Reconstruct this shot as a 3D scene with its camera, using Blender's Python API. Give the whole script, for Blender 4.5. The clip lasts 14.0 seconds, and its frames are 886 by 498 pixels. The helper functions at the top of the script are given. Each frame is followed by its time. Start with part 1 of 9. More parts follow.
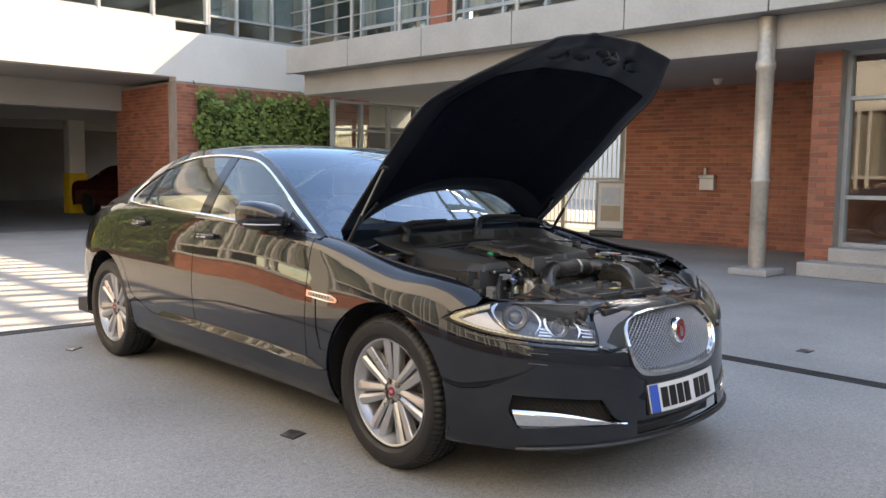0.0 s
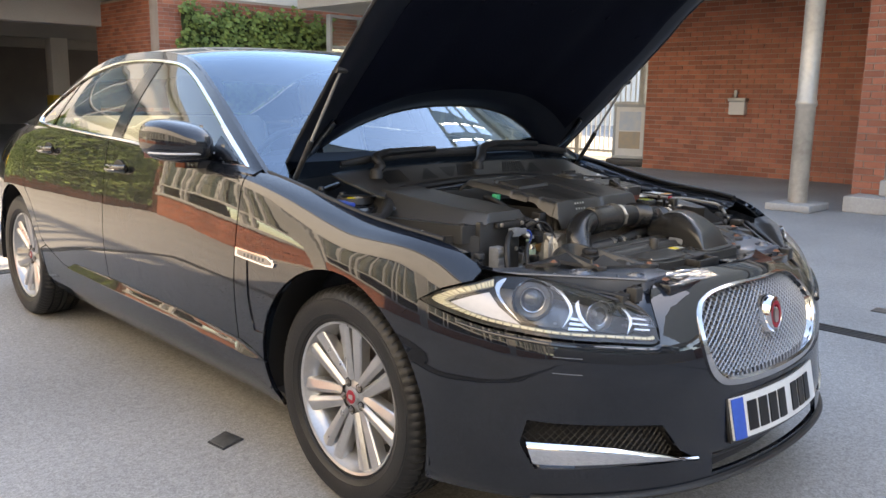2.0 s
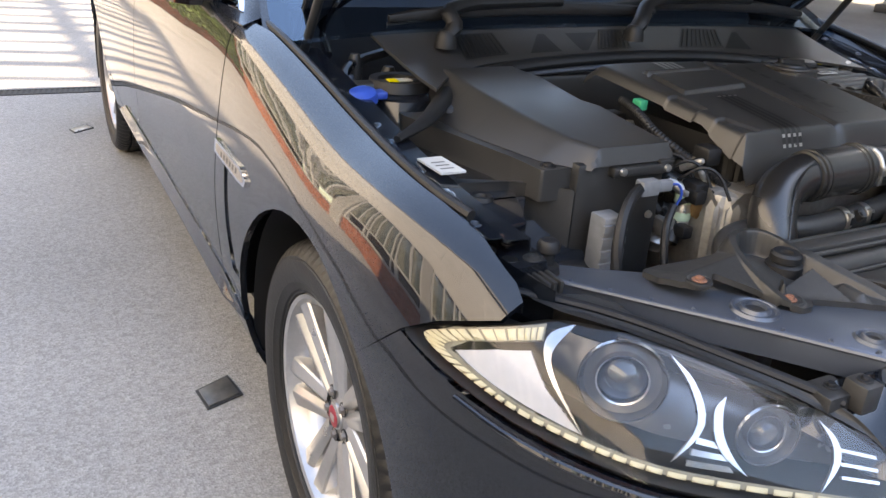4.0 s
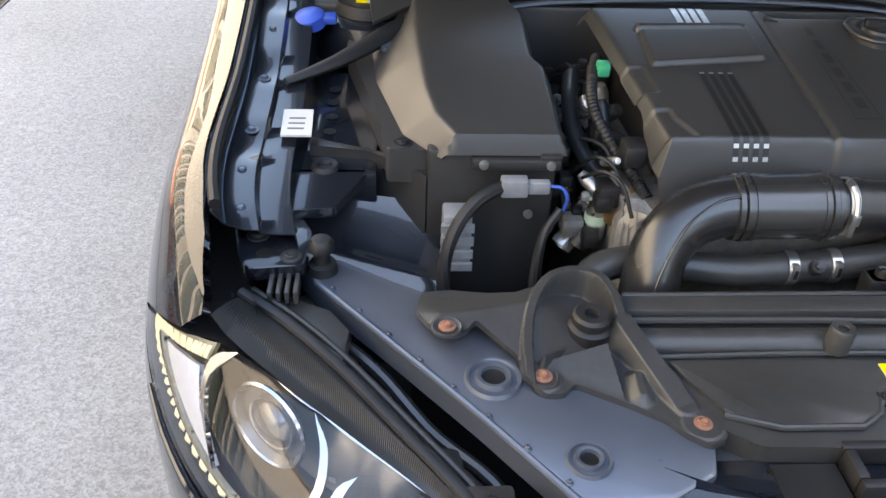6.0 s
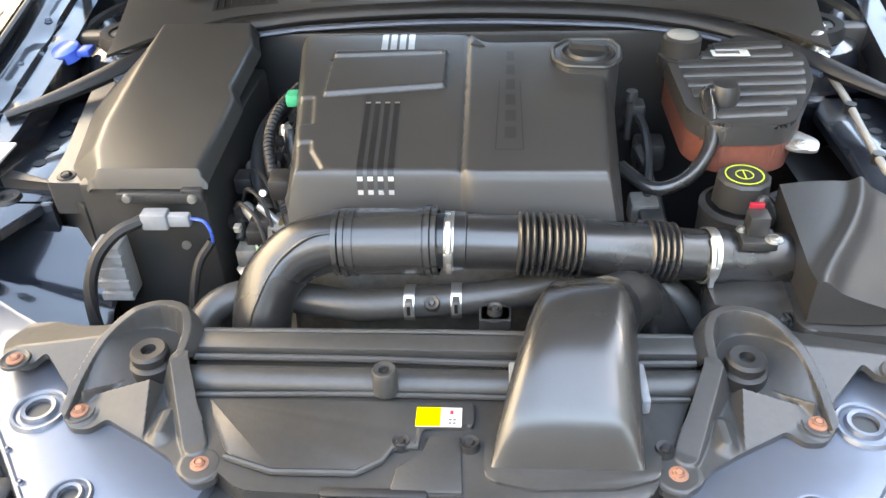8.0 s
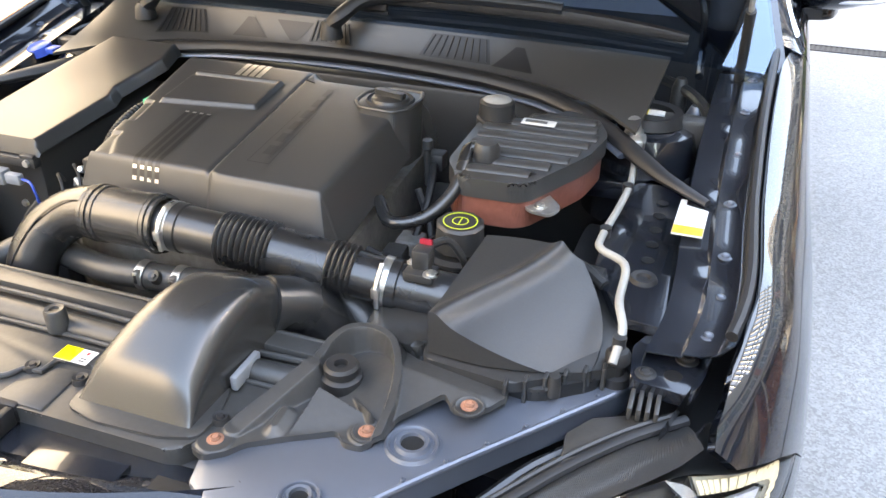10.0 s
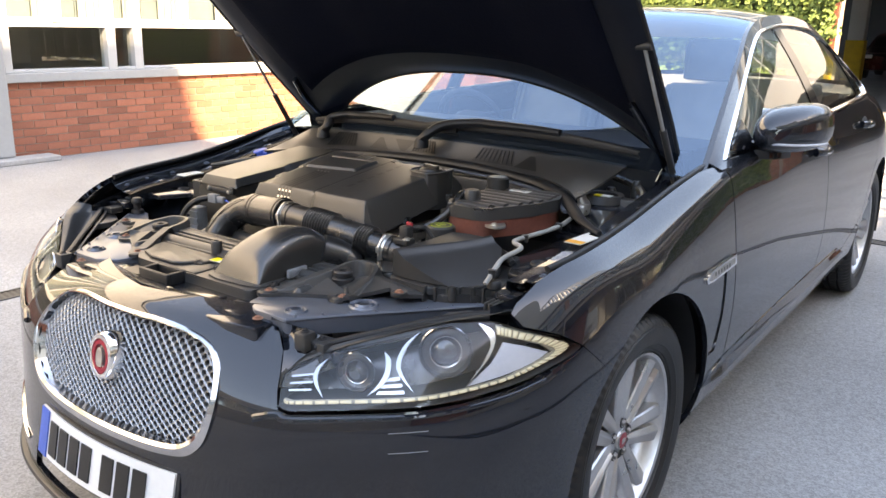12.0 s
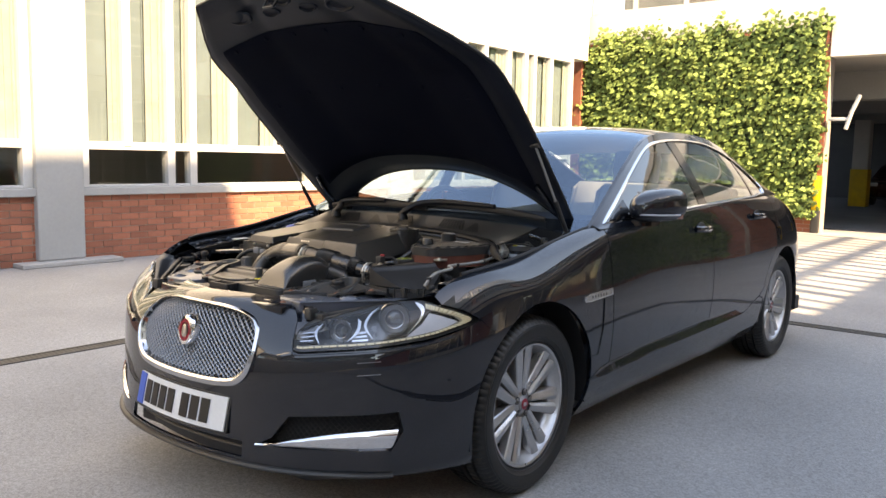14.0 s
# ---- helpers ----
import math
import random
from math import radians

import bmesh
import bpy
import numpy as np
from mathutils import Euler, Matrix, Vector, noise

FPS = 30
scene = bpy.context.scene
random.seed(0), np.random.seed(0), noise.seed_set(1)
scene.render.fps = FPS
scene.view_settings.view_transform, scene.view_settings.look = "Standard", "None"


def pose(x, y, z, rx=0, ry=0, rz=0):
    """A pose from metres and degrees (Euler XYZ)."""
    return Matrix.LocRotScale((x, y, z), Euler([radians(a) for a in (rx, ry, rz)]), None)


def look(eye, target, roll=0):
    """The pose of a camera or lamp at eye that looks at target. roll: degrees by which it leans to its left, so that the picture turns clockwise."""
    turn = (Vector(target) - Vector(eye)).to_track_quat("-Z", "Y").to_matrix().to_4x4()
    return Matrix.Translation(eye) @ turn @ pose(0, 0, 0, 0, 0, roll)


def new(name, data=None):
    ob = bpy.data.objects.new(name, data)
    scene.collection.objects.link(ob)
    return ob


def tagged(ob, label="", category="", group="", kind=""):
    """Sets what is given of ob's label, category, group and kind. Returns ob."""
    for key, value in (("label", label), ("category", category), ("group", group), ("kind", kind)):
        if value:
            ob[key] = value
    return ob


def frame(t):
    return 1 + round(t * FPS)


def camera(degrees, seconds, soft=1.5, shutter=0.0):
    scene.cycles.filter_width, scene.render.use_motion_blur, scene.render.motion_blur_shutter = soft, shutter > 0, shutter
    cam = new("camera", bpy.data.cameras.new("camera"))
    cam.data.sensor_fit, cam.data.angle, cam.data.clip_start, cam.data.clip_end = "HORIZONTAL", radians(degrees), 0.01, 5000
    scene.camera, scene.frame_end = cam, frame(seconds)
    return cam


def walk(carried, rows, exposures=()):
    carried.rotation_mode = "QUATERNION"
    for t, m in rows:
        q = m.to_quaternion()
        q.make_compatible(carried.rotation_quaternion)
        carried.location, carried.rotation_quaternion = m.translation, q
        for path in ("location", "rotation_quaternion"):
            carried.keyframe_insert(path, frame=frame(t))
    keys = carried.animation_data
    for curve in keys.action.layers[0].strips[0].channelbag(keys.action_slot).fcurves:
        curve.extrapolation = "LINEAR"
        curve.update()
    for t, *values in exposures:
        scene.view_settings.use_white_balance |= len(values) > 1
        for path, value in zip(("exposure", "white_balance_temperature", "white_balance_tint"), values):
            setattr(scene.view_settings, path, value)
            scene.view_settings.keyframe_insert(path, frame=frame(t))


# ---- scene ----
cam = camera(57.0, 14.0)
PATH = [
    (0, (-3.11, -2.624, 1.276), (-1.721, -1.197, 1.091), 0.7),
    (0.5, (-2.922, -2.474, 1.262), (-1.535, -1.048, 1.053), 0.7),
    (1, (-2.724, -2.29, 1.243), (-1.342, -0.866, 0.995), 0.7),
    (1.5, (-2.528, -2.07, 1.231), (-1.154, -0.648, 0.932), 0.7),
    (2, (-2.268, -1.866, 1.219), (-0.909, -0.444, 0.856), 0.9),
    (2.5, (-2.006, -1.669, 1.214), (-0.688, -0.232, 0.772), 1.3),
    (3, (-1.742, -1.437, 1.208), (-0.51, 0.043, 0.669), 2.1),
    (3.2, (-1.653, -1.366, 1.21), (-0.47, 0.138, 0.628), 2.5),
    (5.3, (-0.797, -1.12, 1.341), (-0.489, 0.506, 0.218), 3.7),
    (5.5, (-0.725, -1.147, 1.366), (-0.491, 0.47, 0.213), 3.2),
    (6, (-0.575, -1.182, 1.409), (-0.456, 0.426, 0.225), 2.5),
    (6.5, (-0.425, -1.156, 1.434), (-0.389, 0.451, 0.243), 1.3),
    (7, (-0.27, -1.157, 1.448), (-0.3, 0.451, 0.258), 0.0),
    (7.5, (-0.092, -1.181, 1.449), (-0.179, 0.429, 0.265), -1.5),
    (8, (0.06, -1.161, 1.447), (-0.064, 0.45, 0.267), -2.3),
    (8.5, (0.187, -1.123, 1.44), (0.037, 0.492, 0.269), -1.7),
    (9, (0.352, -1.12, 1.435), (0.135, 0.503, 0.287), -0.6),
    (9.2, (0.419, -1.123, 1.436), (0.164, 0.505, 0.303), -0.2),
    (11.3, (1.271, -1.529, 1.39), (0.23, 0.037, 0.708), 1.6),
    (11.5, (1.355, -1.607, 1.364), (0.29, -0.034, 0.739), 1.4),
    (12, (1.59, -1.779, 1.339), (0.446, -0.226, 0.811), 1.1),
    (12.5, (1.826, -1.953, 1.311), (0.625, -0.412, 0.883), 1.0),
    (13, (2.064, -2.139, 1.295), (0.831, -0.602, 0.951), 0.9),
    (13.5, (2.269, -2.352, 1.276), (1.022, -0.812, 0.999), 1.0),
    (14, (2.475, -2.514, 1.246), (1.228, -0.967, 1.023), 1.2),
]
walk(cam, [(t, look(e, g, r)) for t, e, g, r in PATH], [(0, 2.64, 9250, 14), (2.0, 2.95, 9000, 14), (3.2, 3.13, 8500, 14), (5.3, 3.18, 8900, 16), (6.5, 3.93, 9000, 11), (7.5, 4.55, 10000, 11), (9.2, 4.78, 10200, 12), (11.3, 3.66, 9900, 16), (12.5, 3.38, 10200, 16), (14, 2.86, 10300, 16)])

# ---------------------------------------------------------------- world and light
world = bpy.data.worlds.new("sky")
scene.world = world
world.use_nodes = True
wn = world.node_tree
sky = wn.nodes.new("ShaderNodeTexSky")
sky.sky_type = 'NISHITA'
sky.sun_disc = False
SUN_EL, SUN_AZ = radians(40), math.atan2(0.742, -0.19)
sky.dust_density, sky.ozone_density = 0.4, 2.0
sky.sun_elevation, sky.sun_rotation = SUN_EL, SUN_AZ
wn.links.new(sky.outputs[0], wn.nodes["Background"].inputs[0])
wn.nodes["Background"].inputs[1].default_value = 0.15
sun = new("sun", bpy.data.lights.new("sun", 'SUN'))
sun.data.energy, sun.data.angle, sun.data.color = 3.2, radians(0.6), (1.0, 0.9, 0.76)
sun.matrix_world = look((7.42, -1.9, 6.43), (0, 0, 0))


# ---------------------------------------------------------------- materials
def principled(name):
    m = bpy.data.materials.new(name)
    m.use_nodes = True
    return m, m.node_tree, m.node_tree.nodes["Principled BSDF"]


def mat(name, c1, c2=None, rough=0.6, metal=0.0, scale=6.0, fine=90.0, bump=0.0, coat=0.0, spread=0.08, vary=0.0, spec=0.5, detail_mix=0.35):
    """Two-scale procedural surface: broad stains, fine grain, slight roughness change."""
    m, nt, b = principled(name)
    c2 = c2 or tuple(v * 0.75 for v in c1)
    tc = nt.nodes.new("ShaderNodeTexCoord")
    n1 = nt.nodes.new("ShaderNodeTexNoise")
    n1.inputs["Scale"].default_value, n1.inputs["Detail"].default_value = scale, 5
    n2 = nt.nodes.new("ShaderNodeTexNoise")
    n2.inputs["Scale"].default_value, n2.inputs["Detail"].default_value = fine, 3
    for n in (n1, n2):
        nt.links.new(tc.outputs["Object"], n.inputs["Vector"])
    mixf = nt.nodes.new("ShaderNodeMix")
    mixf.inputs[0].default_value = detail_mix
    nt.links.new(n1.outputs["Fac"], mixf.inputs[2])
    nt.links.new(n2.outputs["Fac"], mixf.inputs[3])
    ramp = nt.nodes.new("ShaderNodeValToRGB")
    ramp.color_ramp.elements[0].position, ramp.color_ramp.elements[1].position = 0.35, 0.65
    ramp.color_ramp.elements[0].color = (*c2, 1)
    ramp.color_ramp.elements[1].color = (*c1, 1)
    nt.links.new(mixf.outputs[0], ramp.inputs[0])
    out = ramp.outputs[0]
    if vary:
        oi = nt.nodes.new("ShaderNodeObjectInfo")
        geo = nt.nodes.new("ShaderNodeNewGeometry")
        add = nt.nodes.new("ShaderNodeMath")
        add.operation = 'ADD'
        nt.links.new(oi.outputs["Random"], add.inputs[0])
        nt.links.new(geo.outputs["Random Per Island"], add.inputs[1])
        fr = nt.nodes.new("ShaderNodeMath")
        fr.operation = 'FRACT'
        nt.links.new(add.outputs[0], fr.inputs[0])
        mr = nt.nodes.new("ShaderNodeMapRange")
        mr.inputs[3].default_value, mr.inputs[4].default_value = 1 - vary, 1 + vary
        nt.links.new(fr.outputs[0], mr.inputs[0])
        hsv = nt.nodes.new("ShaderNodeHueSaturation")
        nt.links.new(mr.outputs[0], hsv.inputs["Value"])
        nt.links.new(out, hsv.inputs["Color"])
        out = hsv.outputs[0]
    nt.links.new(out, b.inputs["Base Color"])
    rr = nt.nodes.new("ShaderNodeMapRange")
    rr.inputs[3].default_value, rr.inputs[4].default_value = max(0.0, rough - spread), min(1.0, rough + spread)
    nt.links.new(n1.outputs["Fac"], rr.inputs[0])
    nt.links.new(rr.outputs[0], b.inputs["Roughness"])
    b.inputs["Metallic"].default_value = metal
    b.inputs["Specular IOR Level"].default_value = spec
    if coat:
        b.inputs["Coat Weight"].default_value, b.inputs["Coat Roughness"].default_value = coat, 0.03
    if bump:
        bp = nt.nodes.new("ShaderNodeBump")
        bp.inputs["Strength"].default_value, bp.inputs["Distance"].default_value = bump, 0.01
        nt.links.new(n2.outputs["Fac"], bp.inputs["Height"])
        nt.links.new(bp.outputs[0], b.inputs["Normal"])
    return m


def glass(name, tint=(0.9, 0.95, 0.93), ior=1.5, rough=0.0, gloss=(1, 1, 1)):
    """Thin pane: clear or tinted see-through with mirror-like gloss that follows Fresnel."""
    m = bpy.data.materials.new(name)
    m.use_nodes = True
    nt = m.node_tree
    nt.nodes.clear()
    out = nt.nodes.new("ShaderNodeOutputMaterial")
    tr, gl, mx, fr = (nt.nodes.new(k) for k in ("ShaderNodeBsdfTransparent", "ShaderNodeBsdfGlossy", "ShaderNodeMixShader", "ShaderNodeLayerWeight"))
    tr.inputs[0].default_value = (*tint, 1)
    gl.inputs[0].default_value, gl.inputs["Roughness"].default_value = (*gloss, 1), rough
    fr.inputs[0].default_value = 0.5
    low = ((ior - 1) / (ior + 1)) ** 2
    steep, share = nt.nodes.new("ShaderNodeMath"), nt.nodes.new("ShaderNodeMath")
    steep.operation, share.operation = 'POWER', 'MULTIPLY_ADD'
    steep.inputs[1].default_value = 5.0
    share.inputs[1].default_value, share.inputs[2].default_value = 1 - low, low
    nt.links.new(fr.outputs["Facing"], steep.inputs[0])
    nt.links.new(steep.outputs[0], share.inputs[0])
    nt.links.new(share.outputs[0], mx.inputs[0])
    nt.links.new(tr.outputs[0], mx.inputs[1])
    nt.links.new(gl.outputs[0], mx.inputs[2])
    nt.links.new(mx.outputs[0], out.inputs[0])
    return m


def glow(name, c, strength):
    m, nt, b = principled(name)
    b.inputs["Base Color"].default_value = (*c, 1)
    b.inputs["Emission Color"].default_value, b.inputs["Emission Strength"].default_value = (*c, 1), strength
    return m


def paint_material():
    m, nt, b = principled("car_paint")
    tc = nt.nodes.new("ShaderNodeTexCoord")
    vor = nt.nodes.new("ShaderNodeTexVoronoi")
    vor.inputs["Scale"].default_value = 900
    nt.links.new(tc.outputs["Object"], vor.inputs["Vector"])
    ramp = nt.nodes.new("ShaderNodeValToRGB")
    ramp.color_ramp.elements[0].color, ramp.color_ramp.elements[1].color = (0.003, 0.0042, 0.0068, 1), (0.0075, 0.0105, 0.017, 1)
    nt.links.new(vor.outputs["Color"], ramp.inputs[0])
    nt.links.new(ramp.outputs[0], b.inputs["Base Color"])
    b.inputs["Metallic"].default_value, b.inputs["Roughness"].default_value = 0.2, 0.4
    b.inputs["Specular IOR Level"].default_value = 0.1
    b.inputs["Coat Weight"].default_value, b.inputs["Coat Roughness"].default_value, b.inputs["Coat IOR"].default_value = 1.0, 0.012, 1.6
    wav = nt.nodes.new("ShaderNodeTexNoise")
    wav.inputs["Scale"].default_value = 14
    bp = nt.nodes.new("ShaderNodeBump")
    bp.inputs["Strength"].default_value, bp.inputs["Distance"].default_value = 0.035, 0.004
    nt.links.new(tc.outputs["Object"], wav.inputs["Vector"])
    nt.links.new(wav.outputs["Fac"], bp.inputs["Height"])
    nt.links.new(bp.outputs[0], b.inputs["Coat Normal"])
    return m


def asphalt_material():
    m, nt, b = principled("asphalt")
    tc = nt.nodes.new("ShaderNodeTexCoord")
    vor = nt.nodes.new("ShaderNodeTexVoronoi")
    vor.inputs["Scale"].default_value = 170
    big = nt.nodes.new("ShaderNodeTexNoise")
    big.inputs["Scale"].default_value, big.inputs["Detail"].default_value = 0.9, 6
    mid = nt.nodes.new("ShaderNodeTexNoise")
    mid.inputs["Scale"].default_value, mid.inputs["Detail"].default_value = 38, 4
    for n in (vor, big, mid):
        nt.links.new(tc.outputs["Object"], n.inputs["Vector"])
    chip = nt.nodes.new("ShaderNodeValToRGB")
    e = chip.color_ramp.elements
    e[0].position, e[0].color = 0.1, (0.21, 0.205, 0.198, 1)
    e[1].position, e[1].color = 0.9, (0.315, 0.309, 0.299, 1)
    sep = nt.nodes.new("ShaderNodeSeparateColor")
    nt.links.new(vor.outputs["Color"], sep.inputs[0])
    nt.links.new(sep.outputs[0], chip.inputs[0])
    stain = nt.nodes.new("ShaderNodeMapRange")
    stain.inputs[1].default_value, stain.inputs[2].default_value = 0.3, 0.7
    stain.inputs[3].default_value, stain.inputs[4].default_value = 0.82, 1.1
    nt.links.new(big.outputs["Fac"], stain.inputs[0])
    st2 = nt.nodes.new("ShaderNodeMapRange")
    st2.inputs[1].default_value, st2.inputs[2].default_value = 0.3, 0.7
    st2.inputs[3].default_value, st2.inputs[4].default_value = 0.9, 1.1
    nt.links.new(mid.outputs["Fac"], st2.inputs[0])
    mul = nt.nodes.new("ShaderNodeMath")
    mul.operation = 'MULTIPLY'
    nt.links.new(stain.outputs[0], mul.inputs[0])
    nt.links.new(st2.outputs[0], mul.inputs[1])
    hsv = nt.nodes.new("ShaderNodeHueSaturation")
    nt.links.new(mul.outputs[0], hsv.inputs["Value"])
    nt.links.new(chip.outputs[0], hsv.inputs["Color"])
    nt.links.new(hsv.outputs[0], b.inputs["Base Color"])
    b.inputs["Roughness"].default_value = 0.85
    bp = nt.nodes.new("ShaderNodeBump")
    bp.inputs["Strength"].default_value, bp.inputs["Distance"].default_value = 0.3, 0.004
    nt.links.new(vor.outputs["Distance"], bp.inputs["Height"])
    nt.links.new(bp.outputs[0], b.inputs["Normal"])
    return m


M = {}
M["asphalt"] = asphalt_material()
M["paint"] = paint_material()
M["bay_paint"] = mat("bay_paint", (0.125, 0.145, 0.18), (0.105, 0.122, 0.152), rough=0.4, metal=0.55, scale=5, spread=0.1, coat=0.25, detail_mix=0.1)
M["bay_dark"] = mat("bay_dark_paint", (0.016, 0.019, 0.025), (0.010, 0.012, 0.016), rough=0.22, metal=0.2, scale=9, spread=0.12, coat=0.7)
M["brick"] = mat("brick", (0.36, 0.13, 0.076), (0.26, 0.085, 0.052), rough=0.85, scale=3, fine=60, bump=0.25, vary=0.28)
M["mortar"] = mat("mortar", (0.36, 0.31, 0.27), (0.27, 0.23, 0.2), rough=0.95, scale=5, fine=80, bump=0.3)
M["render"] = mat("white_render", (0.62, 0.605, 0.575), (0.55, 0.535, 0.505), rough=0.8, scale=0.8, fine=30, bump=0.08)
M["grey_render"] = mat("grey_render", (0.345, 0.345, 0.336), (0.295, 0.298, 0.29), rough=0.8, scale=0.9, fine=30, bump=0.08)
M["white_frame"] = mat("white_frame", (0.47, 0.47, 0.46), (0.4, 0.4, 0.39), rough=0.4, scale=4)
M["grey_frame"] = mat("grey_frame", (0.35, 0.37, 0.37), (0.28, 0.3, 0.3), rough=0.45, scale=4)
M["balcony"] = mat("balcony_panel", (0.37, 0.36, 0.34), (0.29, 0.285, 0.27), rough=0.55, scale=1.3, fine=25)
M["steel"] = mat("steel_rail", (0.42, 0.42, 0.4), (0.3, 0.3, 0.29), rough=0.4, metal=0.5, scale=6)
M["pillar"] = mat("pillar_steel", (0.5, 0.46, 0.4), (0.3, 0.27, 0.23), rough=0.4, metal=0.35, scale=2.2, fine=20)
M["concrete"] = mat("concrete", (0.38, 0.37, 0.35), (0.27, 0.26, 0.25), rough=0.85, scale=1.5, fine=45, bump=0.2)
# grey taken down so that the garage's shade lies in the colour
M["dark_room"] = mat("garage_shade_grey", (0.16, 0.155, 0.155), (0.11, 0.108, 0.11), rough=0.9, scale=1)
M["curtain"] = mat("curtain_fabric", (0.3, 0.3, 0.27), (0.24, 0.24, 0.215), rough=0.85, scale=6)
M["blind"] = mat("blind_fabric", (0.135, 0.165, 0.175), (0.105, 0.13, 0.14), rough=0.8, scale=3)
M["yellow"] = mat("yellow_paint", (0.78, 0.5, 0.02), (0.62, 0.38, 0.02), rough=0.5, scale=5)
M["black_band"] = mat("black_band", (0.03, 0.03, 0.03), rough=0.5)
M["window"] = glass("window_glass", (0.88, 0.91, 0.9), 1.6)
M["leaf"] = mat("ivy_leaf", (0.16, 0.215, 0.055), (0.08, 0.128, 0.038), rough=0.72, spec=0.25, scale=0.9, fine=12, vary=0.35, detail_mix=0.5)
# near-black green: shade between the ivy leaves, put into a backing colour
M["ivy_back"] = mat("ivy_gap_shade", (0.035, 0.06, 0.015), (0.02, 0.03, 0.01), rough=0.9, scale=4)
M["drain"] = mat("drain_iron", (0.07, 0.07, 0.07), (0.04, 0.04, 0.04), rough=0.55, metal=0.4, scale=15)
M["plate_iron"] = mat("cover_plate", (0.17, 0.165, 0.155), (0.11, 0.107, 0.1), rough=0.38, metal=0.5, scale=18)
M["rubber"] = mat("tyre_rubber", (0.013, 0.0128, 0.0127), (0.008, 0.008, 0.008), rough=0.48, spec=0.45, scale=12, fine=140, bump=0.1)
M["seal"] = mat("black_seal", (0.012, 0.012, 0.013), rough=0.55, scale=20)
M["black"] = mat("satin_black_plastic", (0.027, 0.027, 0.027), (0.019, 0.019, 0.019), rough=0.42, scale=10, fine=300, bump=0.03)
M["gloss_black"] = mat("gloss_black", (0.006, 0.006, 0.007), rough=0.08, scale=10, spread=0.03)
M["cover"] = mat("engine_plastic", (0.038, 0.0375, 0.037), (0.032, 0.0316, 0.031), rough=0.36, scale=3, fine=900, bump=0.012, spread=0.05, spec=0.55)
M["scoop"] = mat("scoop_plastic", (0.03, 0.0298, 0.0292), (0.024, 0.0238, 0.0233), rough=0.24, spec=0.75, scale=4, fine=700, bump=0.012, spread=0.04)
M["bonnet_inner"] = mat("bonnet_inner_paint", (0.014, 0.017, 0.025), (0.010, 0.012, 0.018), rough=0.4, spec=0.25, scale=6, spread=0.1)
M["hose"] = mat("hose_rubber", (0.02, 0.02, 0.0205), (0.015, 0.015, 0.0155), rough=0.28, spec=0.75, scale=5)
M["dust_black"] = mat("dusty_black_plastic", (0.042, 0.0415, 0.0405), (0.029, 0.0287, 0.028), rough=0.4, spec=0.5, scale=9, fine=110, bump=0.03, spread=0.12)
M["chrome"] = mat("chrome", (0.86, 0.86, 0.87), (0.8, 0.8, 0.81), rough=0.07, metal=1.0, scale=20, spread=0.03)
M["mesh_chrome"] = mat("grille_chrome", (0.42, 0.43, 0.44), (0.36, 0.37, 0.38), rough=0.42, metal=0.95, scale=40)
M["alloy"] = mat("alloy_silver", (0.5, 0.5, 0.505), (0.43, 0.43, 0.435), rough=0.3, metal=0.75, scale=12, coat=0.5)
M["disc"] = mat("brake_disc", (0.32, 0.3, 0.28), (0.22, 0.2, 0.19), rough=0.45, metal=0.8, scale=25)
M["zinc"] = mat("zinc_clamp", (0.62, 0.61, 0.58), (0.45, 0.44, 0.42), rough=0.3, metal=0.9, scale=40)
M["surround"] = mat("satin_chrome", (0.62, 0.62, 0.63), (0.55, 0.55, 0.56), rough=0.12, metal=1.0, scale=20, spread=0.03)
M["brass"] = mat("dull_brass", (0.34, 0.22, 0.11), (0.22, 0.14, 0.07), rough=0.4, metal=0.6, scale=30)
M["pale_green"] = mat("pale_green_band", (0.5, 0.66, 0.5), (0.42, 0.56, 0.42), rough=0.5, scale=30)
M["bright_alu"] = mat("machined_aluminium", (0.62, 0.61, 0.59), (0.4, 0.39, 0.38), rough=0.36, metal=0.75, scale=40, fine=150, bump=0.2)
M["alu"] = mat("cast_aluminium", (0.45, 0.44, 0.42), (0.28, 0.27, 0.25), rough=0.45, metal=0.7, scale=18, fine=90, bump=0.15)
M["rust"] = mat("rusty_bolt", (0.34, 0.15, 0.09), (0.2, 0.1, 0.07), rough=0.8, metal=0.2, scale=60, fine=200, bump=0.2)
M["lens"] = glass("lamp_lens", (0.95, 0.96, 0.97), 1.48)
# blue gloss colour and high index strengthen the sky's reflection; the tint is separate
M["screen"] = glass("windscreen_glass", (0.5, 0.6, 0.7), 2.35, gloss=(0.62, 0.81, 1.0))
M["side_glass"] = glass("side_window_glass", (0.45, 0.52, 0.5), 2.1)
M["lens_glass"] = glass("projector_lens_glass", (0.75, 0.78, 0.82), 1.9)
M["lamp_inner"] = mat("lamp_inner_housing", (0.15, 0.15, 0.155), (0.11, 0.11, 0.115), rough=0.25, metal=0.5, scale=12)
M["reflector"] = mat("lamp_reflector", (0.55, 0.55, 0.57), (0.48, 0.48, 0.5), rough=0.15, metal=0.9, scale=20)
M["strip_base"] = mat("light_strip_base", (0.3, 0.28, 0.22), (0.24, 0.22, 0.17), rough=0.25, scale=30)
M["white_lens"] = mat("white_lamp_insert", (0.5, 0.5, 0.52), (0.44, 0.44, 0.46), rough=0.25, scale=10)
M["drl"] = glow("running_light_strip", (0.5, 0.45, 0.3), 0.03)
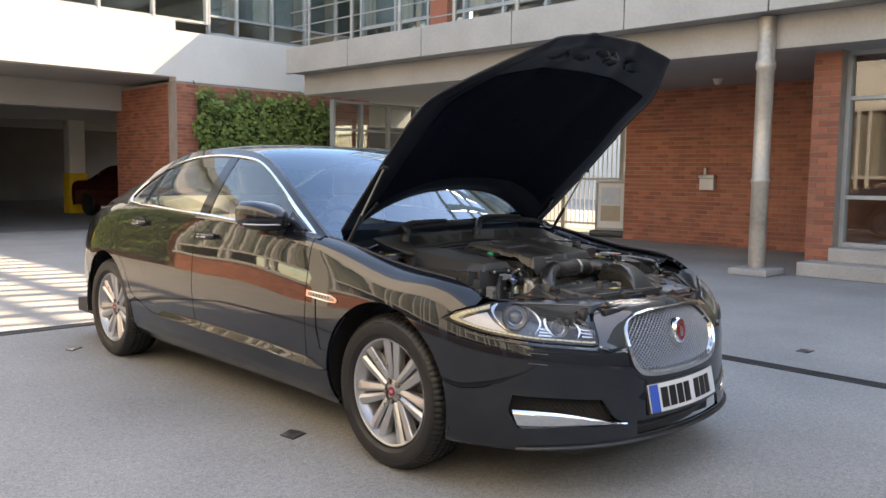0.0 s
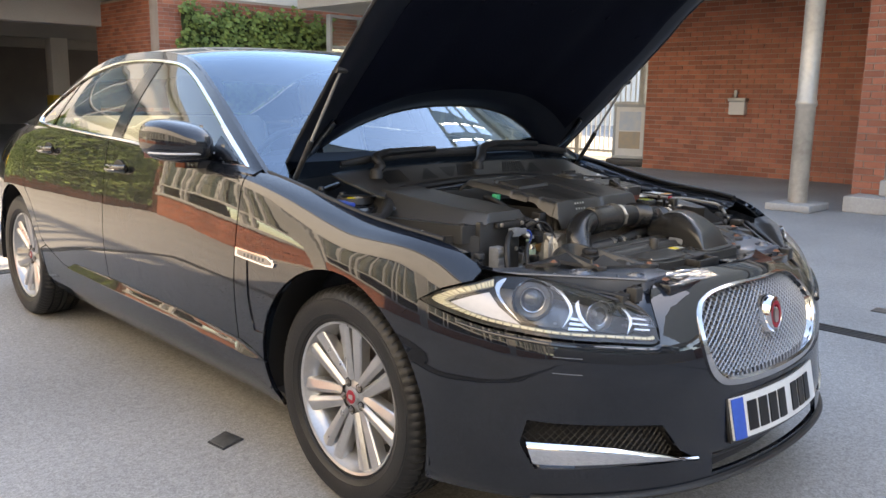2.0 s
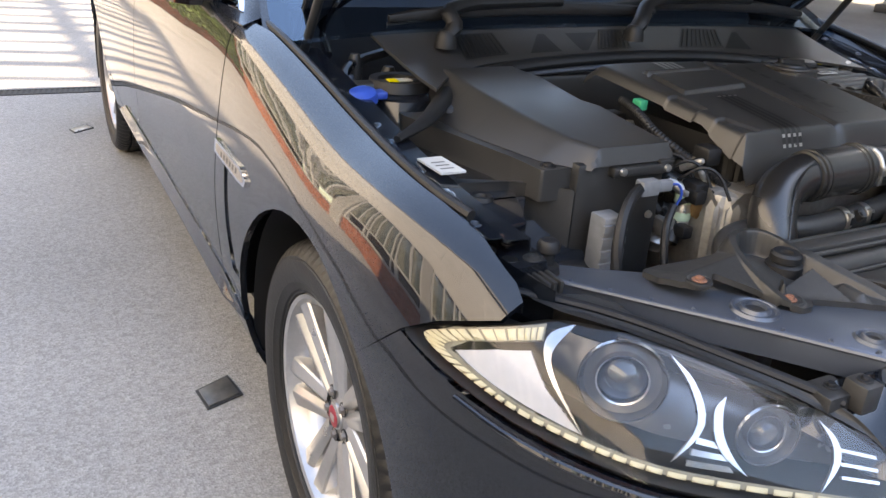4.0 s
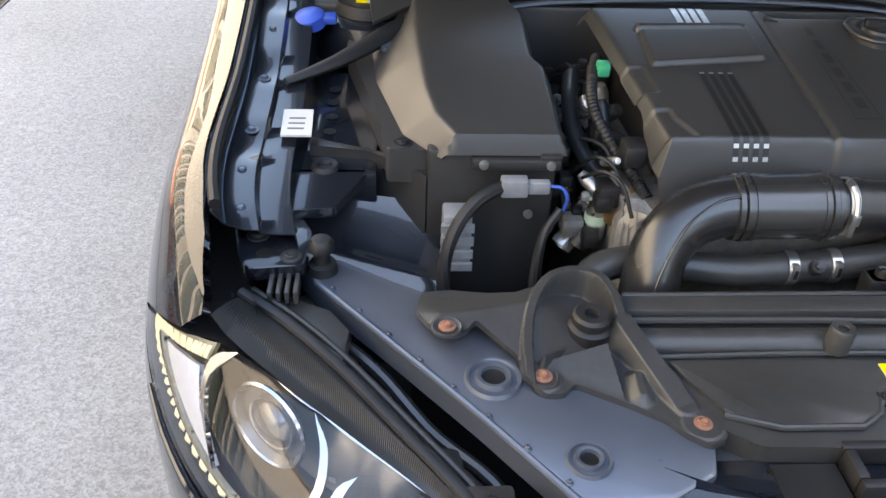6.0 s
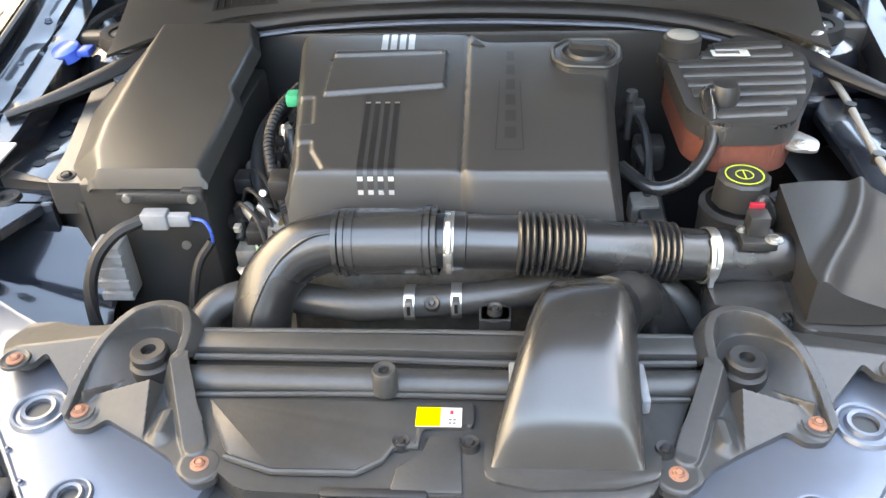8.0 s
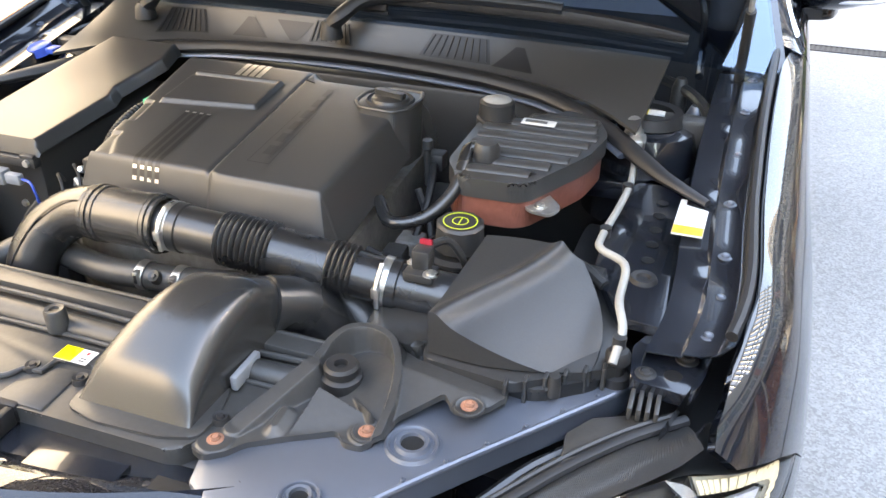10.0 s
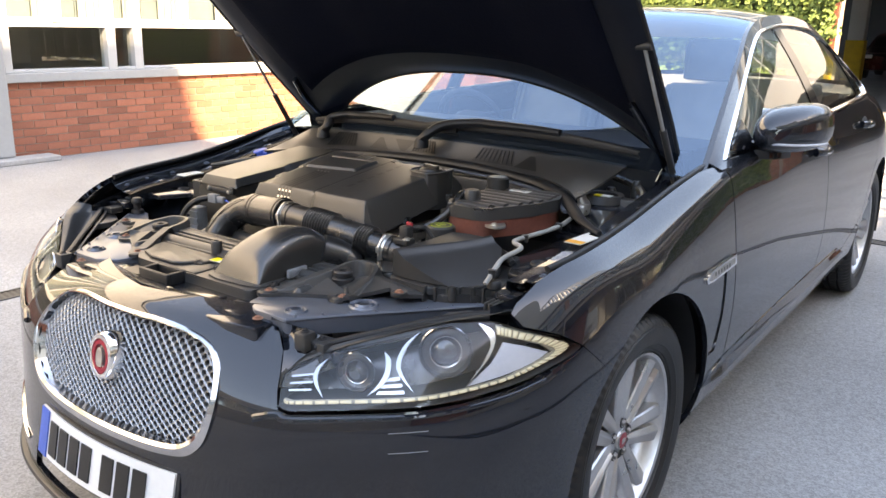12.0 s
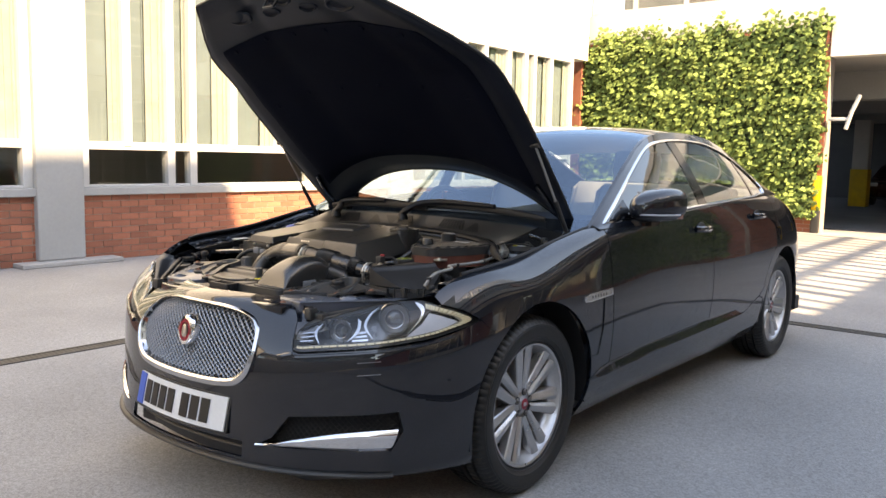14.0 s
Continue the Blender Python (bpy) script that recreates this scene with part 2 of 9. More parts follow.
M["red_lens"] = mat("red_lens", (0.35, 0.01, 0.01), rough=0.15)
M["white"] = mat("white_label", (0.62, 0.62, 0.6), (0.55, 0.55, 0.53), rough=0.5, scale=15)
M["yellow_label"] = mat("yellow_label", (0.85, 0.7, 0.0), (0.75, 0.6, 0.0), rough=0.5, scale=15)
M["orange_label"] = mat("orange_label", (0.85, 0.38, 0.03), rough=0.5)
M["blue"] = mat("blue_band", (0.03, 0.12, 0.55), rough=0.4)
M["red"] = mat("red_enamel", (0.35, 0.015, 0.03), rough=0.3)
M["plate"] = mat("plate_white", (0.72, 0.73, 0.72), (0.65, 0.66, 0.65), rough=0.35, scale=8)
M["ink"] = mat("black_ink", (0.012, 0.012, 0.012), rough=0.4)
M["grey_ink"] = mat("grey_mark", (0.11, 0.11, 0.11), rough=0.5)
M["lime"] = mat("lime_print", (0.55, 0.65, 0.05), rough=0.5)
M["green"] = mat("green_clip", (0.02, 0.4, 0.2), rough=0.4)
M["blue_cap"] = mat("blue_cap", (0.03, 0.1, 0.5), rough=0.35, scale=20)
M["coolant"] = mat("coolant_tank", (0.2, 0.07, 0.05), (0.13, 0.042, 0.03), rough=0.35, scale=8)
M["cream_pipe"] = mat("cream_pipe", (0.29, 0.285, 0.265), (0.22, 0.215, 0.2), rough=0.4, scale=20)
M["grey_plug"] = mat("grey_connector", (0.22, 0.23, 0.245), (0.16, 0.17, 0.18), rough=0.45, scale=30)
M["cream"] = mat("cream_leather", (0.5, 0.47, 0.41), (0.42, 0.39, 0.34), rough=0.5, scale=9, fine=200, bump=0.05)
M["car_trim"] = mat("dark_cabin_trim", (0.03, 0.03, 0.032), (0.02, 0.02, 0.022), rough=0.6, scale=12)
M["liner"] = mat("bonnet_liner", (0.0055, 0.0072, 0.0145), (0.0035, 0.0048, 0.0105), rough=0.75, spec=0.06, scale=5, fine=120, bump=0.15, spread=0.1)
# red lowered far down: the garage shade is part of this colour
M["far_red"] = mat("red_car_paint_shaded", (0.07, 0.008, 0.008), rough=0.25, scale=2, coat=0.8)
M["far_grey"] = mat("grey_car_paint", (0.06, 0.065, 0.07), rough=0.3, scale=2, coat=0.8)
M["far_city"] = mat("far_street", (0.6, 0.58, 0.55), (0.48, 0.46, 0.44), rough=0.8, scale=0.5)
M["poster_a"] = mat("poster_sky", (0.32, 0.42, 0.55), (0.5, 0.52, 0.52), rough=0.4, scale=6)
M["poster_b"] = mat("poster_land", (0.4, 0.3, 0.2), (0.25, 0.25, 0.22), rough=0.4, scale=8)


# ---------------------------------------------------------------- mesh helpers
def part(name, bm, material, parent=None, label="", smooth=True, m=None):
    me = bpy.data.meshes.new(name)
    bm.to_mesh(me)
    bm.free()
    for mt in (material if isinstance(material, (list, tuple)) else [material]):
        me.materials.append(M[mt])
    if smooth:
        me.shade_smooth()
        me.set_sharp_from_angle(angle=radians(38))
    ob = new(name, me)
    if parent:
        ob.parent = parent
    if m is not None:
        ob.matrix_basis = m
    if label:
        ob["label"] = label
    return ob


def empty(name, x, y, z, label, category, group="", kind=""):
    ob = new(name)
    ob.location = (x, y, z)
    ob.empty_display_size = 0.1
    return tagged(ob, label, category, group, kind)


def box(bm, x0, x1, y0, y1, z0, z1, bevel=0.0, mi=0):
    r = bmesh.ops.create_cube(bm, size=1)
    for v in r["verts"]:
        v.co = Vector(((x0 + x1) / 2 + v.co.x * (x1 - x0), (y0 + y1) / 2 + v.co.y * (y1 - y0), (z0 + z1) / 2 + v.co.z * (z1 - z0)))
    fs = {f for v in r["verts"] for f in v.link_faces}
    for f in fs:
        f.material_index = mi
    if bevel:
        es = list({e for v in r["verts"] for e in v.link_edges})
        bmesh.ops.bevel(bm, geom=es, offset=bevel, segments=2, affect='EDGES', profile=0.5)
    return bm


def boxes(*bs, bevel=0.0):
    bm = bmesh.new()
    for b in bs:
        box(bm, *b, bevel=bevel)
    return bm


def catmull(pts, n):
    """n points along a smooth curve through pts."""
    p = [np.array(q, float) for q in pts]
    p = [2 * p[0] - p[1]] + p + [2 * p[-1] - p[-2]]
    k = len(p) - 3
    out = []
    for i in range(n):
        u = i / (n - 1) * k
        j = min(int(u), k - 1)
        f = u - j
        a, b, c, d = p[j:j + 4]
        out.append(0.5 * (2 * b + (c - a) * f + (2 * a - 5 * b + 4 * c - d) * f * f + (3 * b - a - 3 * c + d) * f ** 3))
    return out


def sweep(bm, pts, radius, n=12, steps=0, caps=True, flat=1.0, mi=0):
    """A round tube along pts; radius a number or a function of 0..1; flat squashes it in z."""
    q = [Vector(p) for p in (catmull(pts, steps) if steps else pts)]
    rings, up = [], Vector((0, 0, 1))
    for i, p in enumerate(q):
        d = (q[min(i + 1, len(q) - 1)] - q[max(i - 1, 0)]).normalized()
        side = d.cross(up)
        side = side.normalized() if side.length > 0.05 else Vector((1, 0, 0))
        nrm = side.cross(d).normalized()
        r = radius(i / (len(q) - 1)) if callable(radius) else radius
        rings.append([bm.verts.new(p + side * r * math.cos(2 * math.pi * k / n) + nrm * r * flat * math.sin(2 * math.pi * k / n)) for k in range(n)])
    for a, b in zip(rings, rings[1:]):
        for k in range(n):
            bm.faces.new((a[k], a[(k + 1) % n], b[(k + 1) % n], b[k])).material_index = mi
    if caps:
        bm.faces.new(rings[0][::-1]).material_index = mi
        bm.faces.new(rings[-1]).material_index = mi
    return bm


def tube(pts, radius, n=12, steps=0, caps=True, flat=1.0):
    bm = sweep(bmesh.new(), pts, radius, n, steps, caps, flat)
    bmesh.ops.recalc_face_normals(bm, faces=bm.faces)
    return bm


def lathe(bm, prof, n=32, m=None, mi=0, close=False):
    """Turns prof, pairs of (radius, height), round z; m places it."""
    m = m or Matrix()
    rings = []
    for r, h in prof:
        rings.append([bm.verts.new(m @ Vector((r * math.cos(2 * math.pi * k / n), r * math.sin(2 * math.pi * k / n), h))) for k in range(n)] if r > 1e-6 else [bm.verts.new(m @ Vector((0, 0, h)))] * n)
    if close:
        rings.append(rings[0])
    for a, b in zip(rings, rings[1:]):
        for k in range(n):
            vs = [a[k], a[(k + 1) % n], b[(k + 1) % n], b[k]]
            u = []
            for v in vs:
                if v not in u:
                    u.append(v)
            if len(u) > 2:
                try:
                    bm.faces.new(u).material_index = mi
                except ValueError:
                    pass
    return bm


def turned(prof, n=32, m=None, close=False):
    bm = lathe(bmesh.new(), prof, n, m, close=close)
    bmesh.ops.recalc_face_normals(bm, faces=bm.faces)
    return bm


def prism(bm, pts, z0, z1, bevel=0.0, m=None, mi=0, top_scale=1.0, segs=2):
    """Extrudes a plan outline from z0 to z1; top_scale shrinks the top about its middle."""
    m = m or Matrix()
    cx, cy = sum(p[0] for p in pts) / len(pts), sum(p[1] for p in pts) / len(pts)
    lo = [bm.verts.new(m @ Vector((p[0], p[1], z0))) for p in pts]
    hi = [bm.verts.new(m @ Vector((cx + (p[0] - cx) * top_scale, cy + (p[1] - cy) * top_scale, z1))) for p in pts]
    n = len(pts)
    fs = [bm.faces.new(lo[::-1]), bm.faces.new(hi)]
    for k in range(n):
        fs.append(bm.faces.new((lo[k], lo[(k + 1) % n], hi[(k + 1) % n], hi[k])))
    for f in fs:
        f.material_index = mi
    if bevel:
        es = list({e for f in fs[1:2] for e in f.edges} | {e for f in fs[2:] for e in f.edges if (e.verts[0] in lo) != (e.verts[1] in lo)})
        bmesh.ops.bevel(bm, geom=es, offset=bevel, segments=segs, affect='EDGES', profile=0.5)
    return bm


def slab(pts, z0, z1, bevel=0.0, m=None, top_scale=1.0, segs=2):
    bm = prism(bmesh.new(), pts, z0, z1, bevel, m, top_scale=top_scale, segs=segs)
    bmesh.ops.recalc_face_normals(bm, faces=bm.faces)
    return bm


def surface(f, nu, nv, thick=0.0):
    """A sheet through f(u, v), u and v in 0..1, thickened along its back by thick."""
    bm = bmesh.new()
    g = [[bm.verts.new(f(i / nu, j / nv)) for j in range(nv + 1)] for i in range(nu + 1)]
    for i in range(nu):
        for j in range(nv):
            bm.faces.new((g[i][j], g[i + 1][j], g[i + 1][j + 1], g[i][j + 1]))
    if thick:
        bmesh.ops.recalc_face_normals(bm, faces=bm.faces)
        bmesh.ops.solidify(bm, geom=bm.faces[:], thickness=thick)
    return bm


def rounded(pts, r=0.02, k=4):
    """Rounds the corners of an outline."""
    out = []
    n = len(pts)
    for i in range(n):
        a, b, c = (Vector(pts[(i + d) % n]) for d in (-1, 0, 1))
        ra = min(r, (a - b).length * 0.45, (c - b).length * 0.45)
        p, q = b + (a - b).normalized() * ra, b + (c - b).normalized() * ra
        for j in range(k + 1):
            t = j / k
            out.append(tuple(p * (1 - t) ** 2 + b * 2 * t * (1 - t) + q * t * t))
    return out


# ---------------------------------------------------------------- ground
def build_ground():
    bm = bmesh.new()
    bmesh.ops.create_grid(bm, x_segments=2, y_segments=2, size=600)
    part_ob = part("ground", bm, "asphalt", smooth=False)
    tagged(part_ob, "pale grey chipped resin asphalt courtyard ground with faint stains", "ground", kind="structure")


def drain_run(name, x0, y0, x1, y1):
    """A slotted channel grating set in the ground."""
    d = Vector((x1 - x0, y1 - y0, 0))
    L = d.length
    d.normalize()
    s = Vector((-d.y, d.x, 0))
    bm = bmesh.new()
    w = 0.065
    ang = math.atan2(d.y, d.x)
    base = Matrix.Translation((x0, y0, 0)) @ Matrix.Rotation(ang, 4, 'Z')
    for a, b, z in ((-w, -w + 0.014, 0.006), (w - 0.014, w, 0.006)):
        r = box(bmesh.new(), 0, L, a, b, -0.02, z)
        r.transform(base)
        me = bpy.data.meshes.new("t")
        r.to_mesh(me)
        bm.from_mesh(me)
        r.free()
    v = []
    n = int(L / 0.03)
    for i in range(n):
        x = i * 0.03
        q = [base @ Vector(c) for c in ((x, -w + 0.014, 0.004), (x + 0.016, -w + 0.014, 0.004), (x + 0.03, w - 0.014, 0.004), (x + 0.014, w - 0.014, 0.004))]
        bm.faces.new([bm.verts.new(c) for c in q])
    q = [base @ Vector(c) for c in ((0, -w, 0.0015), (L, -w, 0.0015), (L, w, 0.0015), (0, w, 0.0015))]
    f = bm.faces.new([bm.verts.new(c) for c in q])
    f.material_index = 1
    ob = part(name, bm, ["drain", "seal"], smooth=False)
    tagged(ob, "long dark cast iron slotted drain channel set in asphalt", "drain", group="drain channels", kind="structure")


# ---------------------------------------------------------------- brickwork
def brick_faces(place, u0, u1, z0, z1, d):
    c = [(u0, z0), (u1, z0), (u1, z1), (u0, z1)]
    return [place(u, z, 0.0) for u, z in c] + [place(u, z, d) for u, z in c]


QUADS = [(4, 5, 6, 7), (0, 1, 5, 4), (1, 2, 6, 5), (2, 3, 7, 6), (3, 0, 4, 7)]


def brickwork(core, place, u0, u1, z0, z1, near=None, d=0.009):
    """Courses of bricks proud of the core; those inside near=(a, b) become parts."""
    rnd = random.Random(7)
    far, single = [], {}
    zc, row = z0 + 0.005, 0
    while zc + 0.06 < z1 + 0.02:
        u = u0 - (0.1125 if row % 2 else 0.0)
        while u < u1:
            a, b = max(u, u0) + 0.005, min(u + 0.225, u1) - 0.005
            if b - a > 0.03:
                dd = d + rnd.uniform(-0.002, 0.002)
                top = min(zc + 0.065, z1)
                if near and near[0] <= a and b <= near[1]:
                    key = (round(b - a, 3), row % 2)
                    if key not in single:
                        me = bpy.data.meshes.new("brick")
                        o = place(0, 0, 0)
                        me.from_pydata([Vector(p) - Vector(o) for p in brick_faces(place, 0, b - a, 0, 0.065, dd)], [], QUADS)
                        me.materials.append(M["brick"])
                        single[key] = me
                    ob = new("brick", single[key])
                    ob.parent = core
                    ob.location = Vector(place(a, zc, 0)) - core.location
                else:
                    far.append((a, b, zc, top, dd))
            u += 0.225
        zc += 0.075
        row += 1
    vs, fs = [], []
    for a, b, za, zb, dd in far:
        n = len(vs)
        vs += brick_faces(place, a, b, za, zb, dd)
        fs += [tuple(n + i for i in q) for q in QUADS]
    if vs:
        me = bpy.data.meshes.new("brick_courses")
        me.from_pydata(vs, [], fs)
        me.materials.append(M["brick"])
        ob = new("brick_courses", me)
        ob.parent = core
        ob.matrix_parent_inverse = core.matrix_basis.inverted()
        ob["kind"] = "stuff"
    return core


def structure(name, bm, material, label, category):
    return tagged(part(name, bm, material, smooth=False), label, category, kind="structure")


WX = -6.2


def window_band(name, axis, face, a0, a1, z0, z1, uprights, transoms, frame_mat, label, inward, blinds=True, depth=0.12, post=0.055, foot=None, low=None):
    """A framed window strip along y ('y') or x ('x'); face is the wall line, inward the way into the room."""
    def bx(u0, u1, d0, d1, za, zb):
        lo, hi = sorted((face + inward * d0, face + inward * d1))
        return (lo, hi, u0, u1, za, zb) if axis == 'y' else (u0, u1, lo, hi, za, zb)
    win = empty(name, *((face, (a0 + a1) / 2, z0) if axis == 'y' else ((a0 + a1) / 2, face, z0)), label, "window", "windows", "structure")
    inv = Matrix.Translation(win.location).inverted()

    def add(nm, bm, mt, lb=""):
        bm.transform(inv)
        return part(nm, bm, mt, win, lb, smooth=False)
    foot = post if foot is None else foot
    bs = [bx(a0, a1, 0.0, depth, z0, z0 + foot), bx(a0, a1, 0.0, depth, z1 - post, z1)]
    us = [a0 + post / 2] + list(uprights) + [a1 - post / 2]
    for u in us:
        full = low is None or u in us[:1] + us[-1:] or u in low
        bs.append(bx(u - post / 2, u + post / 2, -0.012, depth, z0 if full else transoms[0], z1))
    for t in transoms:
        bs.append(bx(a0, a1, 0.004, depth, t - post * 0.45, t + post * 0.45))
    add("window_frame", boxes(*bs, bevel=0.006), frame_mat)
    zs = [z0] + list(transoms) + [z1]
    for ua, ub in zip(us, us[1:]):
        for za, zb in zip(zs, zs[1:]):
            p = add("pane", boxes(bx(ua, ub, depth * 0.5, depth * 0.5 + 0.008, za, zb)), "window")
            p.visible_shadow = False
    if blinds:
        rnd = random.Random(int(abs(a0 * 31 + z0 * 7)))
        zb0 = transoms[0] if transoms else z0
        for ua, ub in zip(us, us[1:]):
            k = max(1, int((ub - ua) / 0.14))
            sl = []
            for i in range(k):
                u = ua + (i + 0.5) * (ub - ua) / k
                o = rnd.uniform(0.13, 0.16)
                sl.append(bx(u - (ub - ua) / k * 0.495, u + (ub - ua) / k * 0.495, o, o + 0.01, zb0 + 0.04, z1 - 0.02))
            add("blind", boxes(*sl), "blind", "pale vertical fabric blind")
            folds, w = [], (ub - ua) * rnd.uniform(0.22, 0.5)
            for i in range(6):
                u = ub - w + (i + 0.5) * w / 6
                o = 0.105 + 0.010 * (i % 2)
                folds.append(bx(u - w / 11.5, u + w / 11.5, o, o + 0.008, zb0 + 0.03, z1 - 0.02))
            add("curtain", boxes(*folds), "curtain", "cream folded curtain")
    return win


def build_west():
    """Low wing: brick plinth, strip windows between rendered piers, white wall above."""
    core = structure("wall_west", boxes((WX - 0.3, WX, -14, 12.6, 0, 0.74)), "mortar", "low red brick plinth wall under the strip windows", "wall")
    brickwork(core, lambda u, z, d: (WX + d, u, z), -14, 12.6, 0.0, 0.74, near=(1.95, 5.6))
    structure("window_sill", boxes((WX - 0.2, WX + 0.06, -14, 12.6, 0.74, 0.83), bevel=0.01), "grey_render", "long pale grey concrete window sill ledge", "sill")
    structure("wall_west_upper", boxes((WX - 0.3, WX, -14, 13.2, 3.36, 7.2)), "render", "smooth white rendered upper wall", "wall")
    structure("wall_west_inner", boxes((WX - 4.2, WX - 4.0, -14, 12.6, 0, 3.4)), "grey_render", "plain back wall of the offices behind glass", "wall")
    structure("floor_west", boxes((WX - 4.0, WX - 0.3, -14, 12.6, 0.3, 0.4)), "concrete", "office floor behind the strip windows", "floor")
    structure("ceiling_west", boxes((WX - 4.0, WX - 0.3, -14, 12.6, 3.3, 3.4)), "grey_render", "office ceiling behind the strip windows", "ceiling")
    piers = [-9.3, -3.8, 1.7, 7.2]
    for y in piers:
        bm = boxes((WX - 0.28, WX + 0.09, y - 0.26, y + 0.26, 0.05, 3.36), bevel=0.02)
        structure("pier", bm, "grey_render", "broad pale rendered pier between the strip windows", "pier")["group"] = "window piers"
        structure("pier_foot", boxes((WX - 0.2, WX + 0.24, y - 0.5, y + 0.62, 0, 0.05), bevel=0.01), "concrete", "low concrete kerb at the foot of the pier", "kerb")
    edges = [-14] + [v for y in piers for v in (y - 0.26, y + 0.26)] + [12.6]
    for k, (a, b) in enumerate(zip(edges[::2], edges[1::2])):
        ups, u = [], a + 0.58
        steps = (0.56, 0.31, 0.61, 0.75)
        i = 0
        while u < b - 0.3:
            ups.append(u)
            u += steps[i % 4]
            i += 1
        window_band(f"window_{k + 1}", 'y', WX, a, b, 0.83, 3.36, ups, (1.3,), "white_frame", "white framed strip window with blinds and low dark lights", -1, post=0.1, foot=0.03, low=[v for i, v in enumerate(ups) if i % 4 in (1, 2)])
    ups = [-13 + 1.3 * i for i in range(20)]
    structure("roof_west", boxes((WX - 9, WX + 0.15, -14, 13.2, 7.2, 7.4)), "concrete", "flat roof edge of the white wing", "roof")
    window_band("window_9", 'y', WX + 0.005, -13, 12, 4.6, 6.2, ups, (5.2,), "white_frame", "upper strip window in white frames", -1)


NY = 13.5


def build_north():
    """Far side: garage mouth under a white storey, ivy on both sides."""
    c1 = structure("wall_north_west", boxes((-7.4, -1.5, NY, NY + 0.35, 0, 3.75)), "mortar", "red brick wall overgrown with sunlit ivy", "wall")
    brickwork(c1, lambda u, z, d: (u, NY - d, z), -7.4, -1.5, 0, 3.75)
    c2 = structure("wall_north_east", boxes((4.95, 10.1, NY, NY + 0.35, 0, 3.12)), "mortar", "red brick wall partly covered by shaded ivy", "wall")
    brickwork(c2, lambda u, z, d: (u, NY - d, z), 4.95, 10.1, 0, 3.12)
    c3 = structure("wall_garage_side", boxes((4.95, 5.3, NY + 0.35, NY + 3, 0, 3.12)), "mortar", "brick return of the garage mouth", "wall")
    brickwork(c3, lambda u, z, d: (4.95 - d, u, z), NY + 0.35, NY + 3, 0, 3.12)
    structure("wall_north_upper", boxes((-7.4, -1.5, NY - 0.02, NY + 0.3, 3.75, 4.35), (-1.5, 4.95, NY - 0.02, NY + 0.3, 3.2, 4.35), (4.95, 14, NY - 0.02, NY + 0.3, 3.12, 4.15), (-7.4, 14, NY - 0.02, NY + 0.3, 6.0, 7.0)), "render", "white rendered band above the garage mouth", "wall")
    structure("pilaster_north", boxes((-6.75, -6.45, NY - 0.25, NY - 0.02, 0, 7.0)), "brick", "narrow red brick pilaster beside the ivy", "wall")
    window_band("window_10", 'x', NY, -6.4, 5.7, 4.35, 6.0, [-5.4 + 1.1 * i for i in range(10)], (4.95,), "white_frame", "upper white framed strip window above the garage", 1)
    window_band("window_11", 'x', NY, 5.7, 13.6, 4.15, 6.0, [6.4 + 0.9 * i for i in range(8)], (4.55,), "grey_frame", "grey framed upper window in shade", 1)
    structure("roof_north", boxes((-8, 14.5, NY - 0.2, 34, 7.0, 7.25)), "concrete", "flat roof edge over the garage wing", "roof")
    structure("wall_upper_room", boxes((-7.4, 14, NY + 3.5, NY + 3.7, 3.2, 7.0)), "grey_render", "back wall of the upper rooms", "wall")
    structure("floor_upper_room", boxes((-7.4, 14, NY + 0.3, NY + 3.5, 4.0, 4.1)), "concrete", "floor of the upper rooms", "floor")
    # floor and back walls get the darkened grey in place of deeper shade
    structure("floor_garage", boxes((-9, 15.8, NY + 1.2, 32, 0.0, 0.012)), "dark_room", "mottled garage floor in a grey darkened for the shade inside", "floor")
    structure("ceiling_garage", boxes((-7.4, 14, NY + 0.3, 32, 3.2, 3.45)), "grey_render", "pale concrete soffit over the garage", "ceiling")
    structure("beam_garage", boxes((-7.4, 14, 16.2, 16.6, 2.62, 3.2), (-7.4, 14, 21.3, 21.7, 2.62, 3.2), (-7.4, 14, 26.4, 26.8, 2.62, 3.2), bevel=0.01), "grey_render", "pale downstand beams under the garage soffit", "beam")
    structure("wall_garage_back", boxes((-9.2, 16, 32, 32.3, 0, 3.4), (-9.2, -9, 13.9, 32, 0, 3.4), (15.8, 16, 13.9, 32, 0, 3.4)), "dark_room", "back wall deep inside the garage, coloured dark for the shade", "wall")
    for i, (x, y) in enumerate([(5.8, 21.5), (-3.3, 25.2), (10.6, 26.6), (-8.2, 21.5), (1.6, 30.2)]):
        col = tagged(new("garage_column"), "white concrete column with a yellow painted guard base", "column", "garage columns")
        col.location = (x, y, 0)
        part("shaft", boxes((-0.22, 0.22, -0.22, 0.22, 1.15, 2.64), bevel=0.015), "render", col)
        part("guard", boxes((-0.25, 0.25, -0.25, 0.25, 0, 1.15), bevel=0.02), "yellow", col, "yellow painted column guard")
    post = tagged(new("corner_guard"), "yellow and black corner guard strip beside the garage mouth", "guard")
    post.location = (-1.55, NY - 0.08, 0)
    part("upper", boxes((-0.07, 0.07, -0.06, 0.06, 0.42, 1.05), bevel=0.015), "yellow", post)
    part("lower", boxes((-0.07, 0.07, -0.06, 0.06, 0, 0.42), bevel=0.015), "black_band", post, "black lower half")
    arm = tagged(new("barrier_light"), "slim white barrier arm on a bracket at the garage mouth", "barrier")
    arm.location = (-1.15, NY - 0.02, 2.0)
    part("bracket", boxes((-0.3, 0.05, -0.05, 0.02, 0.05, 0.11), bevel=0.01), "white_frame", arm)
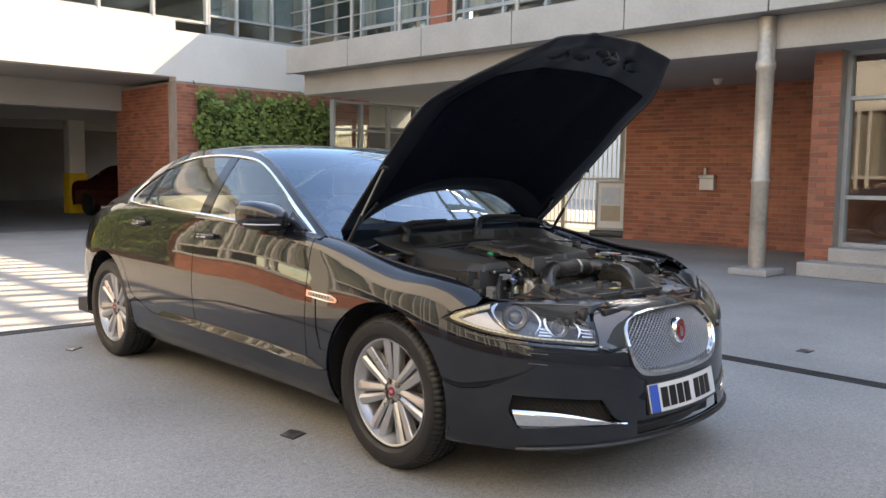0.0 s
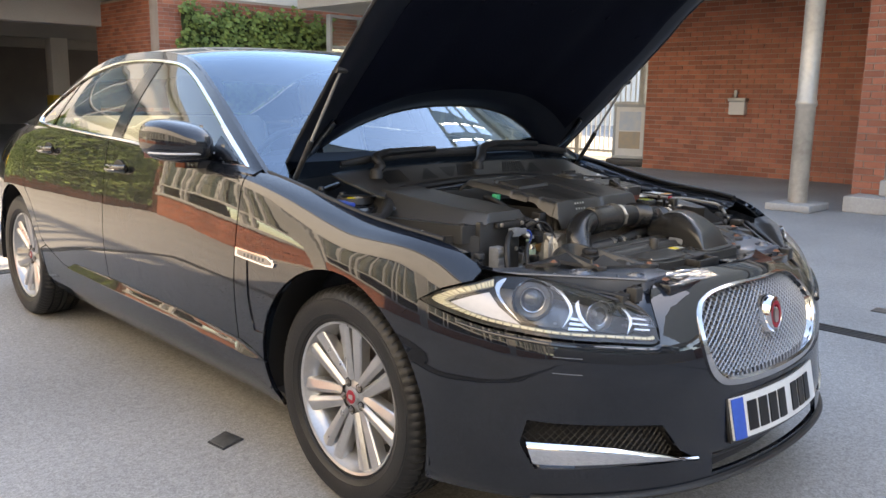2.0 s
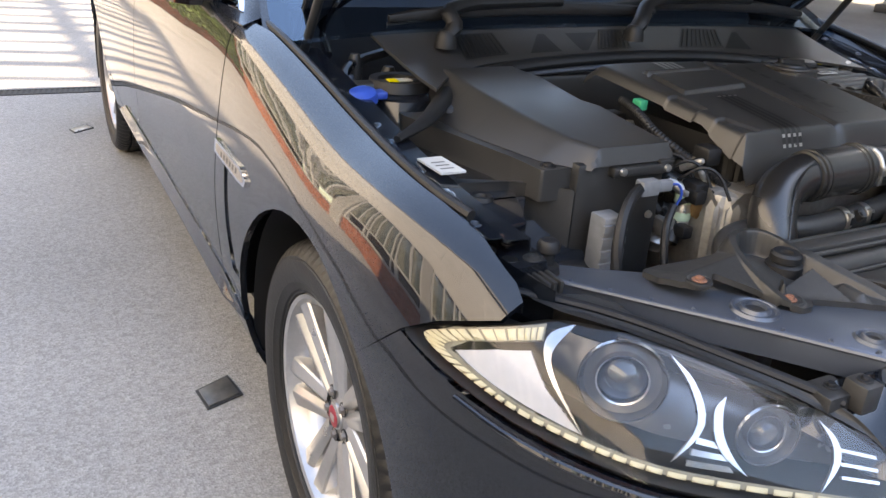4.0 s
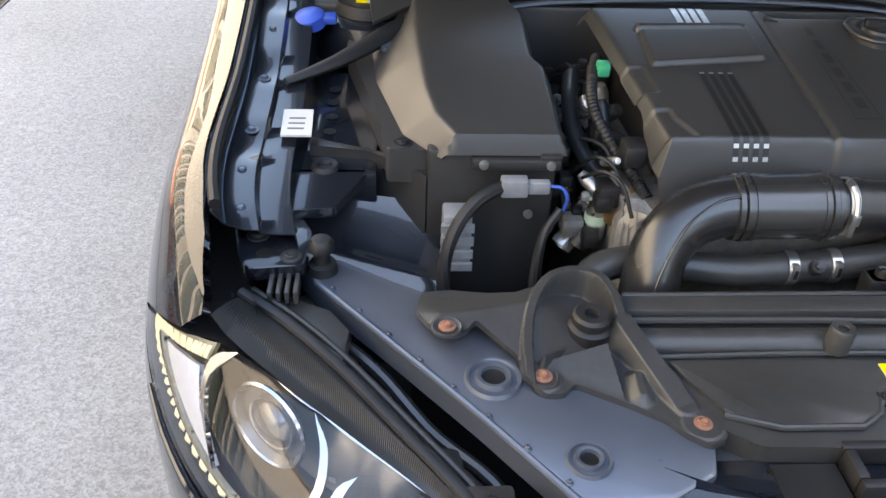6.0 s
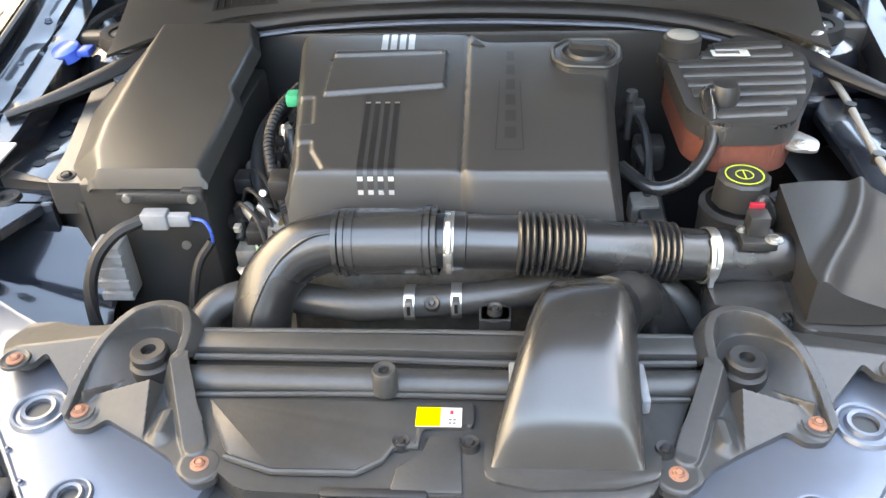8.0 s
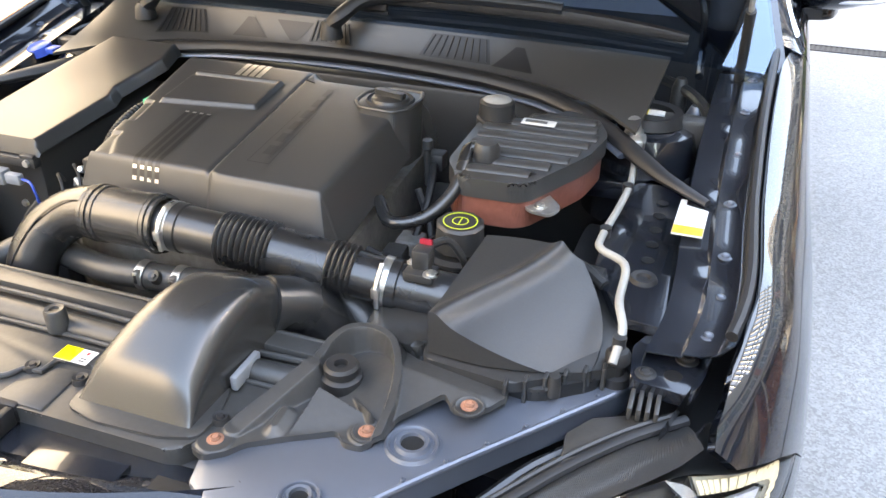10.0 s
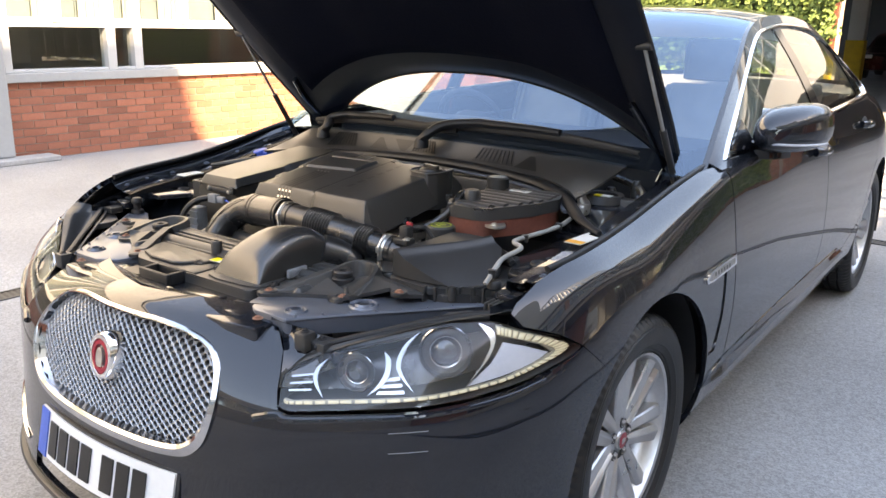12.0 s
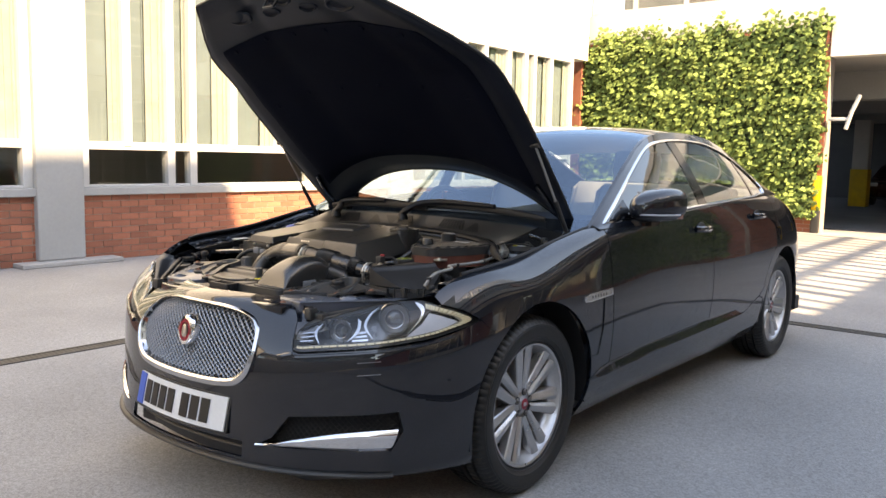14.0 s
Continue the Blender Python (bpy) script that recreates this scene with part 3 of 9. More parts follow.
    part("arm", tube([(0.0, -0.04, -0.1), (0.08, -0.04, 0.2), (0.2, -0.04, 0.5)], 0.035, 8), "white_frame", arm)


def ivy(name, x0, x1, z0, z1, n, label, seed):
    """Thousands of small bent leaves hanging over a sheet coloured as the shade between them."""
    rng = np.random.default_rng(seed)
    plant = tagged(new(name), label, "ivy")
    plant.location = ((x0 + x1) / 2, NY - 0.02, 0)
    lx0, lx1 = x0 - plant.location.x, x1 - plant.location.x

    def relief(x, z):
        return 0.12 + 0.1 * noise.noise((x * 1.6 + seed, z * 1.6, 0)) + 0.08 * noise.noise((x * 4 + seed, z * 4, 3))

    def edge(x):
        return z1 - 0.12 + 0.28 * noise.noise((x * 2.1 + seed, 0, 5)) + 0.14 * noise.noise((x * 6 + seed, 0, 9))
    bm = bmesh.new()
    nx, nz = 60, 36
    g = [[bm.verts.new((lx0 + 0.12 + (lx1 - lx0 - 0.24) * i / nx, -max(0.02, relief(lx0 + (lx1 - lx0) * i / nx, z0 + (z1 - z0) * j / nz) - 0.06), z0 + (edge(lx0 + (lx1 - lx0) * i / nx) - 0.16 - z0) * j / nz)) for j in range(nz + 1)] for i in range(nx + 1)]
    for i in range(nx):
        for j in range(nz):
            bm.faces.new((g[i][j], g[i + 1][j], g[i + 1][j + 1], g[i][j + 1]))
    part("shade_sheet", bm, "ivy_back", plant, "dark green sheet coloured as the shade between leaves")
    vs, fs = [], []
    count = 0
    while count < n:
        x = lx0 + (lx1 - lx0) * rng.random() + rng.normal(0, 0.05)
        z = z0 + (z1 - z0 + 0.2) * rng.random()
        if z > edge(x) + rng.normal(0, 0.07):
            continue
        side = min(x - lx0, lx1 - x)
        if side < 0.25 * (0.5 + noise.noise((0, z * 2.5, seed))) - 0.05:
            continue
        y = -(relief(x, z) + rng.normal(0, 0.035))
        s = rng.uniform(0.035, 0.075)
        tilt, roll, yaw = rng.uniform(0.15, 1.1), rng.normal(0, 0.9), rng.normal(0, 0.5)
        down = Vector((math.sin(roll), -math.sin(tilt), -math.cos(roll) * math.cos(tilt))).normalized()
        sd = down.cross(Vector((math.sin(yaw), -1, 0.2))).normalized()
        nr = sd.cross(down)
        p = Vector((x, min(y, -0.03), z))
        k = len(vs)
        vs += [p, p + down * s * 0.7 + sd * s * 0.75 - nr * s * 0.15, p + down * s * 1.9, p + down * s * 0.7 - sd * s * 0.75 - nr * s * 0.15]
        fs += [(k, k + 1, k + 2), (k, k + 2, k + 3)]
        count += 1
    me = bpy.data.meshes.new("leaves")
    me.from_pydata(vs, [], fs)
    me.materials.append(M["leaf"])
    ob = new("leaves", me)
    ob.parent = plant
    ob["kind"] = "stuff"




def build_east():
    """Balcony block with an undercroft, brick end wall, glazed entrance and steps."""
    c = structure("wall_east_brick", boxes((10, 10.3, 1.9, 5.7, 0, 2.75)), "mortar", "red brick wall inside the undercroft", "wall")
    brickwork(c, lambda u, z, d: (10 - d, u, z), 1.9, 5.7, 0, 2.75)
    structure("ceiling_undercroft", boxes((6.78, 14, -12, 11.0, 2.72, 2.9)), "grey_render", "plain pale soffit of the undercroft", "ceiling")
    structure("beam_east", boxes((6.56, 6.78, -12, 11.0, 2.70, 3.1), bevel=0.012), "balcony", "grey steel edge beam under the balcony", "beam")
    structure("balcony_slab", boxes((6.2, 8.0, -12, 11.0, 3.1, 3.2)), "concrete", "concrete balcony slab", "balcony")
    for i in range(12):
        y0 = -11.9 + i * 1.91
        f = structure("balcony_panel", boxes((6.13, 6.2, y0, y0 + 1.895, 3.08, 3.56), bevel=0.008), "balcony", "grey metal balcony fascia panel", "panel")
        f["group"] = "balcony fascia panels"
    rail = tagged(new("balcony_railing"), "grey steel balcony railing with slim posts and rails", "railing")
    rail.location = (6.17, -0.5, 3.56)
    for i in range(18):
        y = -11.3 + i * 1.27 + 0.5
        part("post", boxes((-0.022, 0.022, y - 0.03, y + 0.03, -0.42, 1.05), bevel=0.005), "steel", rail)
    for z in (0.12, 0.4, 0.68):
        part("rail", tube([(0, -11.5, z), (0, 11.4, z)], 0.012, 8), "steel", rail)
    part("handrail", tube([(0, -11.5, 1.06), (0, 11.4, 1.06)], 0.028, 10), "steel", rail)
    structure("wall_east_upper", boxes((8.0, 8.25, -12, 11.0, 3.2, 3.6), (8.0, 8.25, -12, 11.0, 5.5, 6.1)), "grey_render", "grey rendered upper wall behind the balcony", "wall")
    ups = [-11 + 0.95 * i for i in range(23)]
    window_band("window_12", 'y', 8.0, -12, 11, 3.6, 5.5, ups, (4.2, 5.0), "grey_frame", "grey framed glazing behind the balcony", 1)
    structure("pilaster_east", boxes((7.86, 8.0, 8.3, 8.75, 3.2, 5.6), (7.86, 8.0, 2.3, 2.75, 3.2, 5.6)), "brick", "red brick pilaster behind the balcony", "wall")
    structure("wall_east_back", boxes((11.5, 11.7, -12, 11, 3.2, 6.1)), "grey_render", "back wall of the upper rooms", "wall")
    structure("roof_east", boxes((7.5, 15, -1.2, 13.4, 5.9, 6.05)), "concrete", "flat roof of the balcony block", "roof")
    # added block out of view; its edges set where the court's shadow ends
    structure("sun_block_east", boxes((7.5, 9.0, -16.0, -0.35, 6.1, 13.0)), "grey_render", "unseen tall pale block added to keep the sun off the court", "wall")
    # added wedge out of view that slants the tower's shadow edge
    bm = bmesh.new()
    ends = [[bm.verts.new((x, y, z)) for y, z in ((-0.35, 6.06), (2.1, 6.06), (1.95, 6.55), (-0.35, 8.2))] for x in (7.5, 8.6)]
    bm.faces.new(ends[0])
    bm.faces.new(ends[1][::-1])
    for k in range(4):
        bm.faces.new((ends[0][k], ends[1][k], ends[1][(k + 1) % 4], ends[0][(k + 1) % 4]))
    bmesh.ops.recalc_face_normals(bm, faces=bm.faces)
    structure("sun_block_slope", bm, "grey_render", "unseen sloping block added on the roof to shape the shadow", "wall")
    # added slats and rails out of view, which cast the streaks on the ground
    screen = structure("sun_streak_screen", boxes((7.54, 7.66, -1.2, 9.6, 6.05, 6.25), (7.54, 7.66, -1.2, 9.6, 8.5, 8.62), bevel=0.01), "steel", "unseen slatted screen added to break the sun into streaks", "railing")
    for i in range(26):
        y = -1.0 + 0.41 * i
        part("slat", boxes((7.56, 7.64, y, y + (0.1, 0.17, 0.13)[i % 3], 6.25, 8.5)), "steel", screen)
    for z in (6.75, 7.3):
        part("rail", boxes((7.52, 7.56, -1.2, 9.6, z, z + 0.16)), "steel", screen)
    p = structure("brick_pier", boxes((7.16, 7.5, 0.97, 1.29, 0.0, 2.72)), "mortar", "slim red brick pier beside the glazed entrance", "pier")
    brickwork(p, lambda u, z, d: (7.16 - d, u, z), 0.97, 1.29, 0.0, 2.72, near=(0, 2))
    brickwork(p, lambda u, z, d: (u, 1.29 + d, z), 7.16, 7.5, 0.0, 2.72)
    structure("step_lower", boxes((6.72, 7.6, -6, 1.225, 0, 0.17), bevel=0.012), "concrete", "lower grey stone entrance step", "step")
    structure("step_upper", boxes((7.02, 7.6, -6, 0.97, 0.17, 0.34), bevel=0.012), "concrete", "upper grey stone entrance step", "step")
    col = tagged(new("steel_column"), "round weathered pale steel column holding the balcony", "column")
    col.location = (6.495, 1.615, 0)
    part("shaft", turned([(0.1, 0.07), (0.1, 1.1), (0.112, 1.12), (0.112, 1.16), (0.1, 1.18), (0.1, 2.45), (0.115, 2.47), (0.115, 2.55), (0.1, 2.57), (0.1, 3.08)], 28), "pillar", col)
    part("plinth", boxes((-0.27, 0.27, -0.24, 0.24, 0, 0.08), bevel=0.015), "concrete", col, "square concrete plinth")
    window_band("door_1", 'y', 7.35, -4.2, 0.97, 0.34, 2.72, [-3.3, -2.4, -1.5, -0.6, 0.2], (0.95, 2.15), "grey_frame", "grey framed glazed entrance door and side lights", 1, blinds=False)
    structure("wall_lobby_back", boxes((12.5, 12.7, -12, 2, 0, 2.8)), "grey_render", "plain wall deep inside the lobby", "wall")
    structure("floor_lobby", boxes((7.5, 12.5, -12, 0.9, 0.2, 0.33)), "concrete", "lobby floor behind the entrance glass", "floor")
    structure("wall_east_south", boxes((7.3, 7.6, -16, -4.2, 0, 2.72)), "brick", "red brick ground floor wall past the entrance", "wall")
    structure("wall_lobby_side", boxes((7.5, 10, 0.98, 1.28, 0, 2.72), (10, 12.5, 1.6, 1.9, 0, 2.72)), "brick", "brick return wall of the undercroft", "wall")
    bx = tagged(new("wall_light_box"), "small pale box with a lamp on a brick wall", "wall box")
    bx.location = (9.96, 4.02, 0.95)
    part("body", boxes((-0.08, 0.03, -0.13, 0.13, 0, 0.2), bevel=0.012), "render", bx)
    part("lid", boxes((-0.1, 0.03, -0.145, 0.145, 0.2, 0.26), bevel=0.012), "steel", bx)
    part("stalk", boxes((-0.06, -0.02, 0.02, 0.07, 0.26, 0.38), bevel=0.01), "steel", bx)
    dome = tagged(new("ceiling_camera"), "small white dome fitting under the soffit", "ceiling fitting")
    dome.location = (9.1, 3.5, 2.72)
    part("dome", turned([(0.0, -0.1), (0.05, -0.085), (0.07, -0.03), (0.085, 0.0)], 20), "render", dome)
    board = tagged(new("poster_board"), "freestanding grey framed poster board on a black base", "sign")
    board.matrix_basis = pose(10.25, 6.15, 0, 0, 0, -70)
    part("frame", boxes((-0.3, 0.3, -0.02, 0.02, 0.12, 0.17), (-0.3, 0.3, -0.02, 0.02, 1.03, 1.08), (-0.3, -0.25, -0.02, 0.02, 0.17, 1.03), (0.25, 0.3, -0.02, 0.02, 0.17, 1.03), bevel=0.006), "grey_frame", board)
    part("panel", boxes((-0.25, 0.25, -0.008, 0.008, 0.17, 1.03)), "white", board, "white poster sheet")
    part("picture", boxes((-0.19, 0.19, -0.012, -0.0085, 0.62, 0.95)), "poster_a", board, "blue upper picture")
    part("lower_picture", boxes((-0.19, 0.19, -0.012, -0.0085, 0.3, 0.6)), "poster_b", board, "brown lower picture")
    part("base", boxes((-0.36, 0.36, -0.2, 0.2, 0, 0.12), bevel=0.02), "black_band", board)
    gate = tagged(new("railing_gate"), "white painted tall bar gate across the undercroft exit", "gate")
    gate.location = (11.9, 7.7, 0)
    for i in range(38):
        part("bar", boxes((-0.01, 0.01, -2.1 + i * 0.115, -2.08 + i * 0.115, 0.08, 2.3)), "white_frame", gate)
    for y in (-2.15, -0.75, 0.75, 2.15):
        part("gate_post", boxes((-0.05, 0.05, y - 0.05, y + 0.05, 0, 2.72)), "steel", gate)
    for z in (0.12, 1.1, 2.25):
        part("gate_rail", boxes((-0.02, 0.02, -2.1, 2.1, z - 0.025, z + 0.025)), "white_frame", gate)
    structure("wall_undercroft_end", boxes((9.9, 14, 9.9, 10.2, 0, 2.72)), "grey_render", "grey end wall of the undercroft", "wall")
    window_band("door_2", 'x', 11.4, 7.6, 12, 0, 2.72, [8.4, 9.2, 10.0, 10.8], (2.1,), "grey_frame", "dark grey framed doors at the back of the undercroft", 1, blinds=False)
    structure("backdrop", boxes((30, 30.3, -8, 30, 0, 9)), "far_city", "sunlit pale street front beyond the gate", "backdrop")


def build_south():
    """Plain blocks that close the court behind the walk."""
    structure("wall_south", boxes((-7, 8, -14.3, -14, 0, 3.4), (-7, 8, -14.3, -14, 5.4, 6.4)), "concrete", "plain grey concrete wall closing the court", "wall")
    window_band("window_13", 'x', -14, -6.5, 7.5, 3.4, 5.4, [-5.5 + i for i in range(13)], (4.4,), "white_frame", "white framed strip window across the court", -1)
    structure("roof_south", boxes((-7.2, 8.2, -18.2, -13.9, 6.4, 6.6)), "concrete", "flat roof edge across the court", "roof")
    structure("wall_south_back", boxes((-7, 8, -18, -17.8, 0, 6.4)), "grey_render", "back wall of the rooms across the court", "wall")


def ground_plate(name, pts, label, material="plate_iron"):
    cx, cy = sum(p[0] for p in pts) / len(pts), sum(p[1] for p in pts) / len(pts)
    c = tagged(new(name), label, "cover")
    c.location = (cx, cy, 0)
    q = [(x - cx, y - cy) for x, y in pts]
    part("rim", slab(q, 0.0, 0.004), "drain", c)
    part("plate", slab([(x * 0.86, y * 0.86) for x, y in q], 0.004, 0.007, 0.001), material, c)


build_ground()
ground_plate("drain_cover", [(-0.98, 0.68), (-0.97, 0.585), (-0.87, 0.62), (-0.885, 0.725)], "small square iron cover plate set in asphalt")
ground_plate("valve_cover", [(2.89, -0.20), (2.89, -0.29), (3.01, -0.29), (3.01, -0.20)], "small dark oblong valve cover set in asphalt")
ground_plate("service_cover", [(-1.06, 3.29), (-1.04, 3.22), (-0.94, 3.3), (-0.97, 3.37)], "small pale worn cover plate set in asphalt", "zinc")
for a in ((2.24, -9.0, 2.32, 4.17), (-2.41, -9.0, -2.46, 4.17), (-2.52, 4.17, 2.38, 4.17)):
    drain_run("drain_channel", *a)


def standing(build, place):
    """Builds a block of the court and sets it where it stands."""
    before = set(scene.objects)
    build()
    for ob in [o for o in scene.objects if o not in before and o.parent is None]:
        ob.matrix_basis = place @ ob.matrix_basis


def build_ivy():
    ivy("ivy", -7.0, -1.45, 0.3, 4.05, 11500, "dense sunlit green ivy covering a brick wall", 3)
    ivy("ivy", 5.25, 9.0, 0.2, 3.05, 5200, "dense dark green ivy in shade on a brick wall", 8)


WEST = Matrix.Translation((-0.16, 0.055, 0))
NORTH = Matrix.Translation((-0.03, 0.07, 0)) @ Matrix.Rotation(radians(0.2), 4, 'Z')
EAST = Matrix.Translation((0.35, 0.26, 0)) @ Matrix.Rotation(radians(1.28), 4, 'Z') @ Matrix.Scale(1.0777, 4)
standing(build_west, WEST)
standing(build_north, NORTH)
standing(build_ivy, NORTH)
standing(build_east, EAST)
build_south()


# ---------------------------------------------------------------- the saloon car: body surface
PLAN = [(0, -0.925), (0.25, -0.905), (0.46, -0.85), (0.655, -0.745), (0.79, -0.63), (0.882, -0.46), (0.918, -0.3), (0.93, -0.1), (0.932, 0.2), (0.938, 0.6), (0.938, 1.6), (0.936, 2.3), (0.928, 2.9), (0.893, 3.26), (0.825, 3.53), (0.71, 3.76), (0.54, 3.91), (0.3, 4.0), (0, 4.03)]
CURVE = np.array([tuple(p) for p in catmull([(-0.25, -0.905)] + PLAN + [(-0.3, 4.0)], 1900)])
CURVE = CURVE[np.argmin(np.abs(CURVE[:300, 0])):]
CURVE = CURVE[:len(CURVE) - 200 + int(np.argmin(np.abs(CURVE[-200:, 0]))) + 1]
ARC = np.concatenate([[0], np.cumsum(np.hypot(*np.diff(CURVE, axis=0).T))])
SMAX = float(ARC[-1])


def sy(y):
    """Arc length along the plan at which it passes y."""
    return float(np.interp(y, CURVE[:, 1], ARC))


def sx(x):
    """Arc length along the nose at half-width x."""
    k = int(np.argmax(CURVE[:, 1] > 0.2))
    return float(np.interp(x, CURVE[:k, 0], ARC[:k]))


# sections: (inset, height) from sill to top edge
SECT = [
    (0.0, [(.05, .17), (.0, .215), (.0, .29), (.015, .41), (.03, .51), (.05, .60), (.075, .68), (.11, .74), (.19, .765)]),
    (sx(.5), [(.06, .17), (.0, .215), (.0, .30), (.012, .42), (.018, .52), (.034, .60), (.085, .67), (.16, .725), (.245, .755)]),
    (sx(.78), [(.06, .18), (.01, .23), (.0, .32), (.0, .43), (.0, .54), (.01, .63), (.046, .71), (.115, .772), (.165, .80)]),
    (sy(-.3), [(.05, .19), (.02, .25), (.005, .34), (.0, .45), (.0, .56), (.002, .66), (.026, .765), (.06, .832), (.105, .859)]),
    (sy(0), [(.06, .19), (.03, .26), (.005, .36), (.0, .47), (.0, .58), (.002, .68), (.02, .79), (.058, .86), (.11, .889)]),
    (sy(.5), [(.10, .19), (.05, .26), (.02, .36), (.005, .48), (.0, .60), (.008, .72), (.028, .86), (.052, .945), (.10, .975)]),
    (sy(1.0), [(.10, .20), (.05, .27), (.02, .37), (.005, .49), (.0, .61), (.006, .74), (.022, .88), (.045, .985), (.06, 1.01)]),
    (sy(1.6), [(.10, .20), (.05, .27), (.02, .37), (.005, .49), (.0, .61), (.006, .74), (.022, .88), (.048, 1.01), (.06, 1.03)]),
    (sy(2.4), [(.10, .20), (.05, .27), (.02, .38), (.005, .50), (.0, .62), (.005, .75), (.022, .90), (.06, 1.035), (.08, 1.05)]),
    (sy(2.9), [(.10, .21), (.04, .28), (.015, .39), (.002, .51), (.0, .63), (.005, .76), (.025, .90), (.08, 1.02), (.15, 1.06)]),
    (sy(3.4), [(.10, .22), (.04, .30), (.015, .40), (.005, .51), (.0, .63), (.012, .76), (.045, .89), (.11, .98), (.21, 1.02)]),
    (sy(3.8), [(.10, .24), (.03, .31), (.01, .41), (.0, .52), (.005, .64), (.03, .76), (.06, .88), (.11, .95), (.18, .985)]),
    (SMAX, [(.10, .25), (.03, .31), (.0, .41), (.0, .52), (.02, .64), (.04, .75), (.06, .86), (.09, .93), (.16, .955)]),
]
S_KEYS = np.array([s for s, _ in SECT])
S_TAB = np.array([q for _, q in SECT])


def hermite(xs, ys, x):
    """Monotone-ish cubic through (xs, ys) rows."""
    i = int(np.clip(np.searchsorted(xs, x) - 1, 0, len(xs) - 2))
    h = xs[i + 1] - xs[i]
    t = (x - xs[i]) / h

    def slope(k):
        if k == 0 or k == len(xs) - 1:
            return np.zeros_like(ys[0])
        return (ys[k + 1] - ys[k - 1]) / (xs[k + 1] - xs[k - 1])
    m0, m1 = slope(i) * h, slope(i + 1) * h
    return (2 * t ** 3 - 3 * t ** 2 + 1) * ys[i] + (t ** 3 - 2 * t ** 2 + t) * m0 + (3 * t ** 2 - 2 * t ** 3) * ys[i + 1] + (t ** 3 - t ** 2) * m1


R_KEYS = np.arange(9.0)
SECTION_CACHE = {}


def section(s):
    k = round(s, 4)
    if k not in SECTION_CACHE:
        SECTION_CACHE[k] = hermite(S_KEYS, S_TAB, min(max(s, 0.0), SMAX))
    return SECTION_CACHE[k]


DENSE = np.array([[float(hermite(R_KEYS, np.eye(9)[:, k], v)) for k in range(9)] for v in np.linspace(0, 8, 65)])
R_DENSE = np.linspace(0, 8, 65)
LIST_CACHE, Z_CACHE, PLAN_CACHE = {}, {}, {}


def step_curve(ys, r):
    """Smooth curve through nine equally spaced values."""
    i = min(int(r), 7)
    t = r - i
    m0 = 0.0 if i == 0 else (ys[i + 1] - ys[i - 1]) * 0.5
    m1 = 0.0 if i == 7 else (ys[i + 2] - ys[i]) * 0.5
    t2, t3 = t * t, t * t * t
    return (2 * t3 - 3 * t2 + 1) * ys[i] + (t3 - 2 * t2 + t) * m0 + (3 * t2 - 2 * t3) * ys[i + 1] + (t3 - t2) * m1


def plan_at(s):
    k = round(s, 4)
    if k not in PLAN_CACHE:
        e = 0.02
        a, b = max(k - e, 0), min(k + e, SMAX)
        xs = np.interp([k, a, b], ARC, CURVE[:, 0])
        ys = np.interp([k, a, b], ARC, CURVE[:, 1])
        tx, ty = xs[2] - xs[1], ys[2] - ys[1]
        L = math.hypot(tx, ty)
        PLAN_CACHE[k] = (float(xs[0]), float(ys[0]), float(ty / L), float(-tx / L))
    return PLAN_CACHE[k]


def body(s, r):
    """The outer skin at arc length s and section step r (0 sill to 8 top), on the +x side."""
    k = round(s, 4)
    if k not in LIST_CACHE:
        q = section(s)
        LIST_CACHE[k] = (q[:, 0].tolist(), q[:, 1].tolist())
    li, lz = LIST_CACHE[k]
    r = min(max(r, 0.0), 8.0)
    ins, z = step_curve(li, r), step_curve(lz, r)
    x, y, nx, ny = plan_at(s)
    return Vector((x - nx * ins, y - ny * ins, z))


def r_at(s, z):
    k = round(s, 4)
    if k not in Z_CACHE:
        Z_CACHE[k] = DENSE @ section(s)[:, 1]
    return float(np.interp(z, Z_CACHE[k], R_DENSE))


def inside(pt, poly):
    x, y = pt
    c = False
    for (x0, y0), (x1, y1) in zip(poly, poly[1:] + poly[:1]):
        if (y0 > y) != (y1 > y) and x < (x1 - x0) * (y - y0) / (y1 - y0) + x0:
            c = not c
    return c


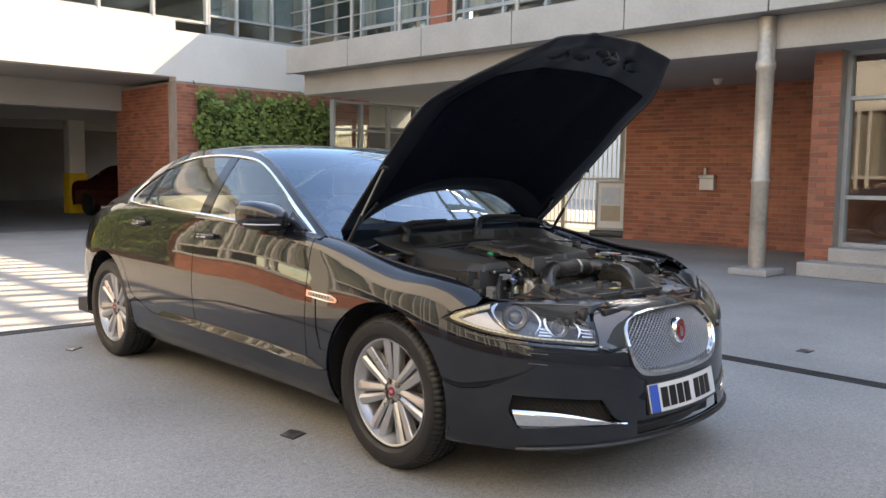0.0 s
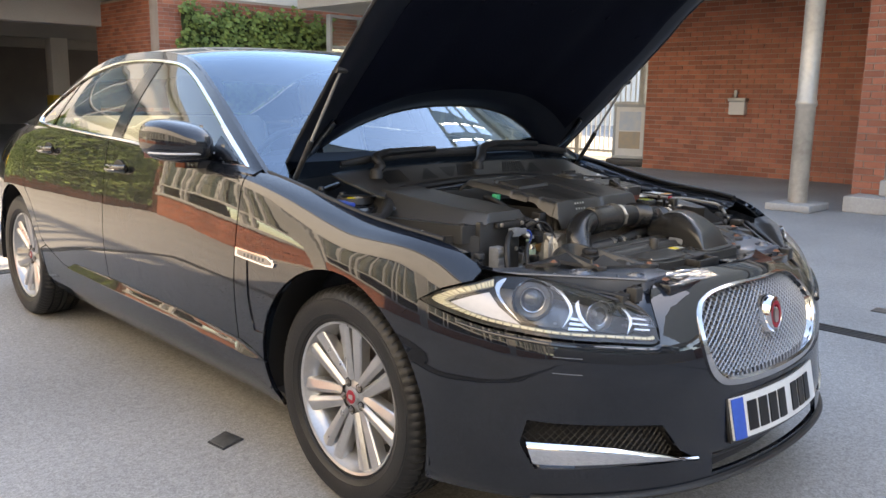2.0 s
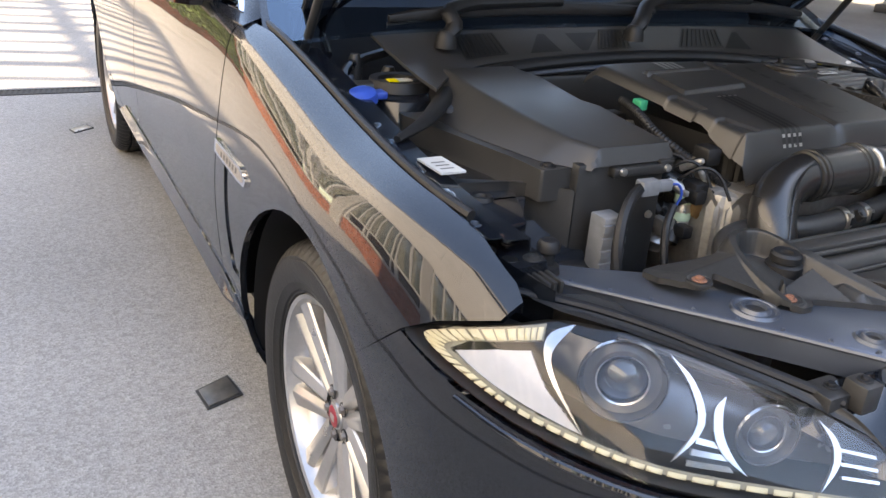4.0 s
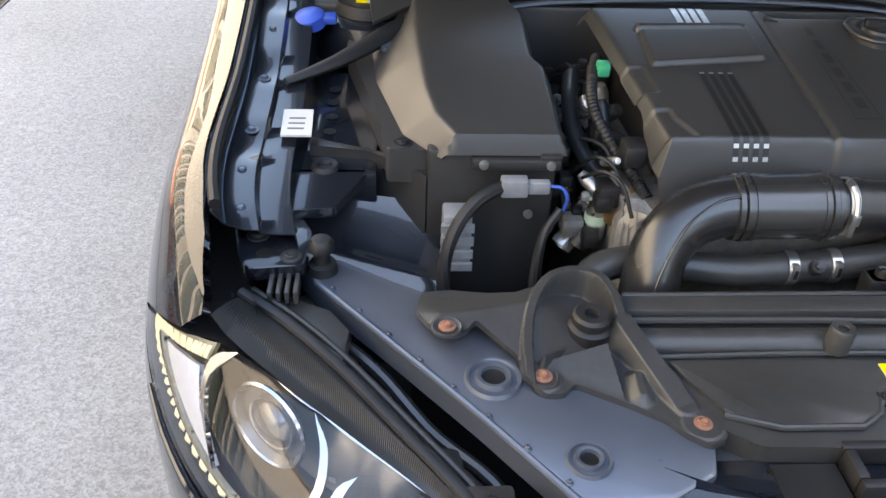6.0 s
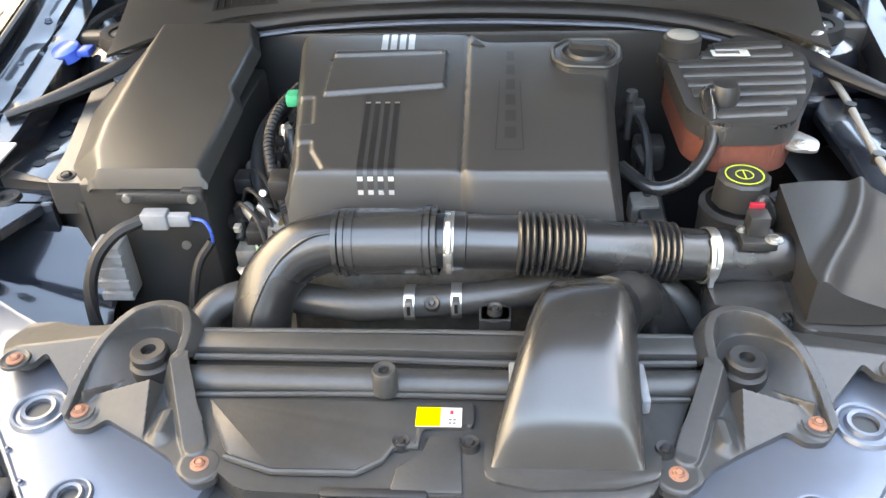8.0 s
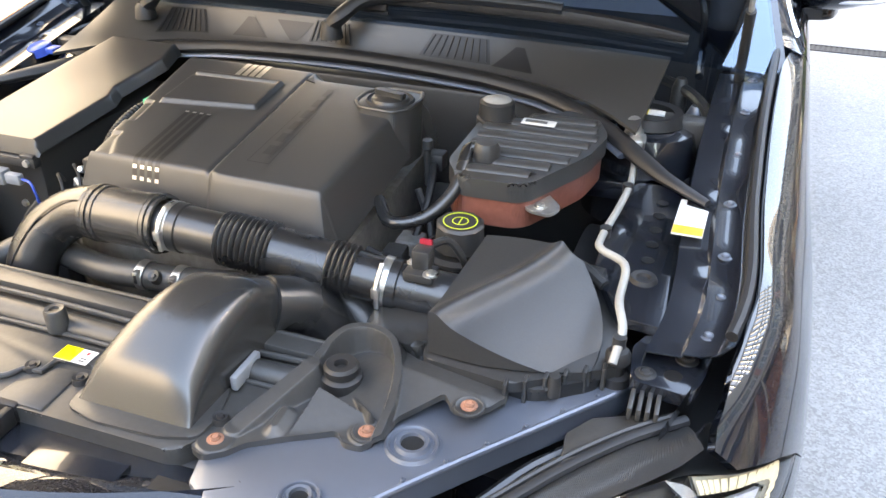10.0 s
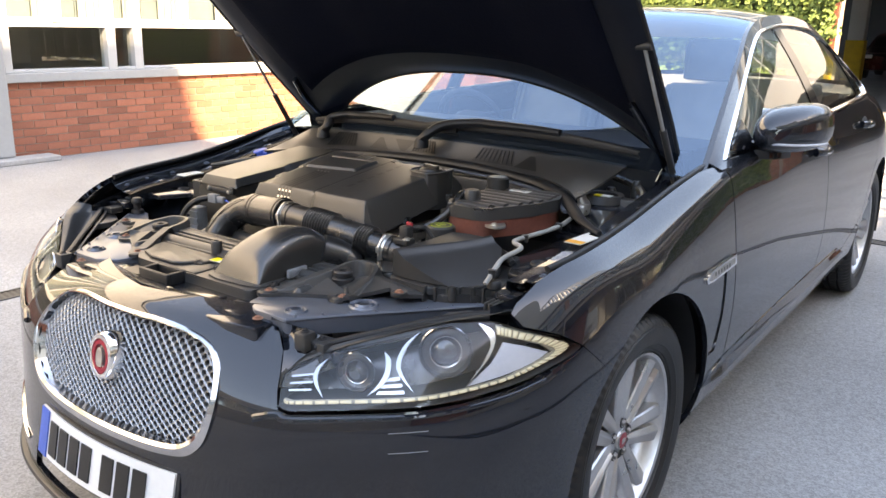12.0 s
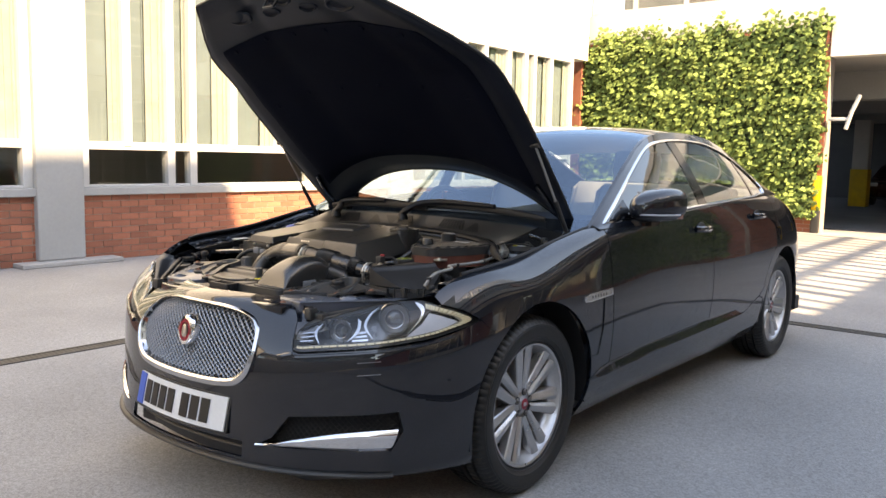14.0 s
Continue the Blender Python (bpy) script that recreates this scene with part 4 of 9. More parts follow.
def cut_sheet(name, outline, holes, fn, material, parent, label="", mirror=False, nu=24, nv=14, flange=0.014, out=1.0, edge_off=0.0):
    """A smooth panel: outline and holes are polygons in the surface's own coordinates, fn maps them to space."""
    us, vs = [p[0] for p in outline], [p[1] for p in outline]
    u0, u1, v0, v1 = min(us), max(us), min(vs), max(vs)
    bm = bmesh.new()
    g = [[bm.verts.new((u0 + (u1 - u0) * i / nu, v0 + (v1 - v0) * j / nv, 0)) for j in range(nv + 1)] for i in range(nu + 1)]
    for i in range(nu):
        for j in range(nv):
            bm.faces.new((g[i][j], g[i + 1][j], g[i + 1][j + 1], g[i][j + 1]))
    for poly in [outline] + list(holes):
        for (xa, ya), (xb, yb) in zip(poly, poly[1:] + poly[:1]):
            d = Vector((xb - xa, yb - ya, 0))
            if d.length < 1e-6:
                continue
            near = [f for f in bm.faces if any(min(xa, xb) - (u1 - u0) / nu <= v.co.x <= max(xa, xb) + (u1 - u0) / nu for v in f.verts) and any(min(ya, yb) - (v1 - v0) / nv <= v.co.y <= max(ya, yb) + (v1 - v0) / nv for v in f.verts)]
            es = {e for f in near for e in f.edges}
            bmesh.ops.bisect_plane(bm, geom=near + list(es), dist=1e-6, plane_co=(xa, ya, 0), plane_no=(-d.y, d.x, 0))
    dead = []
    for f in bm.faces:
        c = f.calc_center_median()
        if not inside((c.x, c.y), outline) or any(inside((c.x, c.y), h) for h in holes):
            dead.append(f)
    bmesh.ops.delete(bm, geom=dead, context='FACES')
    bmesh.ops.delete(bm, geom=[v for v in bm.verts if not v.link_faces], context='VERTS')
    sign = -1.0 if mirror else 1.0
    e = 4e-3
    nrm = {}
    pos = {}
    for v in bm.verts:
        u, w = v.co.x, v.co.y
        a, b = max(u - e, u0), min(u + e, u1)
        c, d = max(w - e * 4, v0), min(w + e * 4, v1)
        du, dv = fn(b, w) - fn(a, w), fn(u, d) - fn(u, c)
        n = du.cross(dv)
        n = (n.normalized() if n.length > 1e-12 else Vector((0, 0, 1))) * out
        p = fn(u, w)
        pos[v], nrm[v] = Vector((p.x * sign, p.y, p.z)), Vector((n.x * sign, n.y, n.z))
    for v in bm.verts:
        v.co = pos[v]
    bnd = [ed for ed in bm.edges if len(ed.link_faces) == 1]
    bm.normal_update()
    flip = [f for f in bm.faces if f.normal.dot(nrm[f.verts[0]]) < 0]
    bmesh.ops.reverse_faces(bm, faces=flip)
    if flange:
        top, low = {}, {}
        for ed in bnd:
            for v in ed.verts:
                if v not in top:
                    top[v] = bm.verts.new(v.co - nrm[v] * 0.0003)
                    low[v] = bm.verts.new(v.co - nrm[v] * flange)
        for ed in bnd:
            a, b = ed.verts
            bm.faces.new((top[a], top[b], low[b], low[a]))
    bm.verts.index_update()
    order = {v: nrm.get(v) for v in bm.verts}
    custom = [tuple(order[v]) if order[v] is not None else (0.0, 0.0, 0.0) for v in bm.verts]
    me = bpy.data.meshes.new(name)
    bm.to_mesh(me)
    bm.free()
    me.materials.append(M[material])
    me.shade_smooth()
    me.normals_split_custom_set_from_vertices(custom)
    ob = new(name, me)
    ob.parent = parent
    if label:
        ob["label"] = label
    return ob


def skin(name, pts, holes=(), material="paint", mirror=False, label="", parent=None, **kw):
    """A body panel; pts are (s, z)."""
    conv = lambda poly: [(s, r_at(s, z)) for s, z in poly]
    return cut_sheet(name, conv(pts), [conv(h) for h in holes], body, material, parent or car, label, mirror, **kw)


def arc_pts(y0, z0, r, a0, a1, n):
    return [(sy(y0 + r * math.cos(radians(a0 + (a1 - a0) * i / n))), z0 + r * math.sin(radians(a0 + (a1 - a0) * i / n))) for i in range(n + 1)]


car = empty("car", 0, 0, 0, "dark grey metallic saloon car with its bonnet raised, parked on asphalt", "car")

WR = 0.335
ARCH = 0.385
FA, RA = (0.0, 0.345), (2.909, 0.345)
WB = 2.909


def top_line(s):
    """Height of the section's top edge."""
    return float(hermite(R_KEYS, section(s), 8.0)[1])


def waist(y):
    return float(np.interp(y, [0.4, 0.55, 0.9, 1.47, 2.43, 2.75, 3.0], [0.965, 0.97, 0.98, 1.015, 1.045, 1.05, 1.05]))


GRILLE = [(0.124, 0.720), (0.20, 0.713), (0.25, 0.704), (0.293, 0.689), (0.318, 0.669), (0.332, 0.648), (0.340, 0.611), (0.333, 0.573), (0.313, 0.533), (0.286, 0.509), (0.25, 0.495), (0.178, 0.487), (0.09, 0.484)]
LAMP_LOW = [(0.492, 0.617), (0.515, 0.611), (0.61, 0.624), (0.73, 0.641), (0.80, 0.655), (0.85, 0.668), (0.882, 0.684), (0.9108, 0.7105)]
LAMP_TOP = [(0.897, 0.742), (0.869, 0.764), (0.845, 0.779), (0.80, 0.776), (0.735, 0.760), (0.665, 0.738), (0.60, 0.717), (0.515, 0.685), (0.490, 0.666)]
VENT = [(0.44, 0.330), (0.49, 0.402), (0.79, 0.438), (0.80, 0.375), (0.775, 0.309), (0.59, 0.305), (0.385, 0.298)]
SIDE_VENT = [(0.46, 0.698), (0.300, 0.694), (0.372, 0.462), (0.425, 0.462), (0.448, 0.56)]


def build_body():
    for mir in (False, True):
        # front bumper half
        lamp_low = [(sx(x), z - 0.006) for x, z in LAMP_LOW]
        out_arch = arc_pts(0, 0.345, ARCH, 132, 205, 10)
        pts = [(0.0, 0.222)] + [(sx(0.25), 0.222), (sx(0.55), 0.224), (sx(0.78), 0.222), (sy(-0.36), 0.215)]
        pts += [p for p in out_arch[::-1] if p[1] > 0.21]
        pts += [(sx(0.911), 0.7085)] + lamp_low[:-1][::-1] + [(sx(0.484), 0.64), (sx(0.480), 0.670), (sx(0.47), 0.70), (sx(0.43), 0.732), (sx(0.36), 0.752), (0.0, 0.758)]
        grille = [(-0.2, 0.722)] + [(sx(x), z) for x, z in GRILLE] + [(-0.2, 0.483)]
        low = [(-0.2, 0.30), (sx(0.33), 0.30), (sx(0.33), 0.247), (-0.2, 0.247)]
        vent = [(sx(x), z) for x, z in VENT]
        skin("front_bumper", pts, [grille, low, vent], mirror=mir, nu=46, nv=26)
        # front wing
        pts = arc_pts(0, 0.345, ARCH, 132, -18, 22) + [(sy(0.375), 0.2), (sy(0.53), 0.2), (sy(0.53), 0.5), (sy(0.53), 0.75), (sy(0.53), 0.90), (sy(0.53), 0.971)]
        pts += [(sy(y), top_line(sy(y)) - 0.001) for y in (0.42, 0.3, 0.15, 0.0, -0.15, -0.3)] + [(sy(-0.40), top_line(sy(-0.40)) - 0.006), (sx(0.874), 0.806), (sx(0.866), 0.790), (sx(0.872), 0.768), (sx(0.899), 0.745), (sx(0.9111), 0.7112)]
        sidevent = [(sy(y), z) for y, z in SIDE_VENT]
        skin("front_wing", pts, [sidevent], mirror=mir, nu=30, nv=24)
        # doors
        skin("front_door", [(sy(0.536), 0.37), (sy(1.62), 0.385), (sy(1.64), 0.6), (sy(1.645), 0.85), (sy(1.645), waist(1.645) + 0.004), (sy(1.2), waist(1.2)), (sy(0.85), waist(0.85)), (sy(0.536), 0.966)], mirror=mir, nu=26, nv=18)
        rear = [(sy(1.626), 0.385), (sy(2.2), 0.40), (sy(2.42), 0.47)] + arc_pts(2.909, 0.345, ARCH + 0.07, 160, 118, 6) + [(sy(2.71), 0.92), (sy(2.70), waist(2.7)), (sy(2.43), waist(2.43)), (sy(2.0), waist(2.0)), (sy(1.651), waist(1.651)), (sy(1.651), 0.85), (sy(1.646), 0.6)]
        skin("rear_door", rear, mirror=mir, nu=26, nv=18)
        # sill with its bright crease
        skin("sill", [(sy(0.375), 0.195), (sy(2.52), 0.205), (sy(2.50), 0.44), (sy(2.42), 0.462), (sy(2.2), 0.395), (sy(1.6), 0.38), (sy(0.536), 0.365), (sy(0.5), 0.30), (sy(0.40), 0.26)], mirror=mir, nu=26, nv=10)
        # rear quarter and bumper
        q = arc_pts(2.909, 0.345, ARCH, 200, -20, 24) + [(sy(3.275), 0.24), (sy(3.6), 0.25), (sy(3.8), 0.26), (sy(3.8), 0.6), (sy(3.8), 0.9)] + [(sy(3.8), top_line(sy(3.8)) - 0.002), (sy(3.4), top_line(sy(3.4)) - 0.002), (sy(3.1), top_line(sy(3.1)) - 0.002), (sy(2.9), top_line(sy(2.9)) - 0.002), (sy(2.706), waist(2.7) + 0.005), (sy(2.716), 0.92)] + arc_pts(2.909, 0.345, ARCH + 0.064, 118, 160, 6) + [(sy(2.43), 0.465), (sy(2.51), 0.44)]
        skin("rear_quarter", q, mirror=mir, nu=30, nv=22)
        tail = [(sy(3.806), 0.26), (SMAX, 0.27), (SMAX, 0.94), (sy(3.806), 0.95)]
        lamp = [(sy(3.83), 0.72), (sy(3.97), 0.70), (SMAX - 0.3, 0.80), (SMAX - 0.3, 0.86), (sy(3.83), 0.88)]
        skin("rear_panel", tail, [lamp], mirror=mir, nu=20, nv=18)
        skin("tail_lamp", lamp, material="red_lens", mirror=mir, nu=12, nv=8, label="red tail lamp")
        # chrome blade along the sill
        strip = [(sy(y), z) for y, z in ((0.37, 0.362), (0.53, 0.370), (0.95, 0.384), (1.55, 0.392), (2.1, 0.402), (2.04, 0.428), (1.55, 0.434), (0.95, 0.424), (0.52, 0.410), (0.43, 0.388))]

        def fnp(s, r):
            p = body(s, r)
            lo, hi = (float(np.interp(p.y, [0.37, 0.53, 0.95, 1.55, 2.1], v)) for v in ((0.362, 0.370, 0.384, 0.392, 0.402), (0.366, 0.410, 0.424, 0.434, 0.426)))
            return p + Vector((0.003 + 0.019 * min(1.0, max(0.0, (p.y - 0.36) / 0.13)) * min(1.0, max(0.0, (hi - p.z) / max(hi - lo, 0.01))), 0, 0))
        cut_sheet("sill_blade", [(s, r_at(s, z)) for s, z in strip], [], fnp, "paint", car, "raised crease along the foot of the doors", mir, nu=30, nv=5, flange=0.012)


def edge_curve():
    """Roof rail: (y, x, z) from the foot of the screen pillar back to the boot."""
    return [(0.40, 0.853, 0.927), (0.50, 0.835, 0.98), (0.75, 0.785, 1.108), (1.0, 0.735, 1.236), (1.27, 0.675, 1.346), (1.52, 0.645, 1.393), (1.85, 0.635, 1.405), (2.2, 0.64, 1.383), (2.55, 0.655, 1.298), (2.86, 0.68, 1.185), (3.2, 0.70, 1.075)]


EDGE = np.array(catmull(edge_curve(), 400))


def edge_at(y):
    return [float(np.interp(y, EDGE[:, 0], EDGE[:, k])) for k in (1, 2)]


def upper_side(y, z):
    """Glasshouse side at (y, z)."""
    xe, ze = edge_at(y)
    zw = waist(y) - 0.012
    xw = float(np.interp(y, [0.5, 1.0, 2.3, 2.7, 3.2], [0.888, 0.888, 0.876, 0.85, 0.76]))
    v = (z - zw) / max(ze - zw, 0.02)
    v = min(max(v, -0.3), 1.1)
    return Vector((xw + (xe - xw) * (abs(v) ** 1.25 if v > 0 else v * 0.5), y, z))


def screen_foot(b):
    """Where the lower edge of the windscreen lies along the rail."""
    return 0.472 - 0.05 * b * b


BOW = [(0.50, 0.13, 0.025), (1.0, 0.2, 0.035), (1.42, 0.2, 0.035), (1.7, 0.08, 0.035), (2.0, 0.0, 0.035), (2.4, -0.1, 0.04), (2.8, -0.2, 0.045), (3.2, -0.22, 0.05)]


def upper_top(y, b):
    """Screen, roof and rear glass: y along the rail, b from -1 to 1 across."""
    xe, ze = edge_at(y)
    bow, cr = (float(np.interp(y, [q[0] for q in BOW], [q[k] for q in BOW])) for k in (1, 2))
    k = 1 - b * b
    return Vector((b * xe, y - bow * k, ze + cr * (1 - b ** 4)))


DLO = [(0.55, 0.985), (0.775, 1.093), (1.0, 1.209), (1.22, 1.303), (1.40, 1.349), (1.70, 1.371), (1.96, 1.368), (2.13, 1.352), (2.31, 1.318), (2.46, 1.268), (2.59, 1.2), (2.665, 1.13), (2.68, 1.085), (2.65, 1.062), (2.43, 1.052), (1.47, 1.022), (0.91, 0.99)]

DLO = [tuple(p) for p in catmull(DLO[:14], 44)] + DLO[14:]


def shrink(poly, d):
    """Moves an outline inwards by d."""
    n = len(poly)
    area = sum(a[0] * b[1] - b[0] * a[1] for a, b in zip(poly, poly[1:] + poly[:1]))
    sgn = 1 if area > 0 else -1
    out = []
    for i in range(n):
        a, b, c = Vector(poly[i - 1]), Vector(poly[i]), Vector(poly[(i + 1) % n])
        n1 = Vector((-(b - a).y, (b - a).x)).normalized()
        n2 = Vector((-(c - b).y, (c - b).x)).normalized()
        k = (n1 + n2)
        k = k.normalized() / max(0.5, k.normalized().dot(n1))
        out.append(tuple(b + k * d * sgn))
    return out


def build_glasshouse():
    ys = [0.50, 0.62, 0.75, 0.9, 1.0, 1.15, 1.3, 1.42, 1.55, 1.7, 1.85, 2.0, 2.2, 2.4, 2.55, 2.7, 2.86, 3.0, 3.18]
    for mir in (False, True):
        frame_out = [(y, edge_at(y)[1]) for y in ys] + [(3.18, 1.045), (2.9, 1.045), (2.7, waist(2.7)), (2.43, waist(2.43)), (1.47, waist(1.47)), (0.91, waist(0.91)), (0.5, 0.965)]
        cut_sheet("pillar_frame", frame_out, [DLO], upper_side, "paint", car, "", mir, nu=40, nv=14, flange=0.02)
        inner = shrink(DLO, 0.0105)
        chrome = lambda y, z: upper_side(y, z) + Vector((0.004, 0, 0.0))
        bm = bmesh.new()
        rows = []
        for (y0, z0), (y1, z1) in zip(DLO, inner):
            row = []
            for k, lift in ((-0.0005, -0.004), (0.05, 0.0045), (0.5, 0.0075), (0.95, 0.005), (1.0, -0.006)):
                p = upper_side(y0 + (y1 - y0) * k, z0 + (z1 - z0) * k)
                row.append(bm.verts.new(((p.x + lift) * (-1 if mir else 1), p.y, p.z)))
            rows.append(row)
        for ra, rb in zip(rows, rows[1:] + rows[:1]):
            for k in range(4):
                bm.faces.new((ra[k], ra[k + 1], rb[k + 1], rb[k]))
        bmesh.ops.recalc_face_normals(bm, faces=bm.faces)
        part("window_surround", bm, "chrome", car, "bright chrome window surround")
        glass_fn = lambda y, z: upper_side(y, z) - Vector((0.006, 0, 0))
        bars = [("front_window", 0.5, 1.56), ("rear_window", 1.66, 2.40), ("quarter_window", 2.435, 2.8)]
        for nm, a, b in bars:
            clip = [p for p in inner]
            poly = clip_x(clip, a, b)
            w = cut_sheet(nm, poly, [], glass_fn, "side_glass", car, "tinted side window", mir, nu=12, nv=8, flange=0)
            w.visible_shadow = False
        for nm, a, b, mt in (("door_pillar", 1.56, 1.66, "gloss_black"), ("quarter_bar", 2.40, 2.435, "gloss_black")):
            cut_sheet(nm, clip_x(inner, a, b), [], lambda y, z: upper_side(y, z) - Vector((0.003, 0, 0)), mt, car, "gloss black pillar trim", mir, nu=4, nv=8, flange=0.01)
        sail = [(0.62, 1.0), (0.80, 1.078), (0.80, 0.998)]
        cut_sheet("mirror_sail", sail, [], lambda y, z: upper_side(y, z) + Vector((0.002, 0, 0)), "gloss_black", car, "", mir, nu=4, nv=4, flange=0.01)
    rows = lambda a, b, n: [(a + (b - a) * i / n) for i in range(n + 1)]

    def sheet(nm, a, b, b0, b1, mt, label="", off=0.0):
        poly = [(a, -b1), (b, -b1), (b, b1), (a, b1)]
        return cut_sheet(nm, poly, [], lambda y, q: upper_top(y, q) + Vector((0, 0, off)), mt, car, label, False, nu=18, nv=22, flange=0.01, out=-1.0)
    poly = [(screen_foot(b), b) for b in np.linspace(0.982, -0.982, 15)] + [(1.40, -0.982), (1.40, 0.982)]
    w = cut_sheet("windscreen", poly[::-1], [], lambda y, q: upper_top(y, q), "screen", car, "blue tinted windscreen with sky blue put into its gloss", False, nu=22, nv=22, flange=0.01, out=-1.0)
    w.visible_shadow = False
    sheet("roof", 1.405, 2.52, 0, 1.0, "paint")
    w = sheet("rear_screen", 2.53, 3.15, 0, 0.95, "side_glass", "dark rear window")
    w.visible_shadow = False
    for s in (1, -1):
        for a, b in ((0.44, 1.405), (2.52, 3.18)):
            poly = [(a, 0.982 if s > 0 else -1.0), (b, 0.982 if s > 0 else -1.0), (b, 1.0 if s > 0 else -0.982), (a, 1.0 if s > 0 else -0.982)]
            cut_sheet("screen_pillar", poly, [], upper_top, "paint", car, "", False, nu=18, nv=3, flange=0.01, out=-1.0)

    def boot(u, v):
        y = 3.12 + 0.83 * u
        half = float(np.interp(y, [3.1, 3.4, 3.65, 3.95], [0.69, 0.655, 0.58, 0.42]))
        b = v * 2 - 1
        return Vector((b * half, y + 0.06 * (1 - b * b), 1.085 - 0.10 * u + 0.025 * (1 - b * b)))
    part("boot_lid", surface(boot, 12, 16, 0.02), "paint", car)
    for mir in (False, True):
        s = -1 if mir else 1

        def deck(u, v, s=s):
            y = 2.95 + 0.95 * u
            a = body(min(sy(min(y, 3.8)), sy(3.8)), 8.0)
            xin = float(np.interp(y, [2.9, 3.1, 3.4, 3.65, 3.95], [0.70, 0.69, 0.655, 0.58, 0.42]))
            zin = float(np.interp(y, [2.95, 3.12, 3.95], [1.10, 1.082, 0.975]))
            return Vector((s * (a.x + (xin - a.x) * v), y, a.z + (zin - a.z) * v - 0.002))
        part("rear_deck", surface(deck, 10, 4, 0.008), "paint", car)


def clip_x(poly, a, b):
    """Part of an outline between x = a and x = b."""
    def cut(pl, lim, keep_less):
        out = []
        for p, q in zip(pl, pl[1:] + pl[:1]):
            ip, iq = (p[0] <= lim) == keep_less, (q[0] <= lim) == keep_less
            if ip:
                out.append(p)
            if ip != iq:
                t = (lim - p[0]) / (q[0] - p[0])
                out.append((lim, p[1] + t * (q[1] - p[1])))
        return out
    return cut(cut(poly, b, True), a, False)


def build_cabin():
    """Dashboard, wheel, seats and dark inner shell seen through the glass."""
    part("floor_pan", boxes((-0.80, 0.80, 0.45, 3.75, 0.2, 0.3), (-0.86, -0.78, 0.6, 2.5, 0.3, 0.9), (0.78, 0.86, 0.6, 2.5, 0.3, 0.9), (-0.5, 0.5, 3.1, 3.7, 0.3, 0.95), bevel=0.01), "car_trim", car)
    part("dashboard", slab(rounded([(-0.72, 0.62), (0.72, 0.62), (0.74, 0.95), (0.3, 1.0), (-0.3, 1.0), (-0.74, 0.95)], 0.06), 0.72, 0.985, 0.03), "car_trim", car, "dark dashboard top")
    wheel = part("steering_wheel", turned([(0.165 + 0.014 * math.cos(a * math.pi / 6), 0.014 * math.sin(a * math.pi / 6)) for a in range(12)], 32, Matrix.Translation((-0.37, 1.08, 0.93)) @ Matrix.Rotation(radians(-66), 4, 'X'), close=True), "car_trim", car)
    part("wheel_hub", slab(rounded([(-0.08, -0.06), (0.08, -0.06), (0.15, 0.02), (0.08, 0.06), (-0.08, 0.06), (-0.15, 0.02)], 0.03), -0.02, 0.03, 0.01, Matrix.Translation((-0.37, 1.085, 0.93)) @ Matrix.Rotation(radians(-66), 4, 'X')), "car_trim", wheel)

    def seat(x, y):
        st = part("seat", slab(rounded([(x - 0.25, y - 0.25), (x + 0.25, y - 0.25), (x + 0.25, y + 0.28), (x - 0.25, y + 0.28)], 0.08), 0.42, 0.58, 0.04), "cream", car, "cream leather seat")
        part("seat_back", slab(rounded([(-0.24, -0.08), (0.24, -0.08), (0.22, 0.06), (-0.22, 0.06)], 0.05), 0, 0.62, 0.05, Matrix.Translation((x, y + 0.27, 0.5)) @ Matrix.Rotation(radians(-16), 4, 'X'), top_scale=0.86), "cream", st)
        part("headrest", slab(rounded([(-0.13, -0.05), (0.13, -0.05), (0.13, 0.05), (-0.13, 0.05)], 0.04), 0, 0.17, 0.035, Matrix.Translation((x, y + 0.43, 1.13)) @ Matrix.Rotation(radians(-8), 4, 'X')), "cream", st)
    for x in (-0.37, 0.37):
        seat(x, 1.42)
    part("rear_bench", slab(rounded([(-0.62, 2.2), (0.62, 2.2), (0.62, 2.75), (-0.62, 2.75)], 0.08), 0.42, 0.6, 0.04), "cream", car, "cream leather rear bench")
    part("rear_backrest", slab(rounded([(-0.6, -0.08), (0.6, -0.08), (0.58, 0.08), (-0.58, 0.08)], 0.05), 0, 0.55, 0.05, Matrix.Translation((0, 2.72, 0.55)) @ Matrix.Rotation(radians(-20), 4, 'X')), "cream", car)
    part("parcel_shelf", boxes((-0.62, 0.62, 2.85, 3.2, 0.98, 1.02)), "car_trim", car)
    part("headlining", surface(lambda u, v: upper_top(1.44 + 1.1 * u, v * 1.8 - 0.9) - Vector((0, 0, 0.04)), 8, 8), "cream", car, "pale headlining")
    part("rear_view_mirror", boxes((-0.11, 0.11, 1.2, 1.23, 1.26, 1.32), bevel=0.012), "car_trim", car)
    part("underbody", slab([(-0.5, -0.76), (0.5, -0.76), (0.7, -0.5), (0.7, 3.8), (-0.7, 3.8), (-0.7, -0.5)], 0.17, 0.22, 0.02), "seal", car)
    for s in (1, -1):
        for yc in (0.0, WB):
            def liner(u, v, s=s, yc=yc):
                a = radians(-12 + 204 * u)
                return Vector((s * (0.55 + 0.345 * v), yc + 0.395 * math.cos(a), 0.345 + 0.395 * math.sin(a)))
            part("wheel_arch_liner", surface(liner, 28, 3), "seal", car)
            def back(u, v, s=s, yc=yc):
                a = radians(-12 + 204 * u)
                return Vector((s * 0.55, yc + 0.395 * v * math.cos(a), 0.345 + 0.395 * v * math.sin(a)))
            part("arch_back", surface(back, 20, 3), "seal", car)




